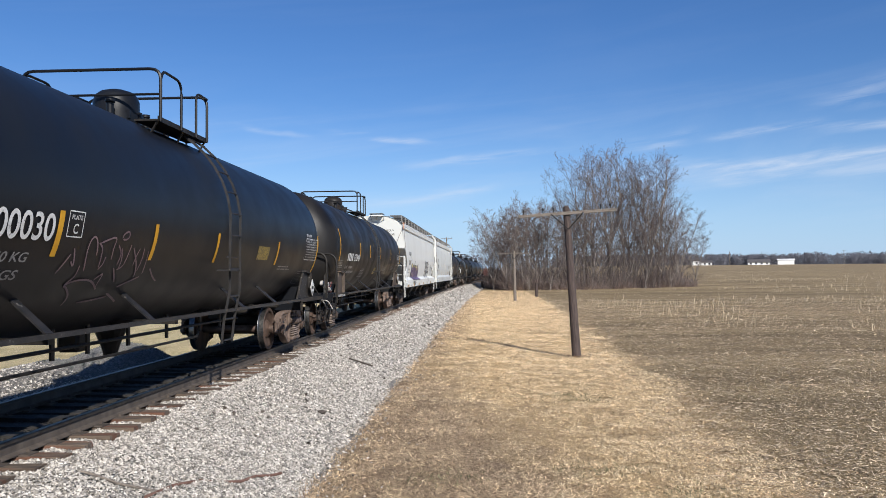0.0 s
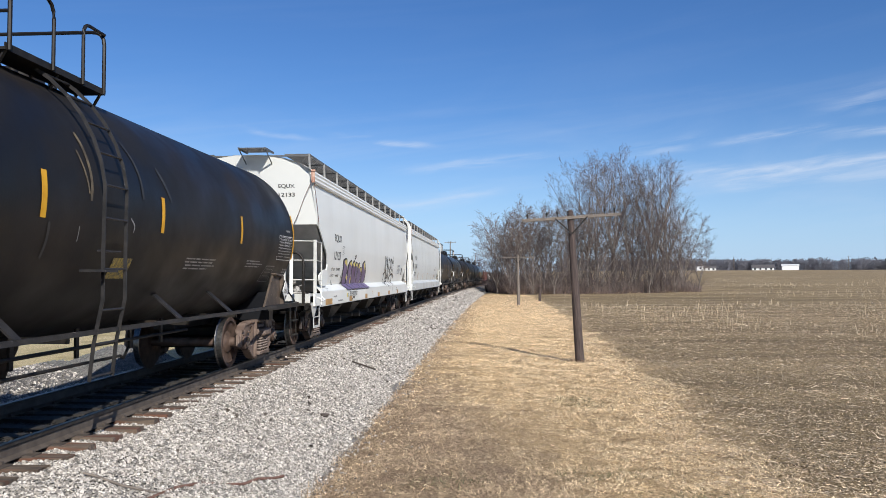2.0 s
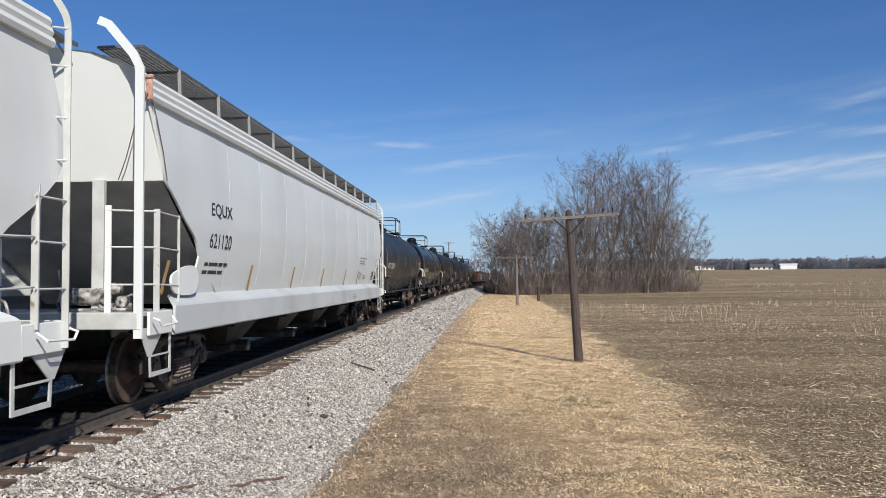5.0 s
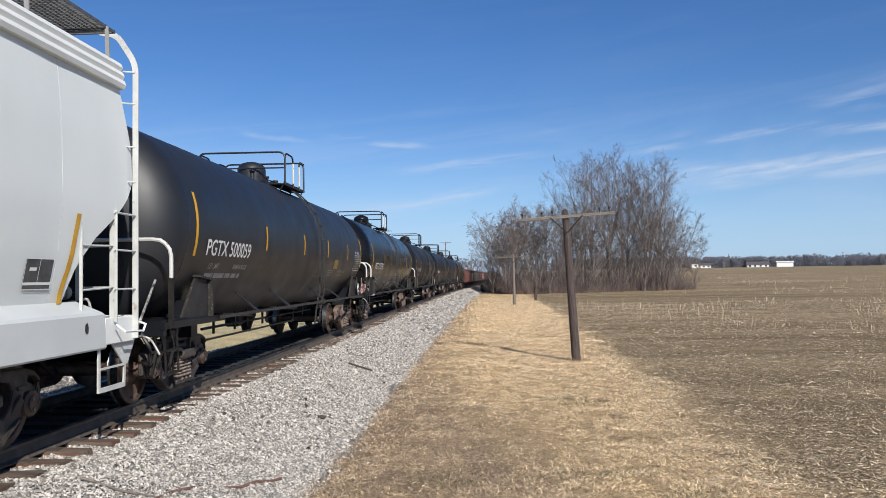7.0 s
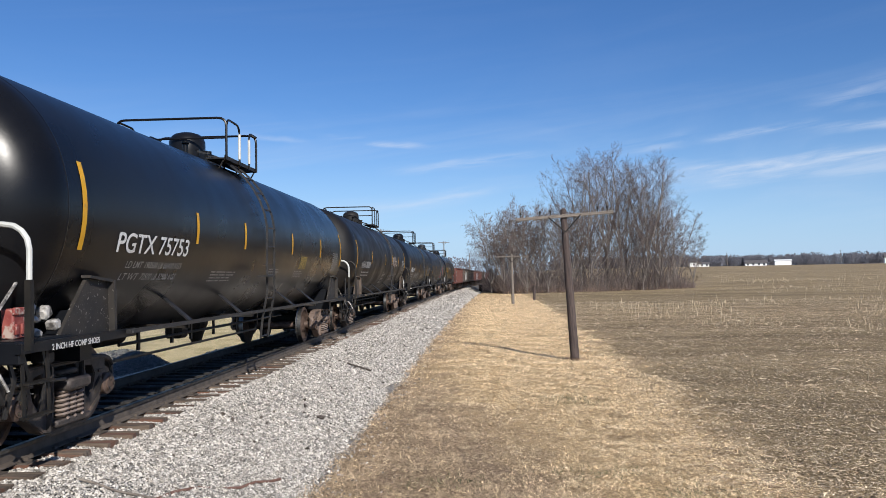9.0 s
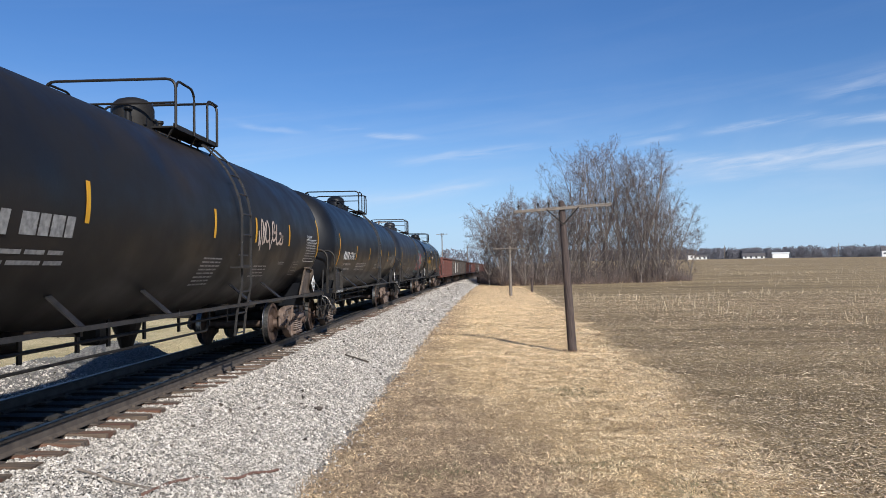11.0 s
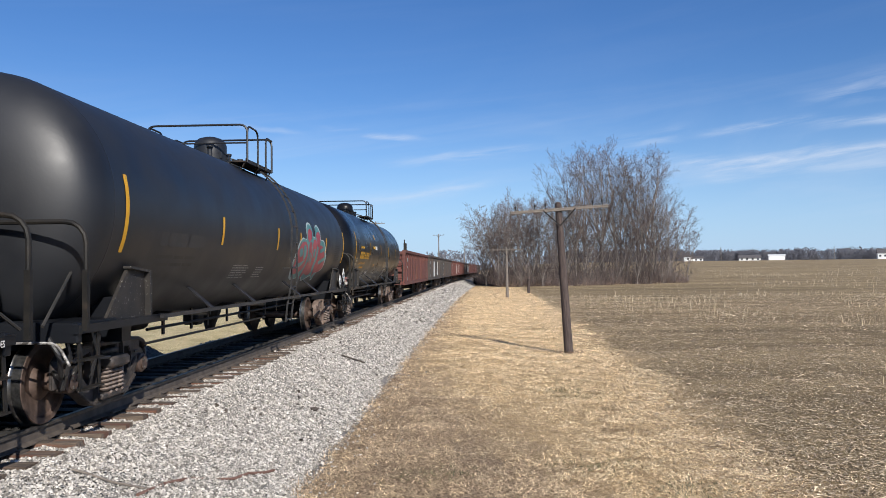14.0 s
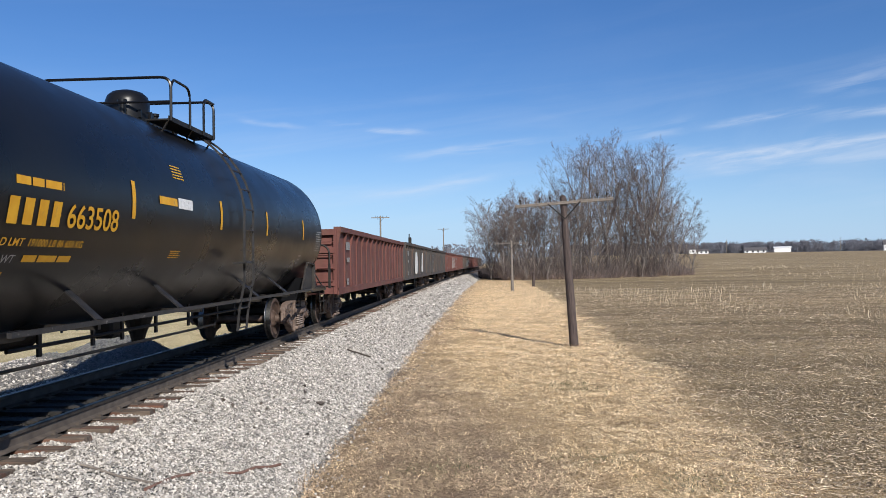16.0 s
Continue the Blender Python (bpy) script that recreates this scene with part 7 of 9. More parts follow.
    fill(bm, s, [(-2.83, 1.84), (-2.81, 2.01), (-2.63, 2.08), (-2.45, 2.08), (-2.3, 1.87), (-2.15, 1.71), (-2.18, 1.52), (-2.51, 1.45), (-2.85, 1.45), (-3.0, 1.45), (-3.28, 1.45), (-3.32, 1.45), (-2.82, 1.45), (-2.77, 1.65)], 0.006, 1)
    fill(bm, s, [(-2.66, 2.02), (-2.58, 2.08), (-2.45, 2.08), (-2.27, 1.87), (-2.36, 1.85), (-2.53, 1.93)], 0.009, 2)
    # over the ledge and onto the sill
    fill(bm, s, [(-5.95, 1.30), (-2.01, 1.30), (-2.09, 1.44), (-6.03, 1.44)], 0.020, 0, False)
    fill(bm, s, [(-5.92, 1.288), (-5.85, 1.27), (-5.57, 1.262), (-5.30, 1.27), (-5.24, 1.288)], 0.008, 0, False)
    fill(bm, s, [(-5.85, 1.30), (-5.30, 1.30), (-5.38, 1.44), (-5.93, 1.44)], 0.026, 1, False)
    fill(bm, s, [(-5.85, 1.288), (-5.57, 1.274), (-5.30, 1.288)], 0.016, 1, False)
    fill(bm, s, [(-5.21, 1.288), (-5.14, 1.27), (-4.88, 1.262), (-4.61, 1.27), (-4.55, 1.288)], 0.009, 0, False)
    fill(bm, s, [(-5.14, 1.30), (-4.61, 1.30), (-4.69, 1.44), (-5.22, 1.44)], 0.026, 1, False)
    fill(bm, s, [(-5.14, 1.288), (-4.88, 1.274), (-4.61, 1.288)], 0.017, 1, False)
    fill(bm, s, [(-4.58, 1.288), (-4.51, 1.27), (-4.28, 1.262), (-4.04, 1.27), (-3.98, 1.288)], 0.010, 0, False)
    fill(bm, s, [(-4.51, 1.30), (-4.04, 1.30), (-4.12, 1.44), (-4.59, 1.44)], 0.026, 1, False)
    fill(bm, s, [(-4.51, 1.288), (-4.28, 1.274), (-4.04, 1.288)], 0.018, 1, False)
    fill(bm, s, [(-4.06, 1.288), (-3.99, 1.27), (-3.82, 1.262), (-3.65, 1.27), (-3.59, 1.288)], 0.011, 0, False)
    fill(bm, s, [(-3.99, 1.30), (-3.65, 1.30), (-3.73, 1.44), (-4.07, 1.44)], 0.026, 1, False)
    fill(bm, s, [(-3.99, 1.288), (-3.82, 1.274), (-3.65, 1.288)], 0.019, 1, False)
    fill(bm, s, [(-3.60, 1.288), (-3.53, 1.27), (-3.19, 1.262), (-2.86, 1.27), (-2.80, 1.288)], 0.012, 0, False)
    fill(bm, s, [(-3.53, 1.30), (-2.86, 1.30), (-2.94, 1.44), (-3.61, 1.44)], 0.026, 1, False)
    fill(bm, s, [(-3.53, 1.288), (-3.19, 1.274), (-2.86, 1.288)], 0.020, 1, False)
    fill(bm, s, [(-2.82, 1.288), (-2.75, 1.27), (-2.41, 1.262), (-2.07, 1.27), (-2.01, 1.288)], 0.013, 0, False)
    fill(bm, s, [(-2.75, 1.30), (-2.07, 1.30), (-2.15, 1.44), (-2.83, 1.44)], 0.026, 1, False)
    fill(bm, s, [(-2.75, 1.288), (-2.41, 1.274), (-2.07, 1.288)], 0.021, 1, False)
    part("graffiti", bm, [M["ink"], M["purple"], M["lemon"], M["lavender"]], car, "fat purple letters with yellow tops and black outlines")
    bm = bmesh.new()
    fill(bm, s, [(-4.34, 2.16), (-4.32, 2.25), (-4.21, 2.3), (-4.1, 2.27), (-4.12, 2.21), (-4.22, 2.15)], 0.004)
    part("graffiti", bm, M["ink"], car, "black sprayed dot")
    bm = bmesh.new()
    fill(bm, s, [(-4.29, 2.2), (-4.25, 2.26), (-4.18, 2.27), (-4.18, 2.22)], 0.007)
    part("graffiti", bm, M["paintwhite"], car)
    bm = bmesh.new()
    stroke(bm, s, [(-6.12, 1.75), (-6.04, 1.57)], 0.05, 0.004)
    part("graffiti", bm, M["ink"], car)
    bm = bmesh.new()
    stroke(bm, s, [(-6.14, 1.68), (-6.1, 1.61)], 0.05, 0.004)
    part("graffiti", bm, M["ink"], car)
    bm = bmesh.new()
    stroke(bm, s, [(-1.95, 1.56), (-2.03, 1.44)], 0.05, 0.004)
    part("graffiti", bm, M["ink"], car)
    bm = bmesh.new()
    stroke(bm, s, smooth_line([(-5.05, 0.99), (-4.94, 1.05), (-4.79, 1.07), (-4.65, 1.02)]), 0.06, 0.004)
    part("graffiti", bm, M["ink"], car)
    write(s, car, "DEATH AND TAXES", -5.47, -4.25, 1.095, 1.230, M["ink"], 0.2, 0.004)
    bm = bmesh.new()
    fill(bm, s, [(-5.88, 1.18), (-5.77, 1.18), (-5.76, 1.08), (-5.88, 1.09)], 0.004)
    part("decal", bm, M["lemon"], car, "small round yellow decal")
    bm = bmesh.new()
    stroke(bm, s, smooth_line([(-5.75, 1.14), (-5.7, 1.18), (-5.64, 1.13), (-5.69, 1.09), (-5.75, 1.14)]), 0.018, 0.004)
    part("decal", bm, M["teal"], car, "small round decal")
    bm = bmesh.new()
    stroke(bm, s, smooth_line([(2.18, 2.43), (2.26, 2.3), (2.28, 1.95), (2.3, 1.67), (2.08, 1.39)], 5), 0.075, 0.004)
    stroke(bm, s, smooth_line([(2.18, 2.43), (2.34, 2.17), (2.61, 1.82), (2.82, 1.54)], 5), 0.075, 0.004)
    stroke(bm, s, smooth_line([(2.01, 1.74), (2.23, 1.76), (2.62, 1.87)], 5), 0.075, 0.004)
    stroke(bm, s, smooth_line([(2.94, 1.99), (2.82, 2.23), (2.64, 2.4), (2.55, 2.32), (2.61, 2.04), (2.84, 1.67), (3.02, 1.57), (3.13, 1.67), (3.04, 1.98), (2.93, 2.39)], 5), 0.075, 0.004)
    stroke(bm, s, smooth_line([(2.93, 2.39), (3.14, 1.83), (3.31, 1.59), (3.41, 1.71), (3.37, 1.99), (3.29, 2.41)], 5), 0.075, 0.004)
    stroke(bm, s, smooth_line([(3.62, 2.3), (3.44, 2.32), (3.33, 2.18), (3.44, 2.03), (3.7, 1.9), (3.87, 1.76), (3.82, 1.59), (3.65, 1.59), (3.47, 1.75)], 5), 0.075, 0.004)
    stroke(bm, s, smooth_line([(4.04, 2.3), (3.85, 2.31), (3.75, 2.16), (3.94, 2.0), (4.2, 1.93), (4.15, 1.76), (3.96, 1.59), (3.73, 1.39)], 5), 0.075, 0.004)
    stroke(bm, s, smooth_line([(4.06, 2.41), (4.1, 2.09), (4.36, 1.85)], 5), 0.075, 0.004)
    stroke(bm, s, smooth_line([(4.25, 2.31), (4.44, 2.19), (4.66, 2.25), (4.69, 2.47)], 5), 0.075, 0.004)
    stroke(bm, s, smooth_line([(4.68, 2.34), (4.67, 1.76), (4.63, 1.5), (4.32, 1.4)], 5), 0.075, 0.004)
    stroke(bm, s, smooth_line([(4.15, 1.67), (4.36, 1.73), (4.68, 1.75), (4.99, 1.68), (5.15, 1.59)], 5), 0.075, 0.004)
    stroke(bm, s, smooth_line([(2.24, 1.39), (2.46, 1.38), (2.84, 1.45), (3.12, 1.47), (3.2, 1.4)], 5), 0.055, 0.004)
    stroke(bm, s, smooth_line([(2.34, 1.37), (2.2, 1.31)], 5), 0.055, 0.004)
    stroke(bm, s, smooth_line([(2.7, 1.35), (2.87, 1.33), (2.78, 1.24)], 5), 0.055, 0.004)
    stroke(bm, s, smooth_line([(3.15, 1.34), (3.18, 1.29), (3.22, 1.17)], 5), 0.055, 0.004)
    stroke(bm, s, smooth_line([(3.66, 1.37), (3.7, 1.32)], 5), 0.055, 0.004)
    stroke(bm, s, smooth_line([(4.57, 1.46), (4.18, 1.34), (4.06, 1.09)], 5), 0.055, 0.004)
    stroke(bm, s, smooth_line([(4.57, 1.39), (4.33, 1.31)], 5), 0.055, 0.004)
    stroke(bm, s, smooth_line([(4.49, 1.29), (4.49, 1.2)], 5), 0.055, 0.004)
    part("graffiti", bm, M["ink"], car, "tall black sprayed tag")


def bubble_graffiti(car):
    s = tank_at
    bm = bmesh.new()
    outer = [(1.51, 1.72), (1.45, 1.94), (1.64, 2.25), (2.0, 2.4), (2.36, 2.39), (2.38, 2.67), (2.66, 2.79), (2.96, 2.71), (3.08, 2.49), (3.29, 2.49), (3.38, 2.71), (3.66, 2.78), (3.95, 2.62), (3.99, 2.43), (4.4, 2.4), (4.78, 2.12), (4.99, 1.84), (4.91, 1.65), (4.49, 1.57), (4.52, 1.38), (4.05, 1.5), (3.66, 1.43), (3.37, 1.39), (2.91, 1.52), (3.0, 1.38), (2.7, 1.46), (2.27, 1.43), (1.9, 1.48), (1.64, 1.6)]
    c = Vector((sum(p[0] for p in outer) / len(outer), sum(p[1] for p in outer) / len(outer)))
    fill(bm, s, outer, 0.006, 0)
    fill(bm, s, [tuple(c + (Vector(p) - c) * 0.945) for p in outer], 0.009, 1)
    fill(bm, s, [(1.69, 1.66), (1.55, 1.99), (1.76, 2.19), (2.01, 2.3), (2.39, 2.29), (2.62, 2.12), (2.71, 1.9), (2.64, 1.68), (2.26, 1.58), (1.88, 1.58)], 0.012, 2)
    fill(bm, s, [(2.49, 2.55), (2.72, 2.64), (2.95, 2.58), (2.91, 2.42), (2.66, 2.32), (2.49, 2.41)], 0.012, 2)
    fill(bm, s, [(2.68, 2.25), (2.9, 2.32), (3.08, 2.1), (3.15, 1.84), (3.73, 1.59), (3.51, 1.52), (3.1, 1.57), (3.03, 1.46), (2.85, 1.5), (2.82, 1.68), (2.88, 1.9)], 0.012, 2)
    fill(bm, s, [(3.1, 2.32), (3.36, 2.4), (3.53, 2.24), (3.58, 1.92), (3.62, 1.7), (3.81, 1.6), (3.56, 1.65), (3.23, 1.87)], 0.012, 2)
    fill(bm, s, [(3.43, 2.54), (3.74, 2.61), (3.91, 2.47), (3.86, 2.24), (3.59, 2.26), (3.46, 2.41)], 0.012, 2)
    fill(bm, s, [(3.76, 2.17), (4.02, 2.28), (4.42, 2.18), (4.75, 1.95), (4.9, 1.72), (4.58, 1.61), (4.24, 1.58), (4.19, 1.49), (3.83, 1.73), (3.83, 1.93)], 0.012, 2)
    fill(bm, s, [(1.79, 2.11), (1.96, 2.16), (2.13, 2.09), (2.12, 1.98), (1.91, 1.96)], 0.015, 1)
    fill(bm, s, [(2.15, 2.22), (2.34, 2.22), (2.49, 2.02), (2.38, 1.89), (2.2, 2.05)], 0.015, 1)
    fill(bm, s, [(1.79, 1.79), (2.21, 1.84), (2.51, 1.89), (2.29, 1.75), (1.93, 1.71)], 0.015, 1)
    fill(bm, s, [(3.22, 2.12), (3.39, 2.17), (3.45, 1.98), (3.33, 1.95)], 0.015, 1)
    fill(bm, s, [(3.96, 2.16), (4.37, 2.23), (4.46, 2.15), (4.04, 2.09)], 0.015, 1)
    fill(bm, s, [(4.11, 1.88), (4.66, 1.99), (4.75, 1.92), (4.24, 1.8)], 0.015, 1)
    fill(bm, s, [(2.83, 2.04), (2.94, 2.06), (3.05, 1.86), (2.95, 1.86)], 0.015, 1)
    part("graffiti", bm, [M["halo"], M["teal"], M["red"]], car, "red and teal bubble letters with a pale halo")


TRAIN = []


def build_train():
    T = TRAIN.append
    a = tank_car(11.10, paint="black", ladder_y=0.87, deck=0.0, top=2.26, stripes=(-6.85, -3.87, -1.72, 0.5, 3.9, 7.3), label="black tank car with pink graffiti and yellow reflective stripes")
    b = tank_car(28.33, half=7.3, paint="dusty", ladder_y=-0.41, deck=-0.8, top=2.62, stripes=(-7.0, -3.65, -1.53, 1.05, 4.1, 7.40), label="dusty black tank car with white stencilled lettering and yellow stripes")
    h1 = hopper_car(47.20, "white covered hopper car with purple and yellow graffiti")
    h2 = hopper_car(68.70, "plain white covered hopper car with orange reflective stripes", True, 0.009, 13, -8.63, 1.51)
    e = tank_car(87.55, paint="slate", white_trim=True, ladder_y=0.86, deck=0.3, top=2.61, stripes=(-6.9, -3.42, -0.43, 2.15, 4.95, 7.3), label="black tank car with white end railings behind the hoppers")
    f = tank_car(104.50, paint="gloss", white_trim=True, ladder_y=-0.45, deck=-0.55, top=2.6, stripes=(-6.9, -3.77, -1.57, 1.65, 4.45, 7.1), label="glossy black tank car with white lettering and white end railings")
    g = tank_car(121.65, paint="dusty", ladder_y=1.04, deck=0.1, top=2.59, stripes=(-7.1, -3.95, -0.13, 2.01, 4.39, 7.2), label="dusty black tank car with pale scrawled graffiti")
    i = tank_car(138.58, paint="black", ladder_y=0.8, deck=0.25, top=2.4, stripes=(-6.75, -3.76, -0.86, 2.15, 4.48, 7.1), label="black tank car with white lettering and yellow stripes")
    j = tank_car(155.55, paint="slate", ladder_y=0.70, deck=-0.1, top=2.5, stripes=(-6.9, -3.51, -0.14, 1.8, 4.7, 7.3), label="black tank car with red and teal graffiti")
    k = tank_car(171.93, half=7.05, trucks=6.2, ends=8.2, paint="gloss", ladder_y=0.75, deck=-0.45, deck_z=4.43, top=2.65, stripes=(-6.62, -3.27, -0.26, 2.27, 5.16), label="glossy black tank car with yellow lettering")
    for car in (a, b, h1, h2, e, f, g, i, j, k):
        T(car)
    letter_train(a, b, h1, h2, e, f, g, i, j, k)
    scuffs(b, e)
    paints = [("rust", 0), ("greygon", 0.05), ("greygon", 0.05), ("rust", 0), ("rust", 0), ("greygon", 0), ("rust", 0), ("rust", 0), ("greygon", 0)]
    for i, (p, h) in enumerate(paints):
        y = 180.4 + 8.9 + 17.8 * i
        car = gondola_car(y, p, "rusty red open gondola car on the track" if p == "rust" else "weathered grey open gondola car on the track", h)
        T(car)
        flat = lambda q, z, lift: Vector((1.556 + lift, q, z))
        bars(flat, car, -7.2, -6.5, 2.05, 2.3, 1, M["faint"], 90 + i, 0.1)
        bars(flat, car, -7.1, -6.6, 1.7, 1.85, 1, M["faint"], 120 + i, 0.1)
        bars(flat, car, -7.1, -6.7, 1.05, 1.25, 2, M["faint"], 150 + i, 0.1)
        if i in (1, 3, 5):
            bm = bmesh.new()
            c = -3.2 if i == 1 else 2.5
            fill(bm, flat, [(c, 1.15), (c + 1.3, 1.1), (c + 1.6, 1.5), (c + 1.5, 2.1), (c + 1.1, 2.35), (c + 0.6, 2.1), (c + 0.3, 2.3), (c + 0.1, 1.8)], 0.004)
            fill(bm, flat, [(c + 4.2, 1.2), (c + 5.2, 1.2), (c + 5.1, 1.7), (c + 5.3, 2.3), (c + 4.6, 2.25), (c + 4.3, 1.8)], 0.004)
            part("graffiti", bm, M["paintwhite"], car, "white sprayed shapes")


build_track()
build_ballast_stones()
build_debris()
build_train()


# ---- poles and surroundings ----
def telegraph_pole(x, y, height, lean=0.0, arm=3.05, mat="polewood", tilt=0.0, pins=True, label="", arm_z=0.05, braces=True, r=0.13):
    z = ground_z(x, y)
    m = pose(x, y, z - 0.1) @ Matrix.Rotation(radians(lean), 4, "Y")
    pole = empty("telegraph_pole", m)
    tagged(pole, label or "old dark wooden telegraph pole with one crossarm in dry grass", "pole", "line poles")
    bm = bmesh.new()
    rnd = random.Random(int(x * 7 + y))
    prof = [(0.0, r * 1.08), (0.6, r * 1.04), (1.6, r), (height * 0.6, r * 0.9), (height, r * 0.78), (height + 0.16, r * 0.70), (height + 0.2, r * 0.3)]
    lathe(bm, prof, "z", 14)
    for v in bm.verts:
        k = 1 + 0.05 * noise.noise(v.co * 2.5)
        v.co.x *= k
        v.co.y *= k
    part("shaft", bm, M[mat], pole, "", True)
    if arm:
        bm = bmesh.new()
        rot = Matrix.Rotation(radians(tilt), 4, "Y")
        box(bm, 0, -r * 0.95, height - arm_z, arm, 0.085, 0.095, rot, 0, 0.008)
        a = part("crossarm", bm, M["greywood"], pole, "grey weathered crossarm")
        if pins:
            for k in (-1.35, -1.05, -0.75, -0.42, 0.42, 0.75, 1.05, 1.35):
                if rnd.random() < 0.55:
                    p = rot @ Vector((k * arm / 3.05, 0, 0))
                    bm = bmesh.new()
                    lathe(bm, [(0.04, 0.014), (0.13, 0.014), (0.14, 0.035), (0.2, 0.03), (0.22, 0.01)], "z", 8, (p.x, -r * 0.95, height - arm_z + p.z))
                    part("insulator_pin", bm, M["iron"], pole, "", True)
        if braces:
            for s in (-1, 1):
                bm = bmesh.new()
                e = rot @ Vector((s * 0.5, 0, 0))
                beam(bm, [(e.x, -r * 1.35, height - arm_z + e.z), (0, -r * 1.2, height - 0.55)], 0.012, 0.035)
                part("brace", bm, M["iron"], pole)
    return pole


def build_poles():
    telegraph_pole(2.72, 24.4, 4.62, -3.2, 3.02, "polewood", -3.6 + 3.2, label="leaning dark wooden telegraph pole with tilted grey crossarm")
    telegraph_pole(2.45, 71.3, 4.50, -0.6, 3.1, "greywood", 0.4, label="grey weathered telegraph pole with a crossarm beside the grove")
    telegraph_pole(5.15, 84.0, 1.15, 1.0, 0, "polewood", label="short dark stub of a cut pole", r=0.14)
    telegraph_pole(-13.4, 100.0, 8.6, 0.0, 2.4, "greywood", 0, True, "tall grey utility pole with a double-braced crossarm beyond the track")
    telegraph_pole(-8.7, 165.0, 9.8, 0.0, 2.4, "greywood", 0, True, "tall grey utility pole with a crossarm beyond the track")
    telegraph_pole(-4.4, 220.0, 8.9, 0.0, 0, "greywood", label="thin bare pole far along the track", r=0.12)


def grow(rnd, height, spread, forks, split, out_v, out_f, trunk_r):
    """A bare tree: a trunk that divides into steep leaders, ascending branches, straight fine twigs. Fills the lists of trunk and crown."""
    def limb(p, d, length, r0, r1, sides, target, bend, segs, lift=0.0):
        vs, fs = out_v[target], out_f[target]
        pts, ways = [p], [d]
        for _ in range(segs):
            d = (d + Vector((rnd.uniform(-1, 1), rnd.uniform(-1, 1), rnd.uniform(-0.6, 0.6))) * bend + Vector((0, 0, lift))).normalized()
            pts.append(pts[-1] + d * (length / segs))
            ways.append(d)
        u = d.orthogonal().normalized()
        w = d.cross(u)
        prev = None
        for i, q in enumerate(pts):
            r = r0 + (r1 - r0) * i / segs
            base = len(vs)
            for k in range(sides):
                a = 2 * math.pi * k / sides
                vs.append(tuple(q + u * (r * math.cos(a)) + w * (r * math.sin(a))))
            if prev is not None:
                for k in range(sides):
                    fs.append((prev + k, prev + (k + 1) % sides, base + (k + 1) % sides, base + k))
            prev = base
        return pts, ways

    def along(pts, t):
        f = t * (len(pts) - 1)
        k = min(len(pts) - 2, int(f))
        return pts[k].lerp(pts[k + 1], f - k), k

    def twig(p, d, length, r):
        vs, fs = out_v[1], out_f[1]
        u = d.orthogonal().normalized() * r
        w = d.cross(u)
        base = len(vs)
        vs.extend((tuple(p + u), tuple(p - u * 0.5 + w), tuple(p - u * 0.5 - w), tuple(p + d * length)))
        for k in range(3):
            fs.append((base + k, base + (k + 1) % 3, base + 3))

    def turn(d, amount, lift=0.0):
        side = Vector((rnd.uniform(-1, 1), rnd.uniform(-1, 1), rnd.uniform(-1, 1)))
        side = (side - d * side.dot(d)).normalized()
        d = d * math.cos(amount) + side * math.sin(amount)
        d.z += lift
        return d.normalized()

    def branch(p, d, length, r):
        pts, ways = limb(p, d, length, r, 0.009, 4, 1, 0.16, 3, 0.03)
        for j in range(8):
            g = 0.18 + 0.82 * (j + rnd.random()) / 8
            p2, k = along(pts, g)
            l2 = length * rnd.uniform(0.30, 0.55) * (1.15 - 0.5 * g)
            pts2, ways2 = limb(p2, turn(ways[k], rnd.uniform(0.45, 0.95), 0.03), l2, 0.011, 0.005, 3, 1, 0.13, 2, 0.02)
            for _ in range(5):
                p3, k3 = along(pts2, rnd.uniform(0.2, 1.0))
                d3, l3 = turn(ways2[k3], rnd.uniform(0.35, 0.85), 0.03), l2 * rnd.uniform(0.3, 0.62)
                twig(p3, d3, l3, 0.0085)
                twig(p3 + d3 * l3 * 0.5, turn(d3, rnd.uniform(0.35, 0.7)), l3 * 0.6, 0.008)

    hs = height * split
    trunk, ways = limb(Vector((0, 0, -0.3)), Vector((0, 0, 1)), hs + 0.3, trunk_r, trunk_r * 0.72, 7, 0, 0.05, 4)
    for i in range(4):
        p, k = along(trunk, rnd.uniform(0.45, 1.0))
        branch(p, turn(Vector((0, 0, 1)), rnd.uniform(0.7, 1.15)), height * rnd.uniform(0.14, 0.24), trunk_r * 0.22)
    for i in range(forks):
        a = (i + rnd.uniform(-0.3, 0.3)) * 2 * math.pi / forks
        tilt = (0.04 if i == 0 else rnd.uniform(0.20, 0.55)) * spread
        d = Vector((math.cos(a) * math.sin(tilt), math.sin(a) * math.sin(tilt), math.cos(tilt)))
        ln = (height - hs) * (0.95 if i == 0 else rnd.uniform(0.82, 0.98))
        r0 = trunk_r * rnd.uniform(0.42, 0.6)
        pts, ways = limb(trunk[-1], d, ln, r0, 0.02, 5, 0, 0.10, 7, 0.035)
        for j in range(11):
            t = 0.12 + 0.87 * ((j + rnd.random()) / 11) ** 0.75
            p, k = along(pts, t)
            branch(p, turn(ways[k], rnd.uniform(0.45, 0.95) * min(1.2, spread), 0.06), height * rnd.uniform(0.16, 0.26) * (1.15 - 0.55 * t), max(0.018, r0 * 0.36 * (1 - 0.7 * t)))


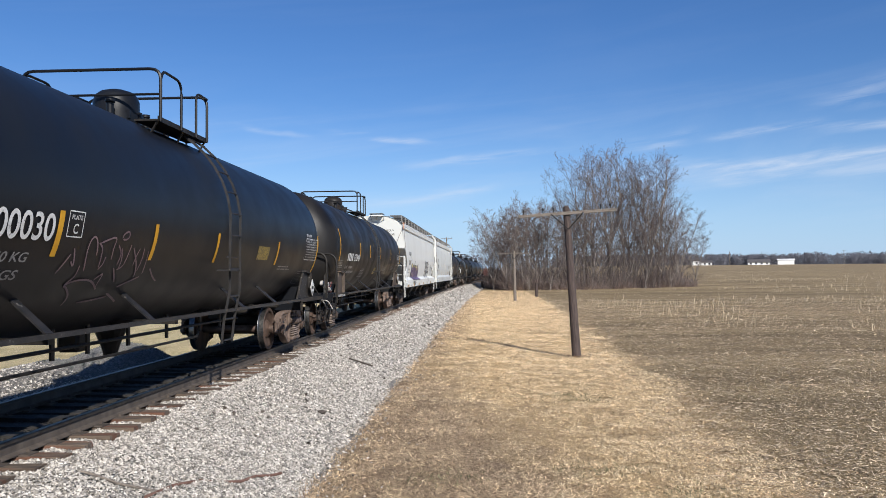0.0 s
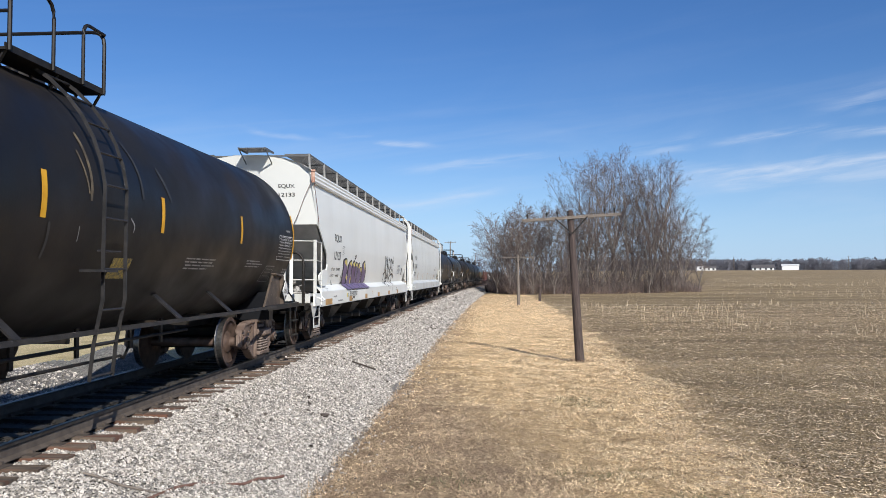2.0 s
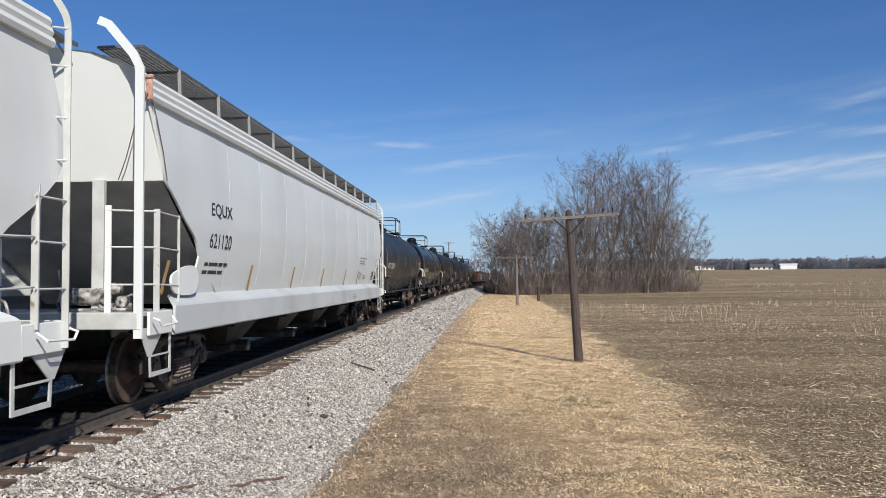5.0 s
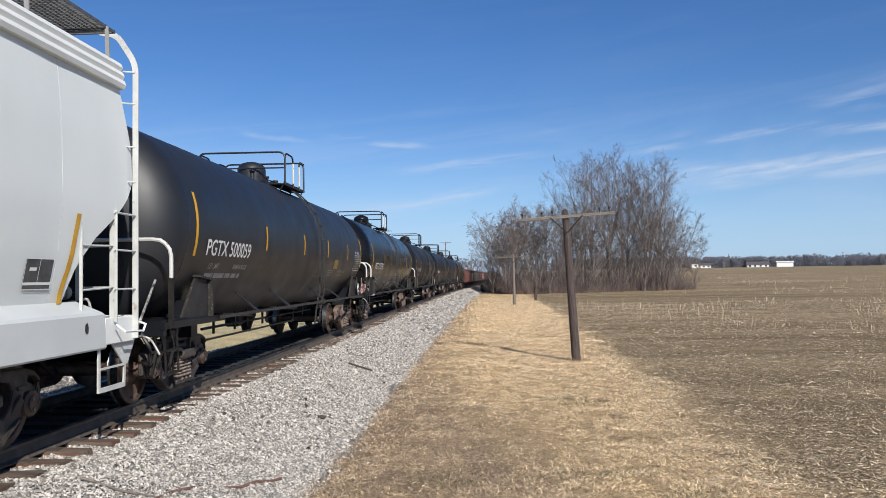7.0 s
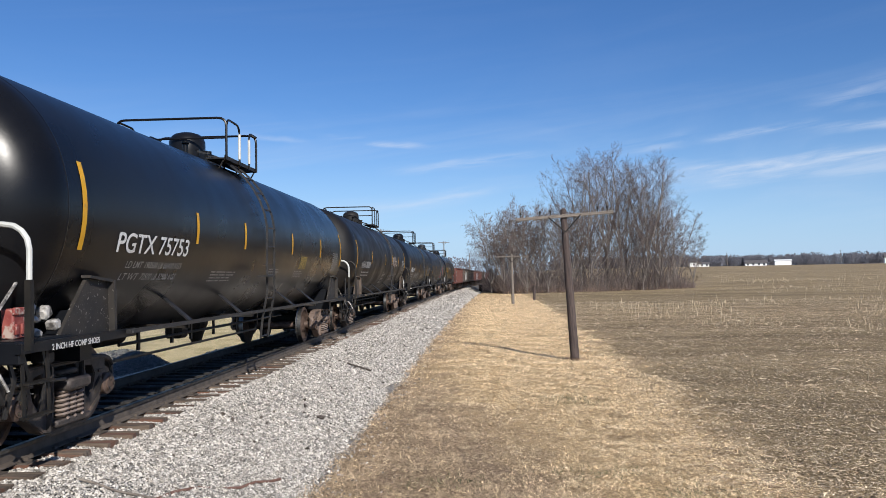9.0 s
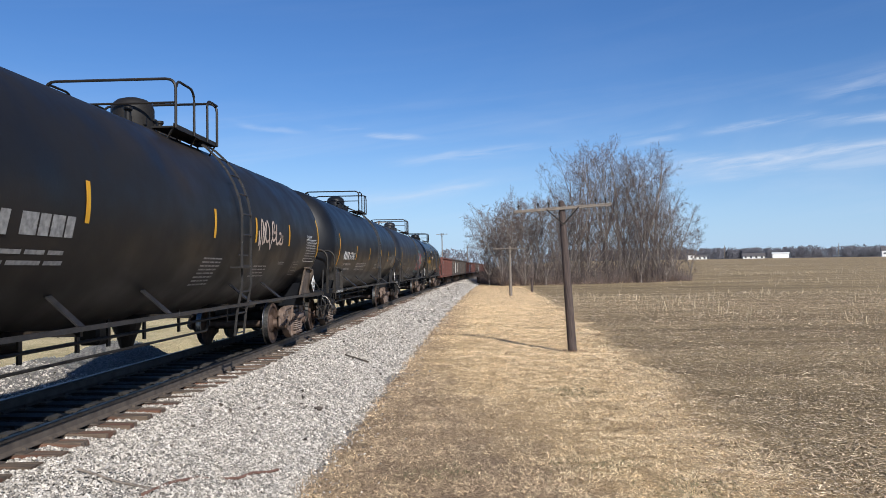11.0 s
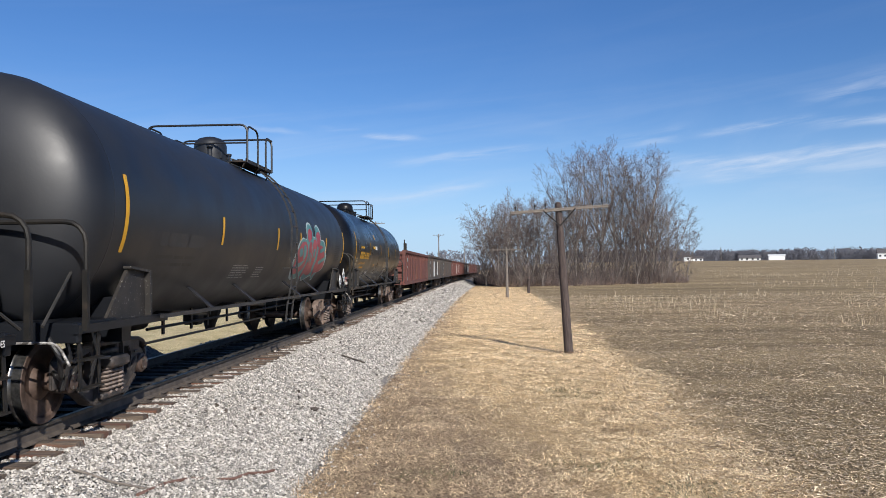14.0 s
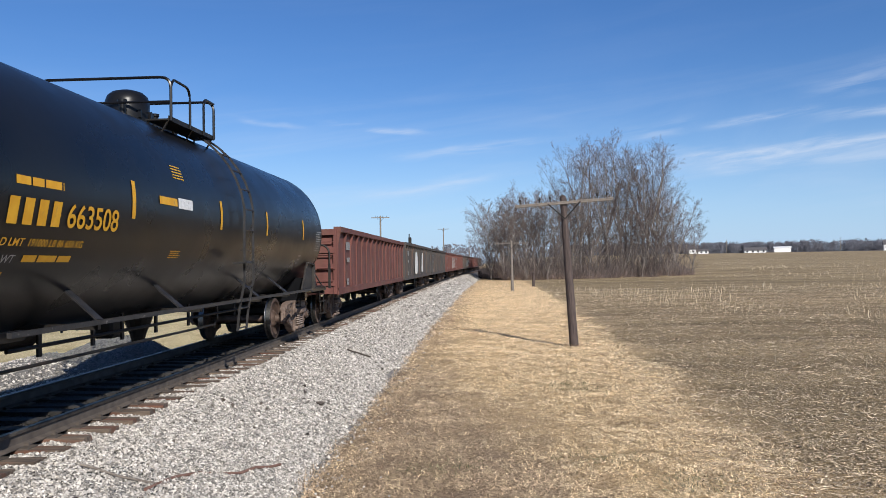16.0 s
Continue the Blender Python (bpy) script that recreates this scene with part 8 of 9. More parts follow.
def make_tree(name, seed, height, spread, forks, split, trunk_r, label):
    v, f = [[], []], [[], []]
    grow(random.Random(seed), height, spread, forks, split, v, f, trunk_r)
    t = empty(name)
    tagged(t, label, "tree", "grove trees")
    raw("trunk", v[0], f[0], M["bark"], t)
    raw("crown", v[1], f[1], M["twig"], t)
    return t


def build_grove():
    tall = [make_tree("bare_tree", s, 21.6, 0.86, 5, 0.28, 0.24, "tall leafless grey-brown tree in the grove") for s in (11, 12, 13)]
    low = [make_tree("bare_tree", s, 13.0, 1.25, 5, 0.14, 0.16, "low spreading leafless tree in the grove") for s in (21, 22, 23)]
    rnd = random.Random(8)
    spots_tall = [(14.6, 120, 0.90), (16.8, 125, 0.97), (18.7, 121, 0.98), (21.2, 123, 1.0), (23.0, 128, 0.90), (24.7, 120, 0.93), (26.9, 124, 0.90), (28.3, 127, 0.74), (19.9, 130, 0.96),
                  (12.4, 127, 0.66), (26.0, 131, 0.86), (4.6, 126, 0.64), (7.6, 124, 0.62)]
    spots_low = [(0.9, 120, 0.70), (2.6, 117.5, 0.92), (5.2, 116, 0.95), (7.8, 116, 0.98), (10.2, 116, 0.98), (12.8, 117, 1.0), (3.8, 121, 1.08), (6.2, 120, 1.08), (9.2, 121, 1.06), (11.6, 121, 1.08), (1.6, 126, 0.95), (3.4, 130, 1.05),
                 (15.4, 116, 0.9), (18.2, 116, 0.8), (20.8, 116.5, 0.85), (23.4, 116, 0.9), (26.0, 117, 0.95), (28.4, 118, 0.9), (14.0, 122, 1.05), (17.4, 119, 1.0), (22.2, 120, 1.0), (25.2, 123, 1.05), (28.8, 122, 0.95),
                 (31.2, 119.5, 0.66), (30.4, 126, 0.68), (16.0, 113.8, 0.5), (22.6, 113.6, 0.5), (9.0, 113.4, 0.5), (19.5, 123, 0.95), (16.0, 127, 1.0), (23.5, 126, 1.0), (27.5, 129, 1.0), (6.5, 127, 1.05), (9.5, 130, 1.0), (15.0, 131, 1.05), (0.8, 133, 0.85), (3.0, 142, 0.85), (2.6, 154, 0.9), (4.6, 166, 0.9), (7, 148, 1.0), (20.0, 114.5, 0.45), (12.0, 114, 0.48), (6.0, 113.5, 0.42), (26.5, 114.5, 0.45)]
    used = set()
    for group, spots in ((tall, spots_tall), (low, spots_low)):
        for i, (x, y, s) in enumerate(spots):
            o = group[i % 3]
            m = pose(x, y, ground_z(x, y), 0, 0, rnd.uniform(0, 360))
            if o not in used:
                used.add(o)
                o.matrix_basis = m @ Matrix.Diagonal((s, s, s, 1))
            else:
                c = copy_thing(o, m)
                c.scale = (s, s, s)
    # thicket of stems along the foot of the grove, thin canes among them
    def stems(name, n, seed, h0, h1, r0, r1, lean_by, mat, label):
        r = np.random.RandomState(seed)
        x = r.uniform(-0.5, 30.5, n)
        y = 112.4 + 3.5 * np.abs(x - 15) / 15 + r.exponential(4.0, n) + np.array([1.6 * noise.noise(Vector((a * 0.35, 0, 8.0))) for a in x])
        y = np.where(x < 3, y + 5 * (3 - x), y)
        tuft = np.array([noise.noise(Vector((a * 0.5, b * 0.5, 3.0))) for a, b in zip(x, y)])
        hgt = r.uniform(h0, h1, n) * np.interp(y, [112, 118, 130], [0.6, 1.0, 1.4]) * np.clip(1 + 0.9 * tuft, 0.35, 1.6)
        hgt *= np.interp(x, [-0.5, 3, 25, 30.5], [0.7, 1, 0.9, 0.6])
        z = np.array([ground_z(a, b) for a, b in zip(x, y)])
        base = np.stack([x, y, z - 0.1], 1)
        lean = r.normal(0, lean_by, (n, 2))
        tip = base + np.stack([lean[:, 0] * hgt, lean[:, 1] * hgt, hgt], 1)
        mid = (base + tip) / 2 + r.normal(0, 0.08, (n, 3)) * hgt[:, None]
        rad = r.uniform(r0, r1, n)
        a = r.uniform(0, 6.28, n)
        u = np.stack([np.cos(a), np.sin(a), 0 * a], 1) * rad[:, None]
        w = np.stack([-np.sin(a), np.cos(a), 0 * a], 1) * rad[:, None]
        v = np.stack([base + u, base - u * 0.5 + w, base - u * 0.5 - w, mid + u, mid - u * 0.5 + w, mid - u * 0.5 - w, tip], 1).reshape(-1, 3)
        k = 7 * np.arange(n)[:, None]
        quads = np.concatenate([k + np.array([[0, 1, 4, 3]]), k + np.array([[1, 2, 5, 4]]), k + np.array([[2, 0, 3, 5]])])
        tris = np.concatenate([k + np.array([[3, 4, 6]]), k + np.array([[4, 5, 6]]), k + np.array([[5, 3, 6]])])
        tagged(raw(name, v, quads.tolist() + tris.tolist(), mat), label, "brush", kind="stuff")
    stems("saplings", 2600, 6, 2.0, 5.5, 0.010, 0.022, 0.2, M["twig"], "thin upright leafless saplings crowding the grove")
    stems("brush_thicket", 19000, 4, 0.3, 2.3, 0.005, 0.011, 0.8, M["brush"], "tangled brown leafless brush at the foot of the grove")
    stems("brush_grass", 5200, 14, 0.25, 0.8, 0.010, 0.022, 0.5, M["thatch"], "dry brown grass tufts along the grove edge")
    stems("pale_canes", 420, 9, 1.6, 3.2, 0.018, 0.035, 0.45, M["greywood"], "pale dead canes standing in the brush")


def far_woods(name, x0, y0, x1, y1, n, h0, h1, seed, depth=40):
    r = np.random.RandomState(seed)
    per = 230
    t = r.uniform(0, 1, n)
    cx, cy = x0 + (x1 - x0) * t + r.normal(0, 6, n), y0 + (y1 - y0) * t + r.uniform(0, depth, n)
    hh = r.uniform(h0, h1, n) * (0.92 + 0.12 * np.sin(t * 23 + seed) * np.sin(t * 57))
    gz = np.array([ground_z(a, b) for a, b in zip(cx, cy)])
    c = np.repeat(np.stack([cx, cy, gz], 1), per, 0)
    H = np.repeat(hh, per)
    a, e, rr = r.uniform(0, 6.28, n * per), r.uniform(0.05, 1.0, n * per), r.uniform(0, 1, n * per) ** 0.5
    wid = 0.32 * H * np.sqrt(np.maximum(0.05, 1 - (e - 0.45) ** 2 * 2.6)) * rr
    p = c + np.stack([wid * np.cos(a), wid * np.sin(a), e * H], 1)
    s = H[:, None, None] * 0.034
    v = p[:, None] + r.normal(0, 1, (n * per, 3, 3)) * s * np.array([0.8, 0.8, 1.1])
    v[:, 1, 2] += H * 0.05
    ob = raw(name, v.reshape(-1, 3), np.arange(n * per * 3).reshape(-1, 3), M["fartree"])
    return tagged(ob, "grey-brown leafless woods along the horizon, tinted with haze", "woods", kind="stuff")


def house(name, x, y, w, d, h, roof_h, turn=0.0, label="", gable_front=False, roof="roof", windows=3):
    m = pose(x, y, ground_z(x, y), 0, 0, turn)
    ho = empty(name, m)
    tagged(ho, label, "house" if name == "house" else "shed", "far farm buildings")
    bm = bmesh.new()
    box(bm, 0, 0, h / 2 - 0.2, w, d, h + 0.4)
    part("wall", bm, M["housewhite"], ho)
    bm = bmesh.new()
    e = 0.5
    if gable_front:
        v = [bm.verts.new(q) for q in ((-w / 2 - e, -d / 2 - e, h), (w / 2 + e, -d / 2 - e, h), (0, -d / 2 - e, h + roof_h), (-w / 2 - e, d / 2 + e, h), (w / 2 + e, d / 2 + e, h), (0, d / 2 + e, h + roof_h))]
        quads = ((0, 2, 5, 3), (1, 4, 5, 2), (0, 3, 4, 1))
        tris = ((0, 1, 2), (3, 5, 4))
    else:
        v = [bm.verts.new(q) for q in ((-w / 2 - e, -d / 2 - e, h), (-w / 2 - e, d / 2 + e, h), (-w / 2 - e, 0, h + roof_h), (w / 2 + e, -d / 2 - e, h), (w / 2 + e, d / 2 + e, h), (w / 2 + e, 0, h + roof_h))]
        quads = ((0, 3, 5, 2), (1, 2, 5, 4), (0, 1, 4, 3))
        tris = ((0, 2, 1), (3, 4, 5))
    for q in quads + tris:
        bm.faces.new([v[i] for i in q])
    bmesh.ops.recalc_face_normals(bm, faces=bm.faces)
    part("roof", bm, M[roof], ho)
    for k in range(windows):
        bm = bmesh.new()
        wx = -w / 2 + w * (k + 0.5) / windows
        box(bm, wx, -d / 2 - 0.03, h * 0.55, 1.3, 0.08, 1.2)
        part("window", bm, M["darkglass"], ho)
    return ho


def build_far():
    far_woods("far_woods", 90, 900, 330, 900, 420, 13.5, 16.5, 1, 70)
    far_woods("far_woods", 330, 900, 640, 860, 460, 13.5, 17.0, 4, 70)
    far_woods("far_woods", -520, 900, 90, 900, 260, 9, 13, 2)
    far_woods("far_woods", -22, 420, -8, 420, 12, 12, 15, 3, 60)
    house("house", 146.5, 558, 5.0, 9, 2.9, 1.6, -14, "white gabled farmhouse far across the field", True, windows=1)
    house("house", 153.5, 563, 9.5, 7, 1.8, 1.6, -14, "low grey-roofed house wing far across the field", False)
    house("house", 190, 560, 14, 8, 1.6, 2.2, -16, "low white ranch house with grey roof far across the field", False, windows=4)
    house("shed", 209.5, 562, 10.6, 7, 3.2, 0.9, -18, "plain white metal shed far across the field", False, "housewhite", windows=0)
    house("house", 283, 560, 9, 8, 4.2, 3.0, -22, "white farmhouse at the far field edge", False, windows=3)
    telegraph_pole(172, 566, 9.6, 0, 0, "greywood", label="pale bare pole beside the far farmhouse", r=0.28)
    telegraph_pole(253, 570, 9.8, 0, 2.4, "greywood", label="far utility pole beside the field road", r=0.22)
    # signal mast and lineside cabinet
    mast = empty("signal_mast", pose(-9.7, 100, ground_z(-9.7, 100)))
    tagged(mast, "slim dark signal mast with a small head beyond the track", "signal")
    bm = bmesh.new()
    pipe(bm, [(0, 0, -0.2), (0, 0, 6.3)], 0.07, 8)
    part("mast", bm, M["iron"], mast)
    bm = bmesh.new()
    box(bm, 0.1, -0.1, 5.4, 0.4, 0.25, 0.9, None, 0, 0.05)
    part("signal_head", bm, M["iron"], mast)
    cab = empty("lineside_cabinet", pose(-0.9, 134, ground_z(-0.9, 134)))
    tagged(cab, "dark metal lineside cabinet at the edge of the grove", "cabinet")
    bm = bmesh.new()
    box(bm, 0, 0, 0.65, 0.55, 0.5, 1.3, None, 0, 0.02)
    part("body", bm, M["iron"], cab)
    bm = bmesh.new()
    box(bm, 0, 0, 1.33, 0.66, 0.6, 0.06)
    part("lid", bm, M["iron"], cab)


def scatter_blades(name, x, y, length, width, lift, tilt, mat, seed, label, category):
    """Thin dry blades lying on the ground, one bent strip each."""
    r = np.random.RandomState(seed)
    n = len(x)
    z = np.array([ground_z(p, q) for p, q in zip(x, y)])
    a = r.uniform(0, 2 * math.pi, n)
    e = r.normal(0, tilt, n)
    d = np.stack([np.cos(a) * np.cos(e), np.sin(a) * np.cos(e), np.abs(np.sin(e))], 1)
    s = np.stack([-np.sin(a), np.cos(a), r.normal(0, 0.5, n)], 1)
    s /= np.linalg.norm(s, axis=1)[:, None]
    p0 = np.stack([x, y, z + r.uniform(0.2, 1.0, n) * lift], 1)
    L, w = length[:, None], width[:, None]
    mid = p0 + d * L * 0.5 + np.array([0, 0, 1]) * r.uniform(-0.02, 0.10, n)[:, None] * L
    tip = p0 + d * L + np.array([0, 0, 1]) * r.uniform(-0.08, 0.04, n)[:, None] * L
    v = np.stack([p0 - s * w * 0.5, p0 + s * w * 0.5, mid + s * w * 0.5, mid - s * w * 0.5, tip], 1).reshape(-1, 3)
    k = 5 * np.arange(n)[:, None]
    faces = (k + np.array([[0, 1, 2, 3]])).tolist() + (k + np.array([[3, 2, 4]])).tolist()
    return tagged(raw(name, v, faces, mat), label, category, kind="stuff")


def build_litter():
    r = np.random.RandomState(12)

    def spread(n, y0, y1, x0, x1, power=1.6):
        y = y0 * (y1 / y0) ** (r.uniform(0, 1, n) ** (1 / power))
        return r.uniform(x0, x1, n), y

    def patchy(x, y, f, cut, soft):
        v = np.array([noise.noise(Vector((p * f, q * f, 4.0))) for p, q in zip(x, y)])
        return r.uniform(size=len(x)) < np.clip((v - cut) / soft + 0.5, 0.06, 1)

    def margin(y):
        return np.maximum(3.1 - 0.225 * y, -1.7)

    def wander(x, y, z):
        return np.array([noise.noise(Vector((p * 0.4, q * 0.4, z))) + 0.5 * noise.noise(Vector((p * 1.3, q * 1.3, z + 2.0))) for p, q in zip(x, y)])

    # bright straw on the mown strip, thinning out over the brown margin
    x, y = spread(520000, 7.4, 112, -2.4, 5.2, 1.0)
    v = wander(x, y, 8.0)
    keep = (x + 1.1 * v + r.exponential(0.35, len(x)) < 3.9 + 0.022 * y) & (r.uniform(size=len(x)) < np.clip((x - margin(y) + 0.6 + 1.2 * v) / 1.8, 0.24, 1))
    x, y = x[keep], y[keep]
    keep = patchy(x, y, 0.6, -0.5, 0.5) & patchy(x, y, 3.2, -0.15, 0.4) & (r.uniform(size=len(x)) < np.interp(y, [45, 85, 112], [1, 0.35, 0.08]))
    x, y = x[keep], y[keep]
    far = np.clip(y / 12, 1, 6)
    scatter_blades("dry_grass", x, y, r.uniform(0.02, 0.085, len(x)) * far ** 0.3, r.uniform(0.0025, 0.0055, len(x)) * far ** 0.9, 0.025, 0.38, M["straw"], 1, "pale straw-coloured mown dry grass", "grass")
    # dull brown thatch, thickest on the margin
    x, y = spread(300000, 7.4, 100, -2.6, 5.0, 1.0)
    v = wander(x, y, 5.0)
    keep = (x + 0.5 * np.sin(y) < 3.6 + 0.022 * y) & (r.uniform(size=len(x)) < np.clip((margin(y) + 0.6 - x + 1.2 * v) / 1.6, 0.24, 1))
    x, y = x[keep], y[keep]
    far = np.clip(y / 12, 1, 6)
    scatter_blades("dry_thatch", x, y, r.uniform(0.02, 0.085, len(x)) * far ** 0.3, r.uniform(0.0025, 0.0055, len(x)) * far ** 0.9, 0.025, 0.38, M["thatch"], 2, "dull brown dead grass thatch", "grass")
    # taller tufts along the toe of the ballast and round the pole
    y = 7.5 * 11 ** r.uniform(0, 1, 22000)
    clump = np.array([noise.noise(Vector((0, q * 0.9, 21.0))) for q in y])
    y = y[r.uniform(size=len(y)) < np.clip(0.4 + 1.6 * clump, 0.1, 1)]
    x = np.array([track_x(q) + 3.12 + toe(q) for q in y]) + r.normal(0.05, 0.17, len(y))
    y, x = np.concatenate([y, 24.4 + r.normal(0, 0.25, 400)]), np.concatenate([x, 2.72 + r.normal(0, 0.25, 400)])
    scatter_blades("dry_tufts", x, y, r.uniform(0.05, 0.17, len(x)), r.uniform(0.003, 0.006, len(x)) * np.clip(y / 12, 1, 4), 0.06, 0.7, M["thatch"], 3, "rough brown grass tufts along the ballast edge", "grass")
    cx, cy = spread(900, 7.6, 60, -2.0, 4.6, 1.0)
    p = np.repeat(np.stack([cx, cy], 1), 16, 0) + r.normal(0, 0.045, (len(cx) * 16, 2))
    far = np.clip(p[:, 1] / 12, 1, 4)
    scatter_blades("grass_tufts", p[:, 0], p[:, 1], r.uniform(0.03, 0.09, len(p)), r.uniform(0.003, 0.005, len(p)) * far, 0.01, 0.4, M["straw"], 23, "small upright tufts of pale dry grass", "grass")
    # maize litter on the field: long stalks, then fine bits
    x, y = spread(70000, 7.0, 130, 3.0, 70, 1.0)
    keep = (x > 3.0 + 0.022 * y - r.exponential(0.6, len(x))) & (x < 3.0 + y * 0.72) & patchy(x, y, 0.35, -0.15, 0.7)
    x, y = x[keep], y[keep]
    far = np.clip(y / 13, 1, 5)
    scatter_blades("maize_litter", x, y, r.exponential(0.055, len(x)).clip(0.02, 0.30) * far ** 0.25, r.uniform(0.006, 0.020, len(x)) * far ** 0.4, 0.025, 0.12, M["husk"], 4, "pale broken maize stalks and husks lying on soil", "crop litter")
    x, y = spread(400000, 7.0, 75, 2.6, 48, 1.0)
    keep = (x > 2.6 + 0.022 * y - r.exponential(0.5, len(x))) & (x < 2.5 + y * 0.66) & patchy(x, y, 2.4, -0.12, 0.45)
    x, y = x[keep], y[keep]
    far = np.clip(y / 13, 1, 5)
    scatter_blades("husk_bits", x, y, r.uniform(0.012, 0.055, len(x)) * far ** 0.5, r.uniform(0.003, 0.009, len(x)) * far ** 0.7, 0.02, 0.14, M["husk"], 14, "fine pale maize chaff lying on soil", "crop litter")
    x, y = r.uniform(2.2, 14, 66000), 7.2 + r.exponential(5.5, 66000)
    keep = (x > 2.6 + 0.022 * y - r.exponential(0.5, len(x))) & (x < 2.5 + y * 0.66)
    x, y = x[keep], y[keep]
    scatter_blades("husk_bits", x, y, r.uniform(0.012, 0.075, len(x)), r.uniform(0.004, 0.012, len(x)), 0.02, 0.16, M["husk"], 15, "fine pale maize chaff lying on soil", "crop litter")
    x, y = spread(130000, 7.0, 60, 2.4, 40, 1.0)
    keep = (x > 2.7 + 0.022 * y) & (x < 3.0 + y * 0.72)
    x, y = x[keep], y[keep]
    far = np.clip(y / 13, 1, 5)
    scatter_blades("dark_litter", x, y, r.uniform(0.02, 0.09, len(x)) * far ** 0.4, r.uniform(0.004, 0.012, len(x)) * far ** 0.7, 0.03, 0.12, M["thatch"], 5, "brown rotting maize litter on soil", "crop litter")
    # long bright stalks close to the field's edge
    x, y = r.uniform(2.2, 16, 4600), 7.4 + r.exponential(7.0, 4600)
    keep = (x > 3.0 + 0.022 * y - r.exponential(0.4, len(x))) & (x < 2.5 + y * 0.66)
    x, y = x[keep], y[keep]
    scatter_blades("maize_stalks", x, y, r.uniform(0.10, 0.30, len(x)), r.uniform(0.006, 0.013, len(x)), 0.03, 0.10, M["husk"], 25, "long pale maize stalks lying on soil", "crop litter")
    # small green-grey weeds
    c = np.array([(-3.37, 19.0), (-3.08, 27.3), (1.65, 16.8), (1.5, 10.4), (1.9, 16.2), (-0.6, 10.0), (2.4, 9.4)])
    p = np.repeat(c, 260, 0) + r.normal(0, 1, (len(c) * 260, 2)) * np.array([0.35, 0.22])
    scatter_blades("low_weeds", p[:, 0], p[:, 1], r.uniform(0.03, 0.10, len(p)), r.uniform(0.006, 0.014, len(p)), 0.02, 0.6, M["weed"], 7, "small grey-green weeds in dry grass", "weed")
    # standing stubble in rows
    xs, ys = [], []
    for row in range(60):
        rx = 5.2 + 0.76 * row
        q = 17 + r.uniform(0, 2)
        while q < 75:
            if rx < 3 + q * 0.7 and noise.noise(Vector((rx * 0.12, q * 0.09, 1))) > (0.2 if q < 27 else 0.08) and r.uniform() < (0.35 if q < 30 else 0.5):
                xs.append(rx + r.normal(0, 0.12))
                ys.append(q)
            q += r.uniform(0.3, 1.1)
    qx, qy = r.uniform(4, 190, 60000), 60 * (4.6 ** r.uniform(0, 1, 60000))
    v = np.array([noise.noise(Vector((p * 0.03, q * 0.08, 6))) for p, q in zip(qx, qy)])
    k = (qx < qy * 0.7) & (qx > 6 + 0.02 * qy) & (r.uniform(size=len(qx)) < np.clip(0.02 + 0.55 * v, 0.008, 1)) & ((qx > 34) | (qy < 108))
    x, y = np.concatenate([np.array(xs), qx[k]]), np.concatenate([np.array(ys), qy[k]])
    far = np.clip(y / 20, 1, 5)
    z = np.array([ground_z(p, q) for p, q in zip(x, y)])
    h = 0.10 + r.exponential(0.11, len(x)).clip(0, 0.42)
    lean = r.normal(0, 0.16, (len(x), 2)) * h[:, None]
    base, tip = np.stack([x, y, z - 0.03], 1), np.stack([x + lean[:, 0], y + lean[:, 1], z + h], 1)
    u, w = np.array([[0.0095, 0, 0]]) * far[:, None] ** 0.5, np.array([[0, 0.0095, 0]])
    v = np.stack([base - u, base + u - w, base + u * 0.3 + w, tip - u * 0.8, tip + u * 0.8 - w * 0.8, tip + u * 0.2 + w * 0.8], 1).reshape(-1, 3)
    k = 6 * np.arange(len(x))[:, None]
    faces = np.concatenate([k + np.array([[0, 1, 4, 3]]), k + np.array([[1, 2, 5, 4]]), k + np.array([[2, 0, 3, 5]])]).tolist() + (k + np.array([[3, 4, 5]])).tolist()
    tagged(raw("maize_stubble", v, faces, M["stub"]), "rows of short pale cut maize stalks standing in soil", "stubble", kind="stuff")


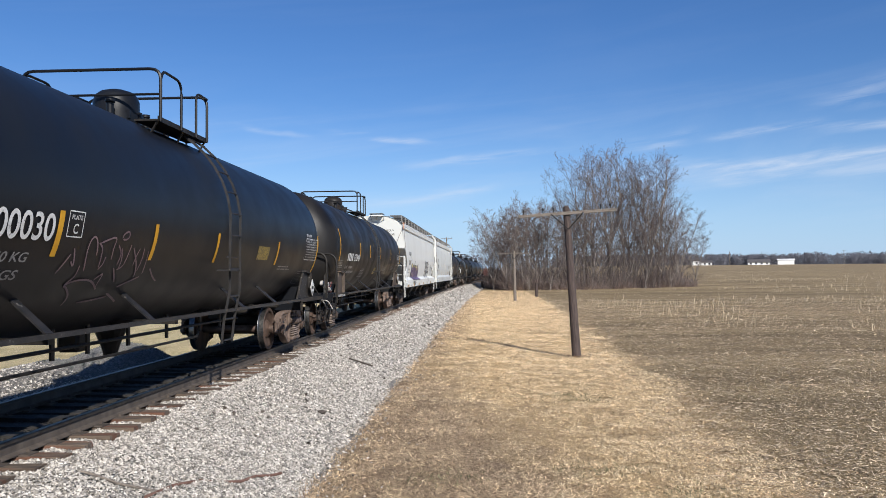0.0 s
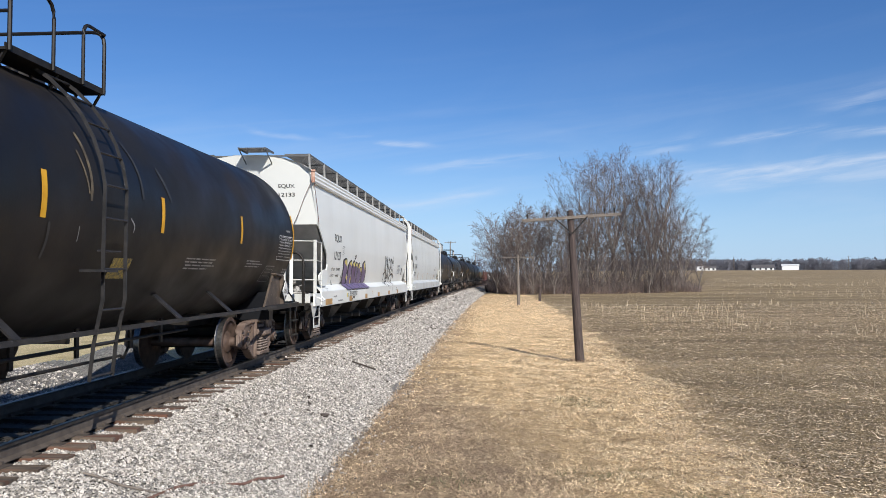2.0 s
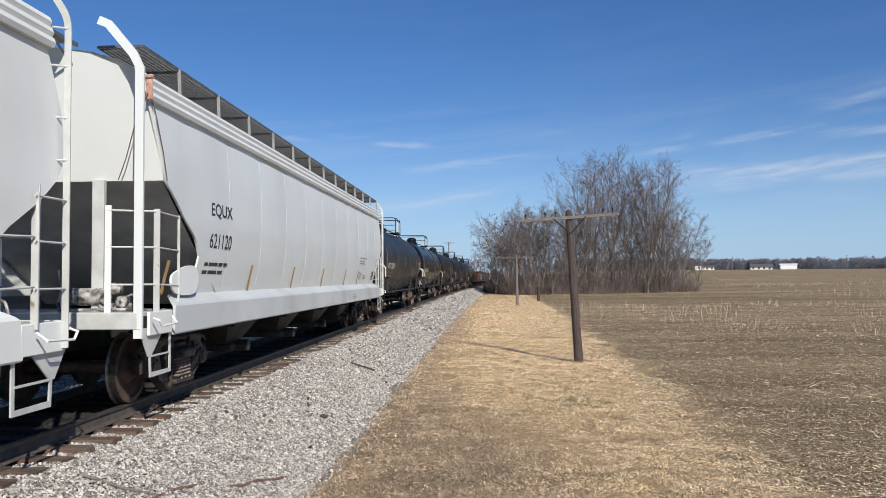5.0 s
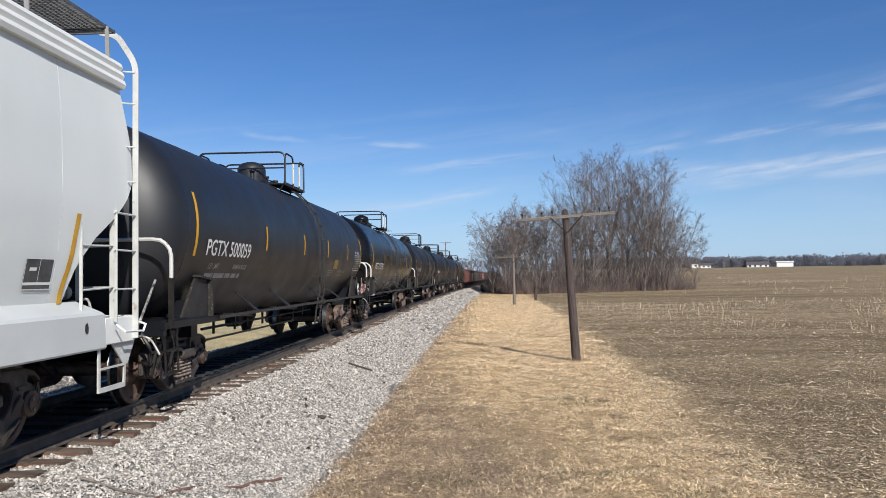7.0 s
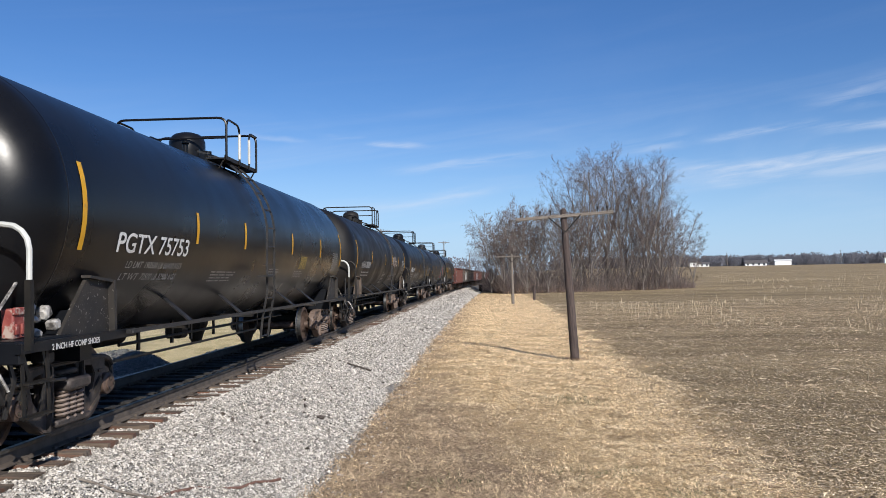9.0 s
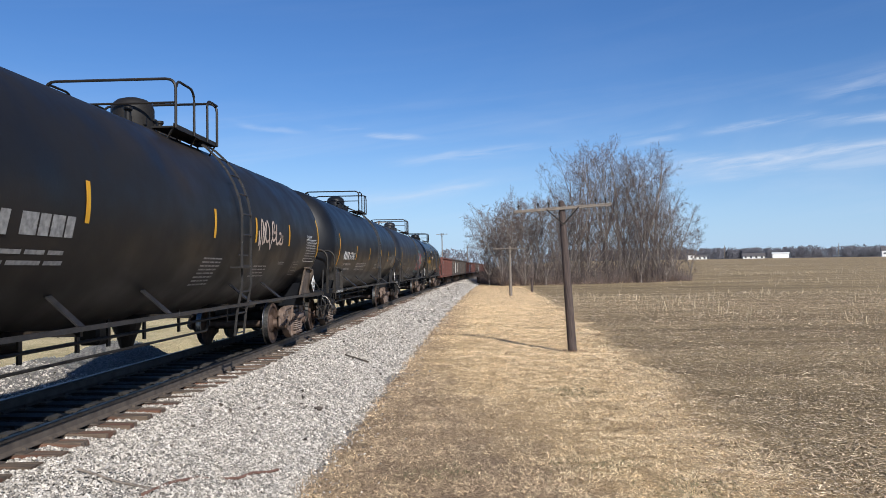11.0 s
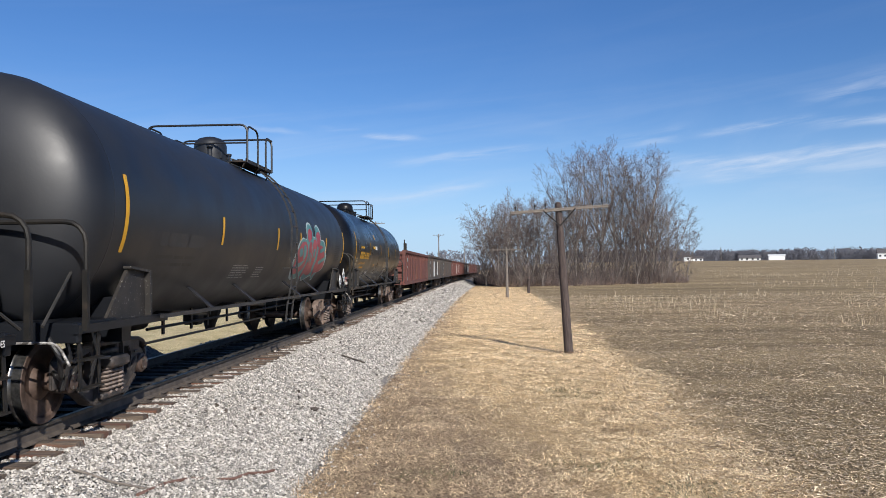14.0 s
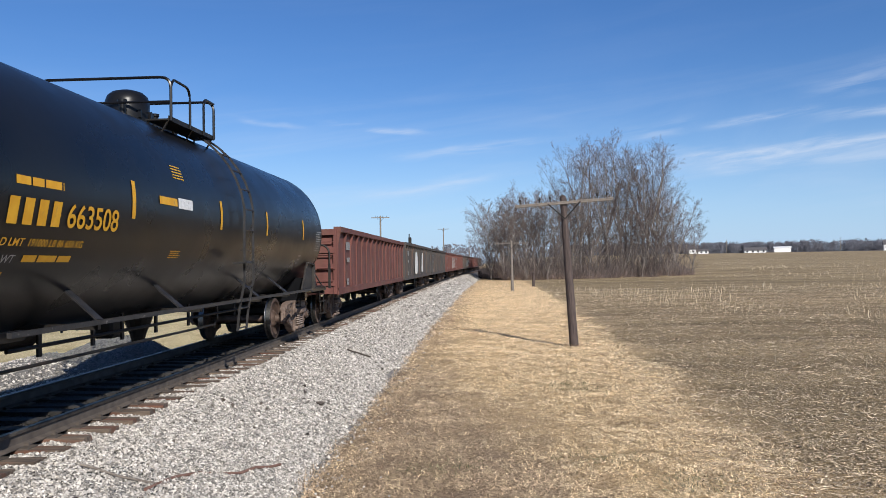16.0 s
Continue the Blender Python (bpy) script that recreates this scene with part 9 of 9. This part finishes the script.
def build_gravel_pile():
    """A mound of spare ballast beyond the track, with a low apron beside it."""
    def height(x, y):
        d = ((x + 9.6) / 1.25) ** 2 + ((y - 20.3) / 2.0) ** 2
        top = 0.82 * math.exp(-d * 0.9)
        apron = 0.42 * math.exp(-((x + 10.5) / 1.0) ** 2) * step01(y, 6, 12) * step01(20.5 - y, 0, 2)
        return max(top, apron) + 0.04 * noise.noise(Vector((x * 2, y * 2, 1)))
    xs, ys = np.arange(-13.2, -6.9, 0.12), np.arange(6, 24.5, 0.15)
    verts = [(x, y, ground_z(x, y) - 0.06 + height(x, y)) for y in ys for x in xs]
    w = len(xs)
    faces = [(j * w + i, j * w + i + 1, (j + 1) * w + i + 1, (j + 1) * w + i) for j in range(len(ys) - 1) for i in range(w - 1)
             if height(xs[i], ys[j]) > 0.07]
    pile = raw("gravel_mound", verts, faces, bpy.data.materials["ballast_bed"])
    tagged(pile, "mound of pale spare ballast beyond the track", "gravel")
    r = np.random.RandomState(6)
    x, y = r.uniform(-13, -7, 26000), r.uniform(6, 24, 26000)
    hh = np.array([height(a, b) for a, b in zip(x, y)])
    k = hh > 0.08
    pts = np.stack([x, y, np.array([ground_z(a, b) for a, b in zip(x, y)]) - 0.05 + hh], 1)[k]
    heap = pts[:, 1] > 18.0
    s = stones("pile_stones", pts[~heap], 0.055, 8, M["stone"])
    tagged(s, "loose pale stones on the low gravel apron", "gravel", kind="stuff")
    # heap stones carry the train's shade in their colour
    s = stones("mound_stones", pts[heap], 0.035, 9, M["chips"])
    tagged(s, "stone chips on the gravel mound, darkened for shade", "gravel", kind="stuff")


def build_branches():
    """Fallen branches on the ballast slope and in the grass."""
    def lay(name, pts, r, mat, label):
        bm = bmesh.new()
        n = len(pts)
        p3 = []
        for x, y in pts:
            o = x - track_x(y)
            z = max(float(bank_z(o)) if o < 3.4 else -9, ground_z(x, y)) + 0.09
            p3.append(Vector((x, y, z - 0.045)))
        pipe(bm, p3, r * 0.85, 7)
        tagged(obj(name, bm, mat, None, True), label, "branch")
    lay("fallen_branch", [(-3.29, 7.35), (-3.23, 7.88), (-3.12, 8.27), (-2.95, 8.55), (-2.83, 8.82), (-2.77, 9.17), (-2.66, 9.42), (-2.59, 9.65)], 0.020, M["branch"], "reddish-brown fallen branch on the pale ballast")
    lay("fallen_branch", [(-3.50, 7.86), (-3.45, 7.90), (-3.33, 7.96), (-3.20, 8.02)], 0.013, M["greywood"], "thin grey twig on the pale ballast")
    lay("fallen_branch", [(-3.85, 7.20), (-3.73, 7.24), (-3.55, 7.32), (-3.31, 7.54), (-3.2, 7.7)], 0.015, M["greywood"], "grey fallen twig on the pale ballast")
    lay("fallen_branch", [(-3.40, 18.95), (-3.2, 19.2), (-2.92, 19.51)], 0.022, M["railside"], "dark rotten stick on the pale ballast")


build_poles()
build_litter()
build_gravel_pile()
build_branches()
build_grove()
build_far()


# ---- moving things ----
def motions():
    """The whole train rolls by at one steady speed; every wheelset turns with it."""
    for car in TRAIN:
        y0 = car.location.y
        rows = []
        for k in range(17):
            t = float(k)
            y = y0 - SPEED * t
            slope = (track_x(y + 6.5) - track_x(y - 6.5)) / 13.0
            rows.append((t, pose((track_x(y + 6.5) + track_x(y - 6.5)) / 2, y, 0, 0, 0, -math.degrees(math.atan(slope)))))
        walk(car, rows)
    step = 2.0 / 30.0
    spin = math.degrees(SPEED * step / WHEEL_R)
    rolled = {}
    for w, y in WHEELSETS:
        if y in rolled:
            w.rotation_mode = "QUATERNION"
            w.animation_data_create()
            w.animation_data.action = rolled[y][0]
            w.animation_data.action_slot = rolled[y][1]
            continue
        walk(w, [(k * step, pose(0, y, WHEEL_R, k * spin)) for k in range(241)])
        rolled[y] = (w.animation_data.action, w.animation_data.action_slot)


motions()
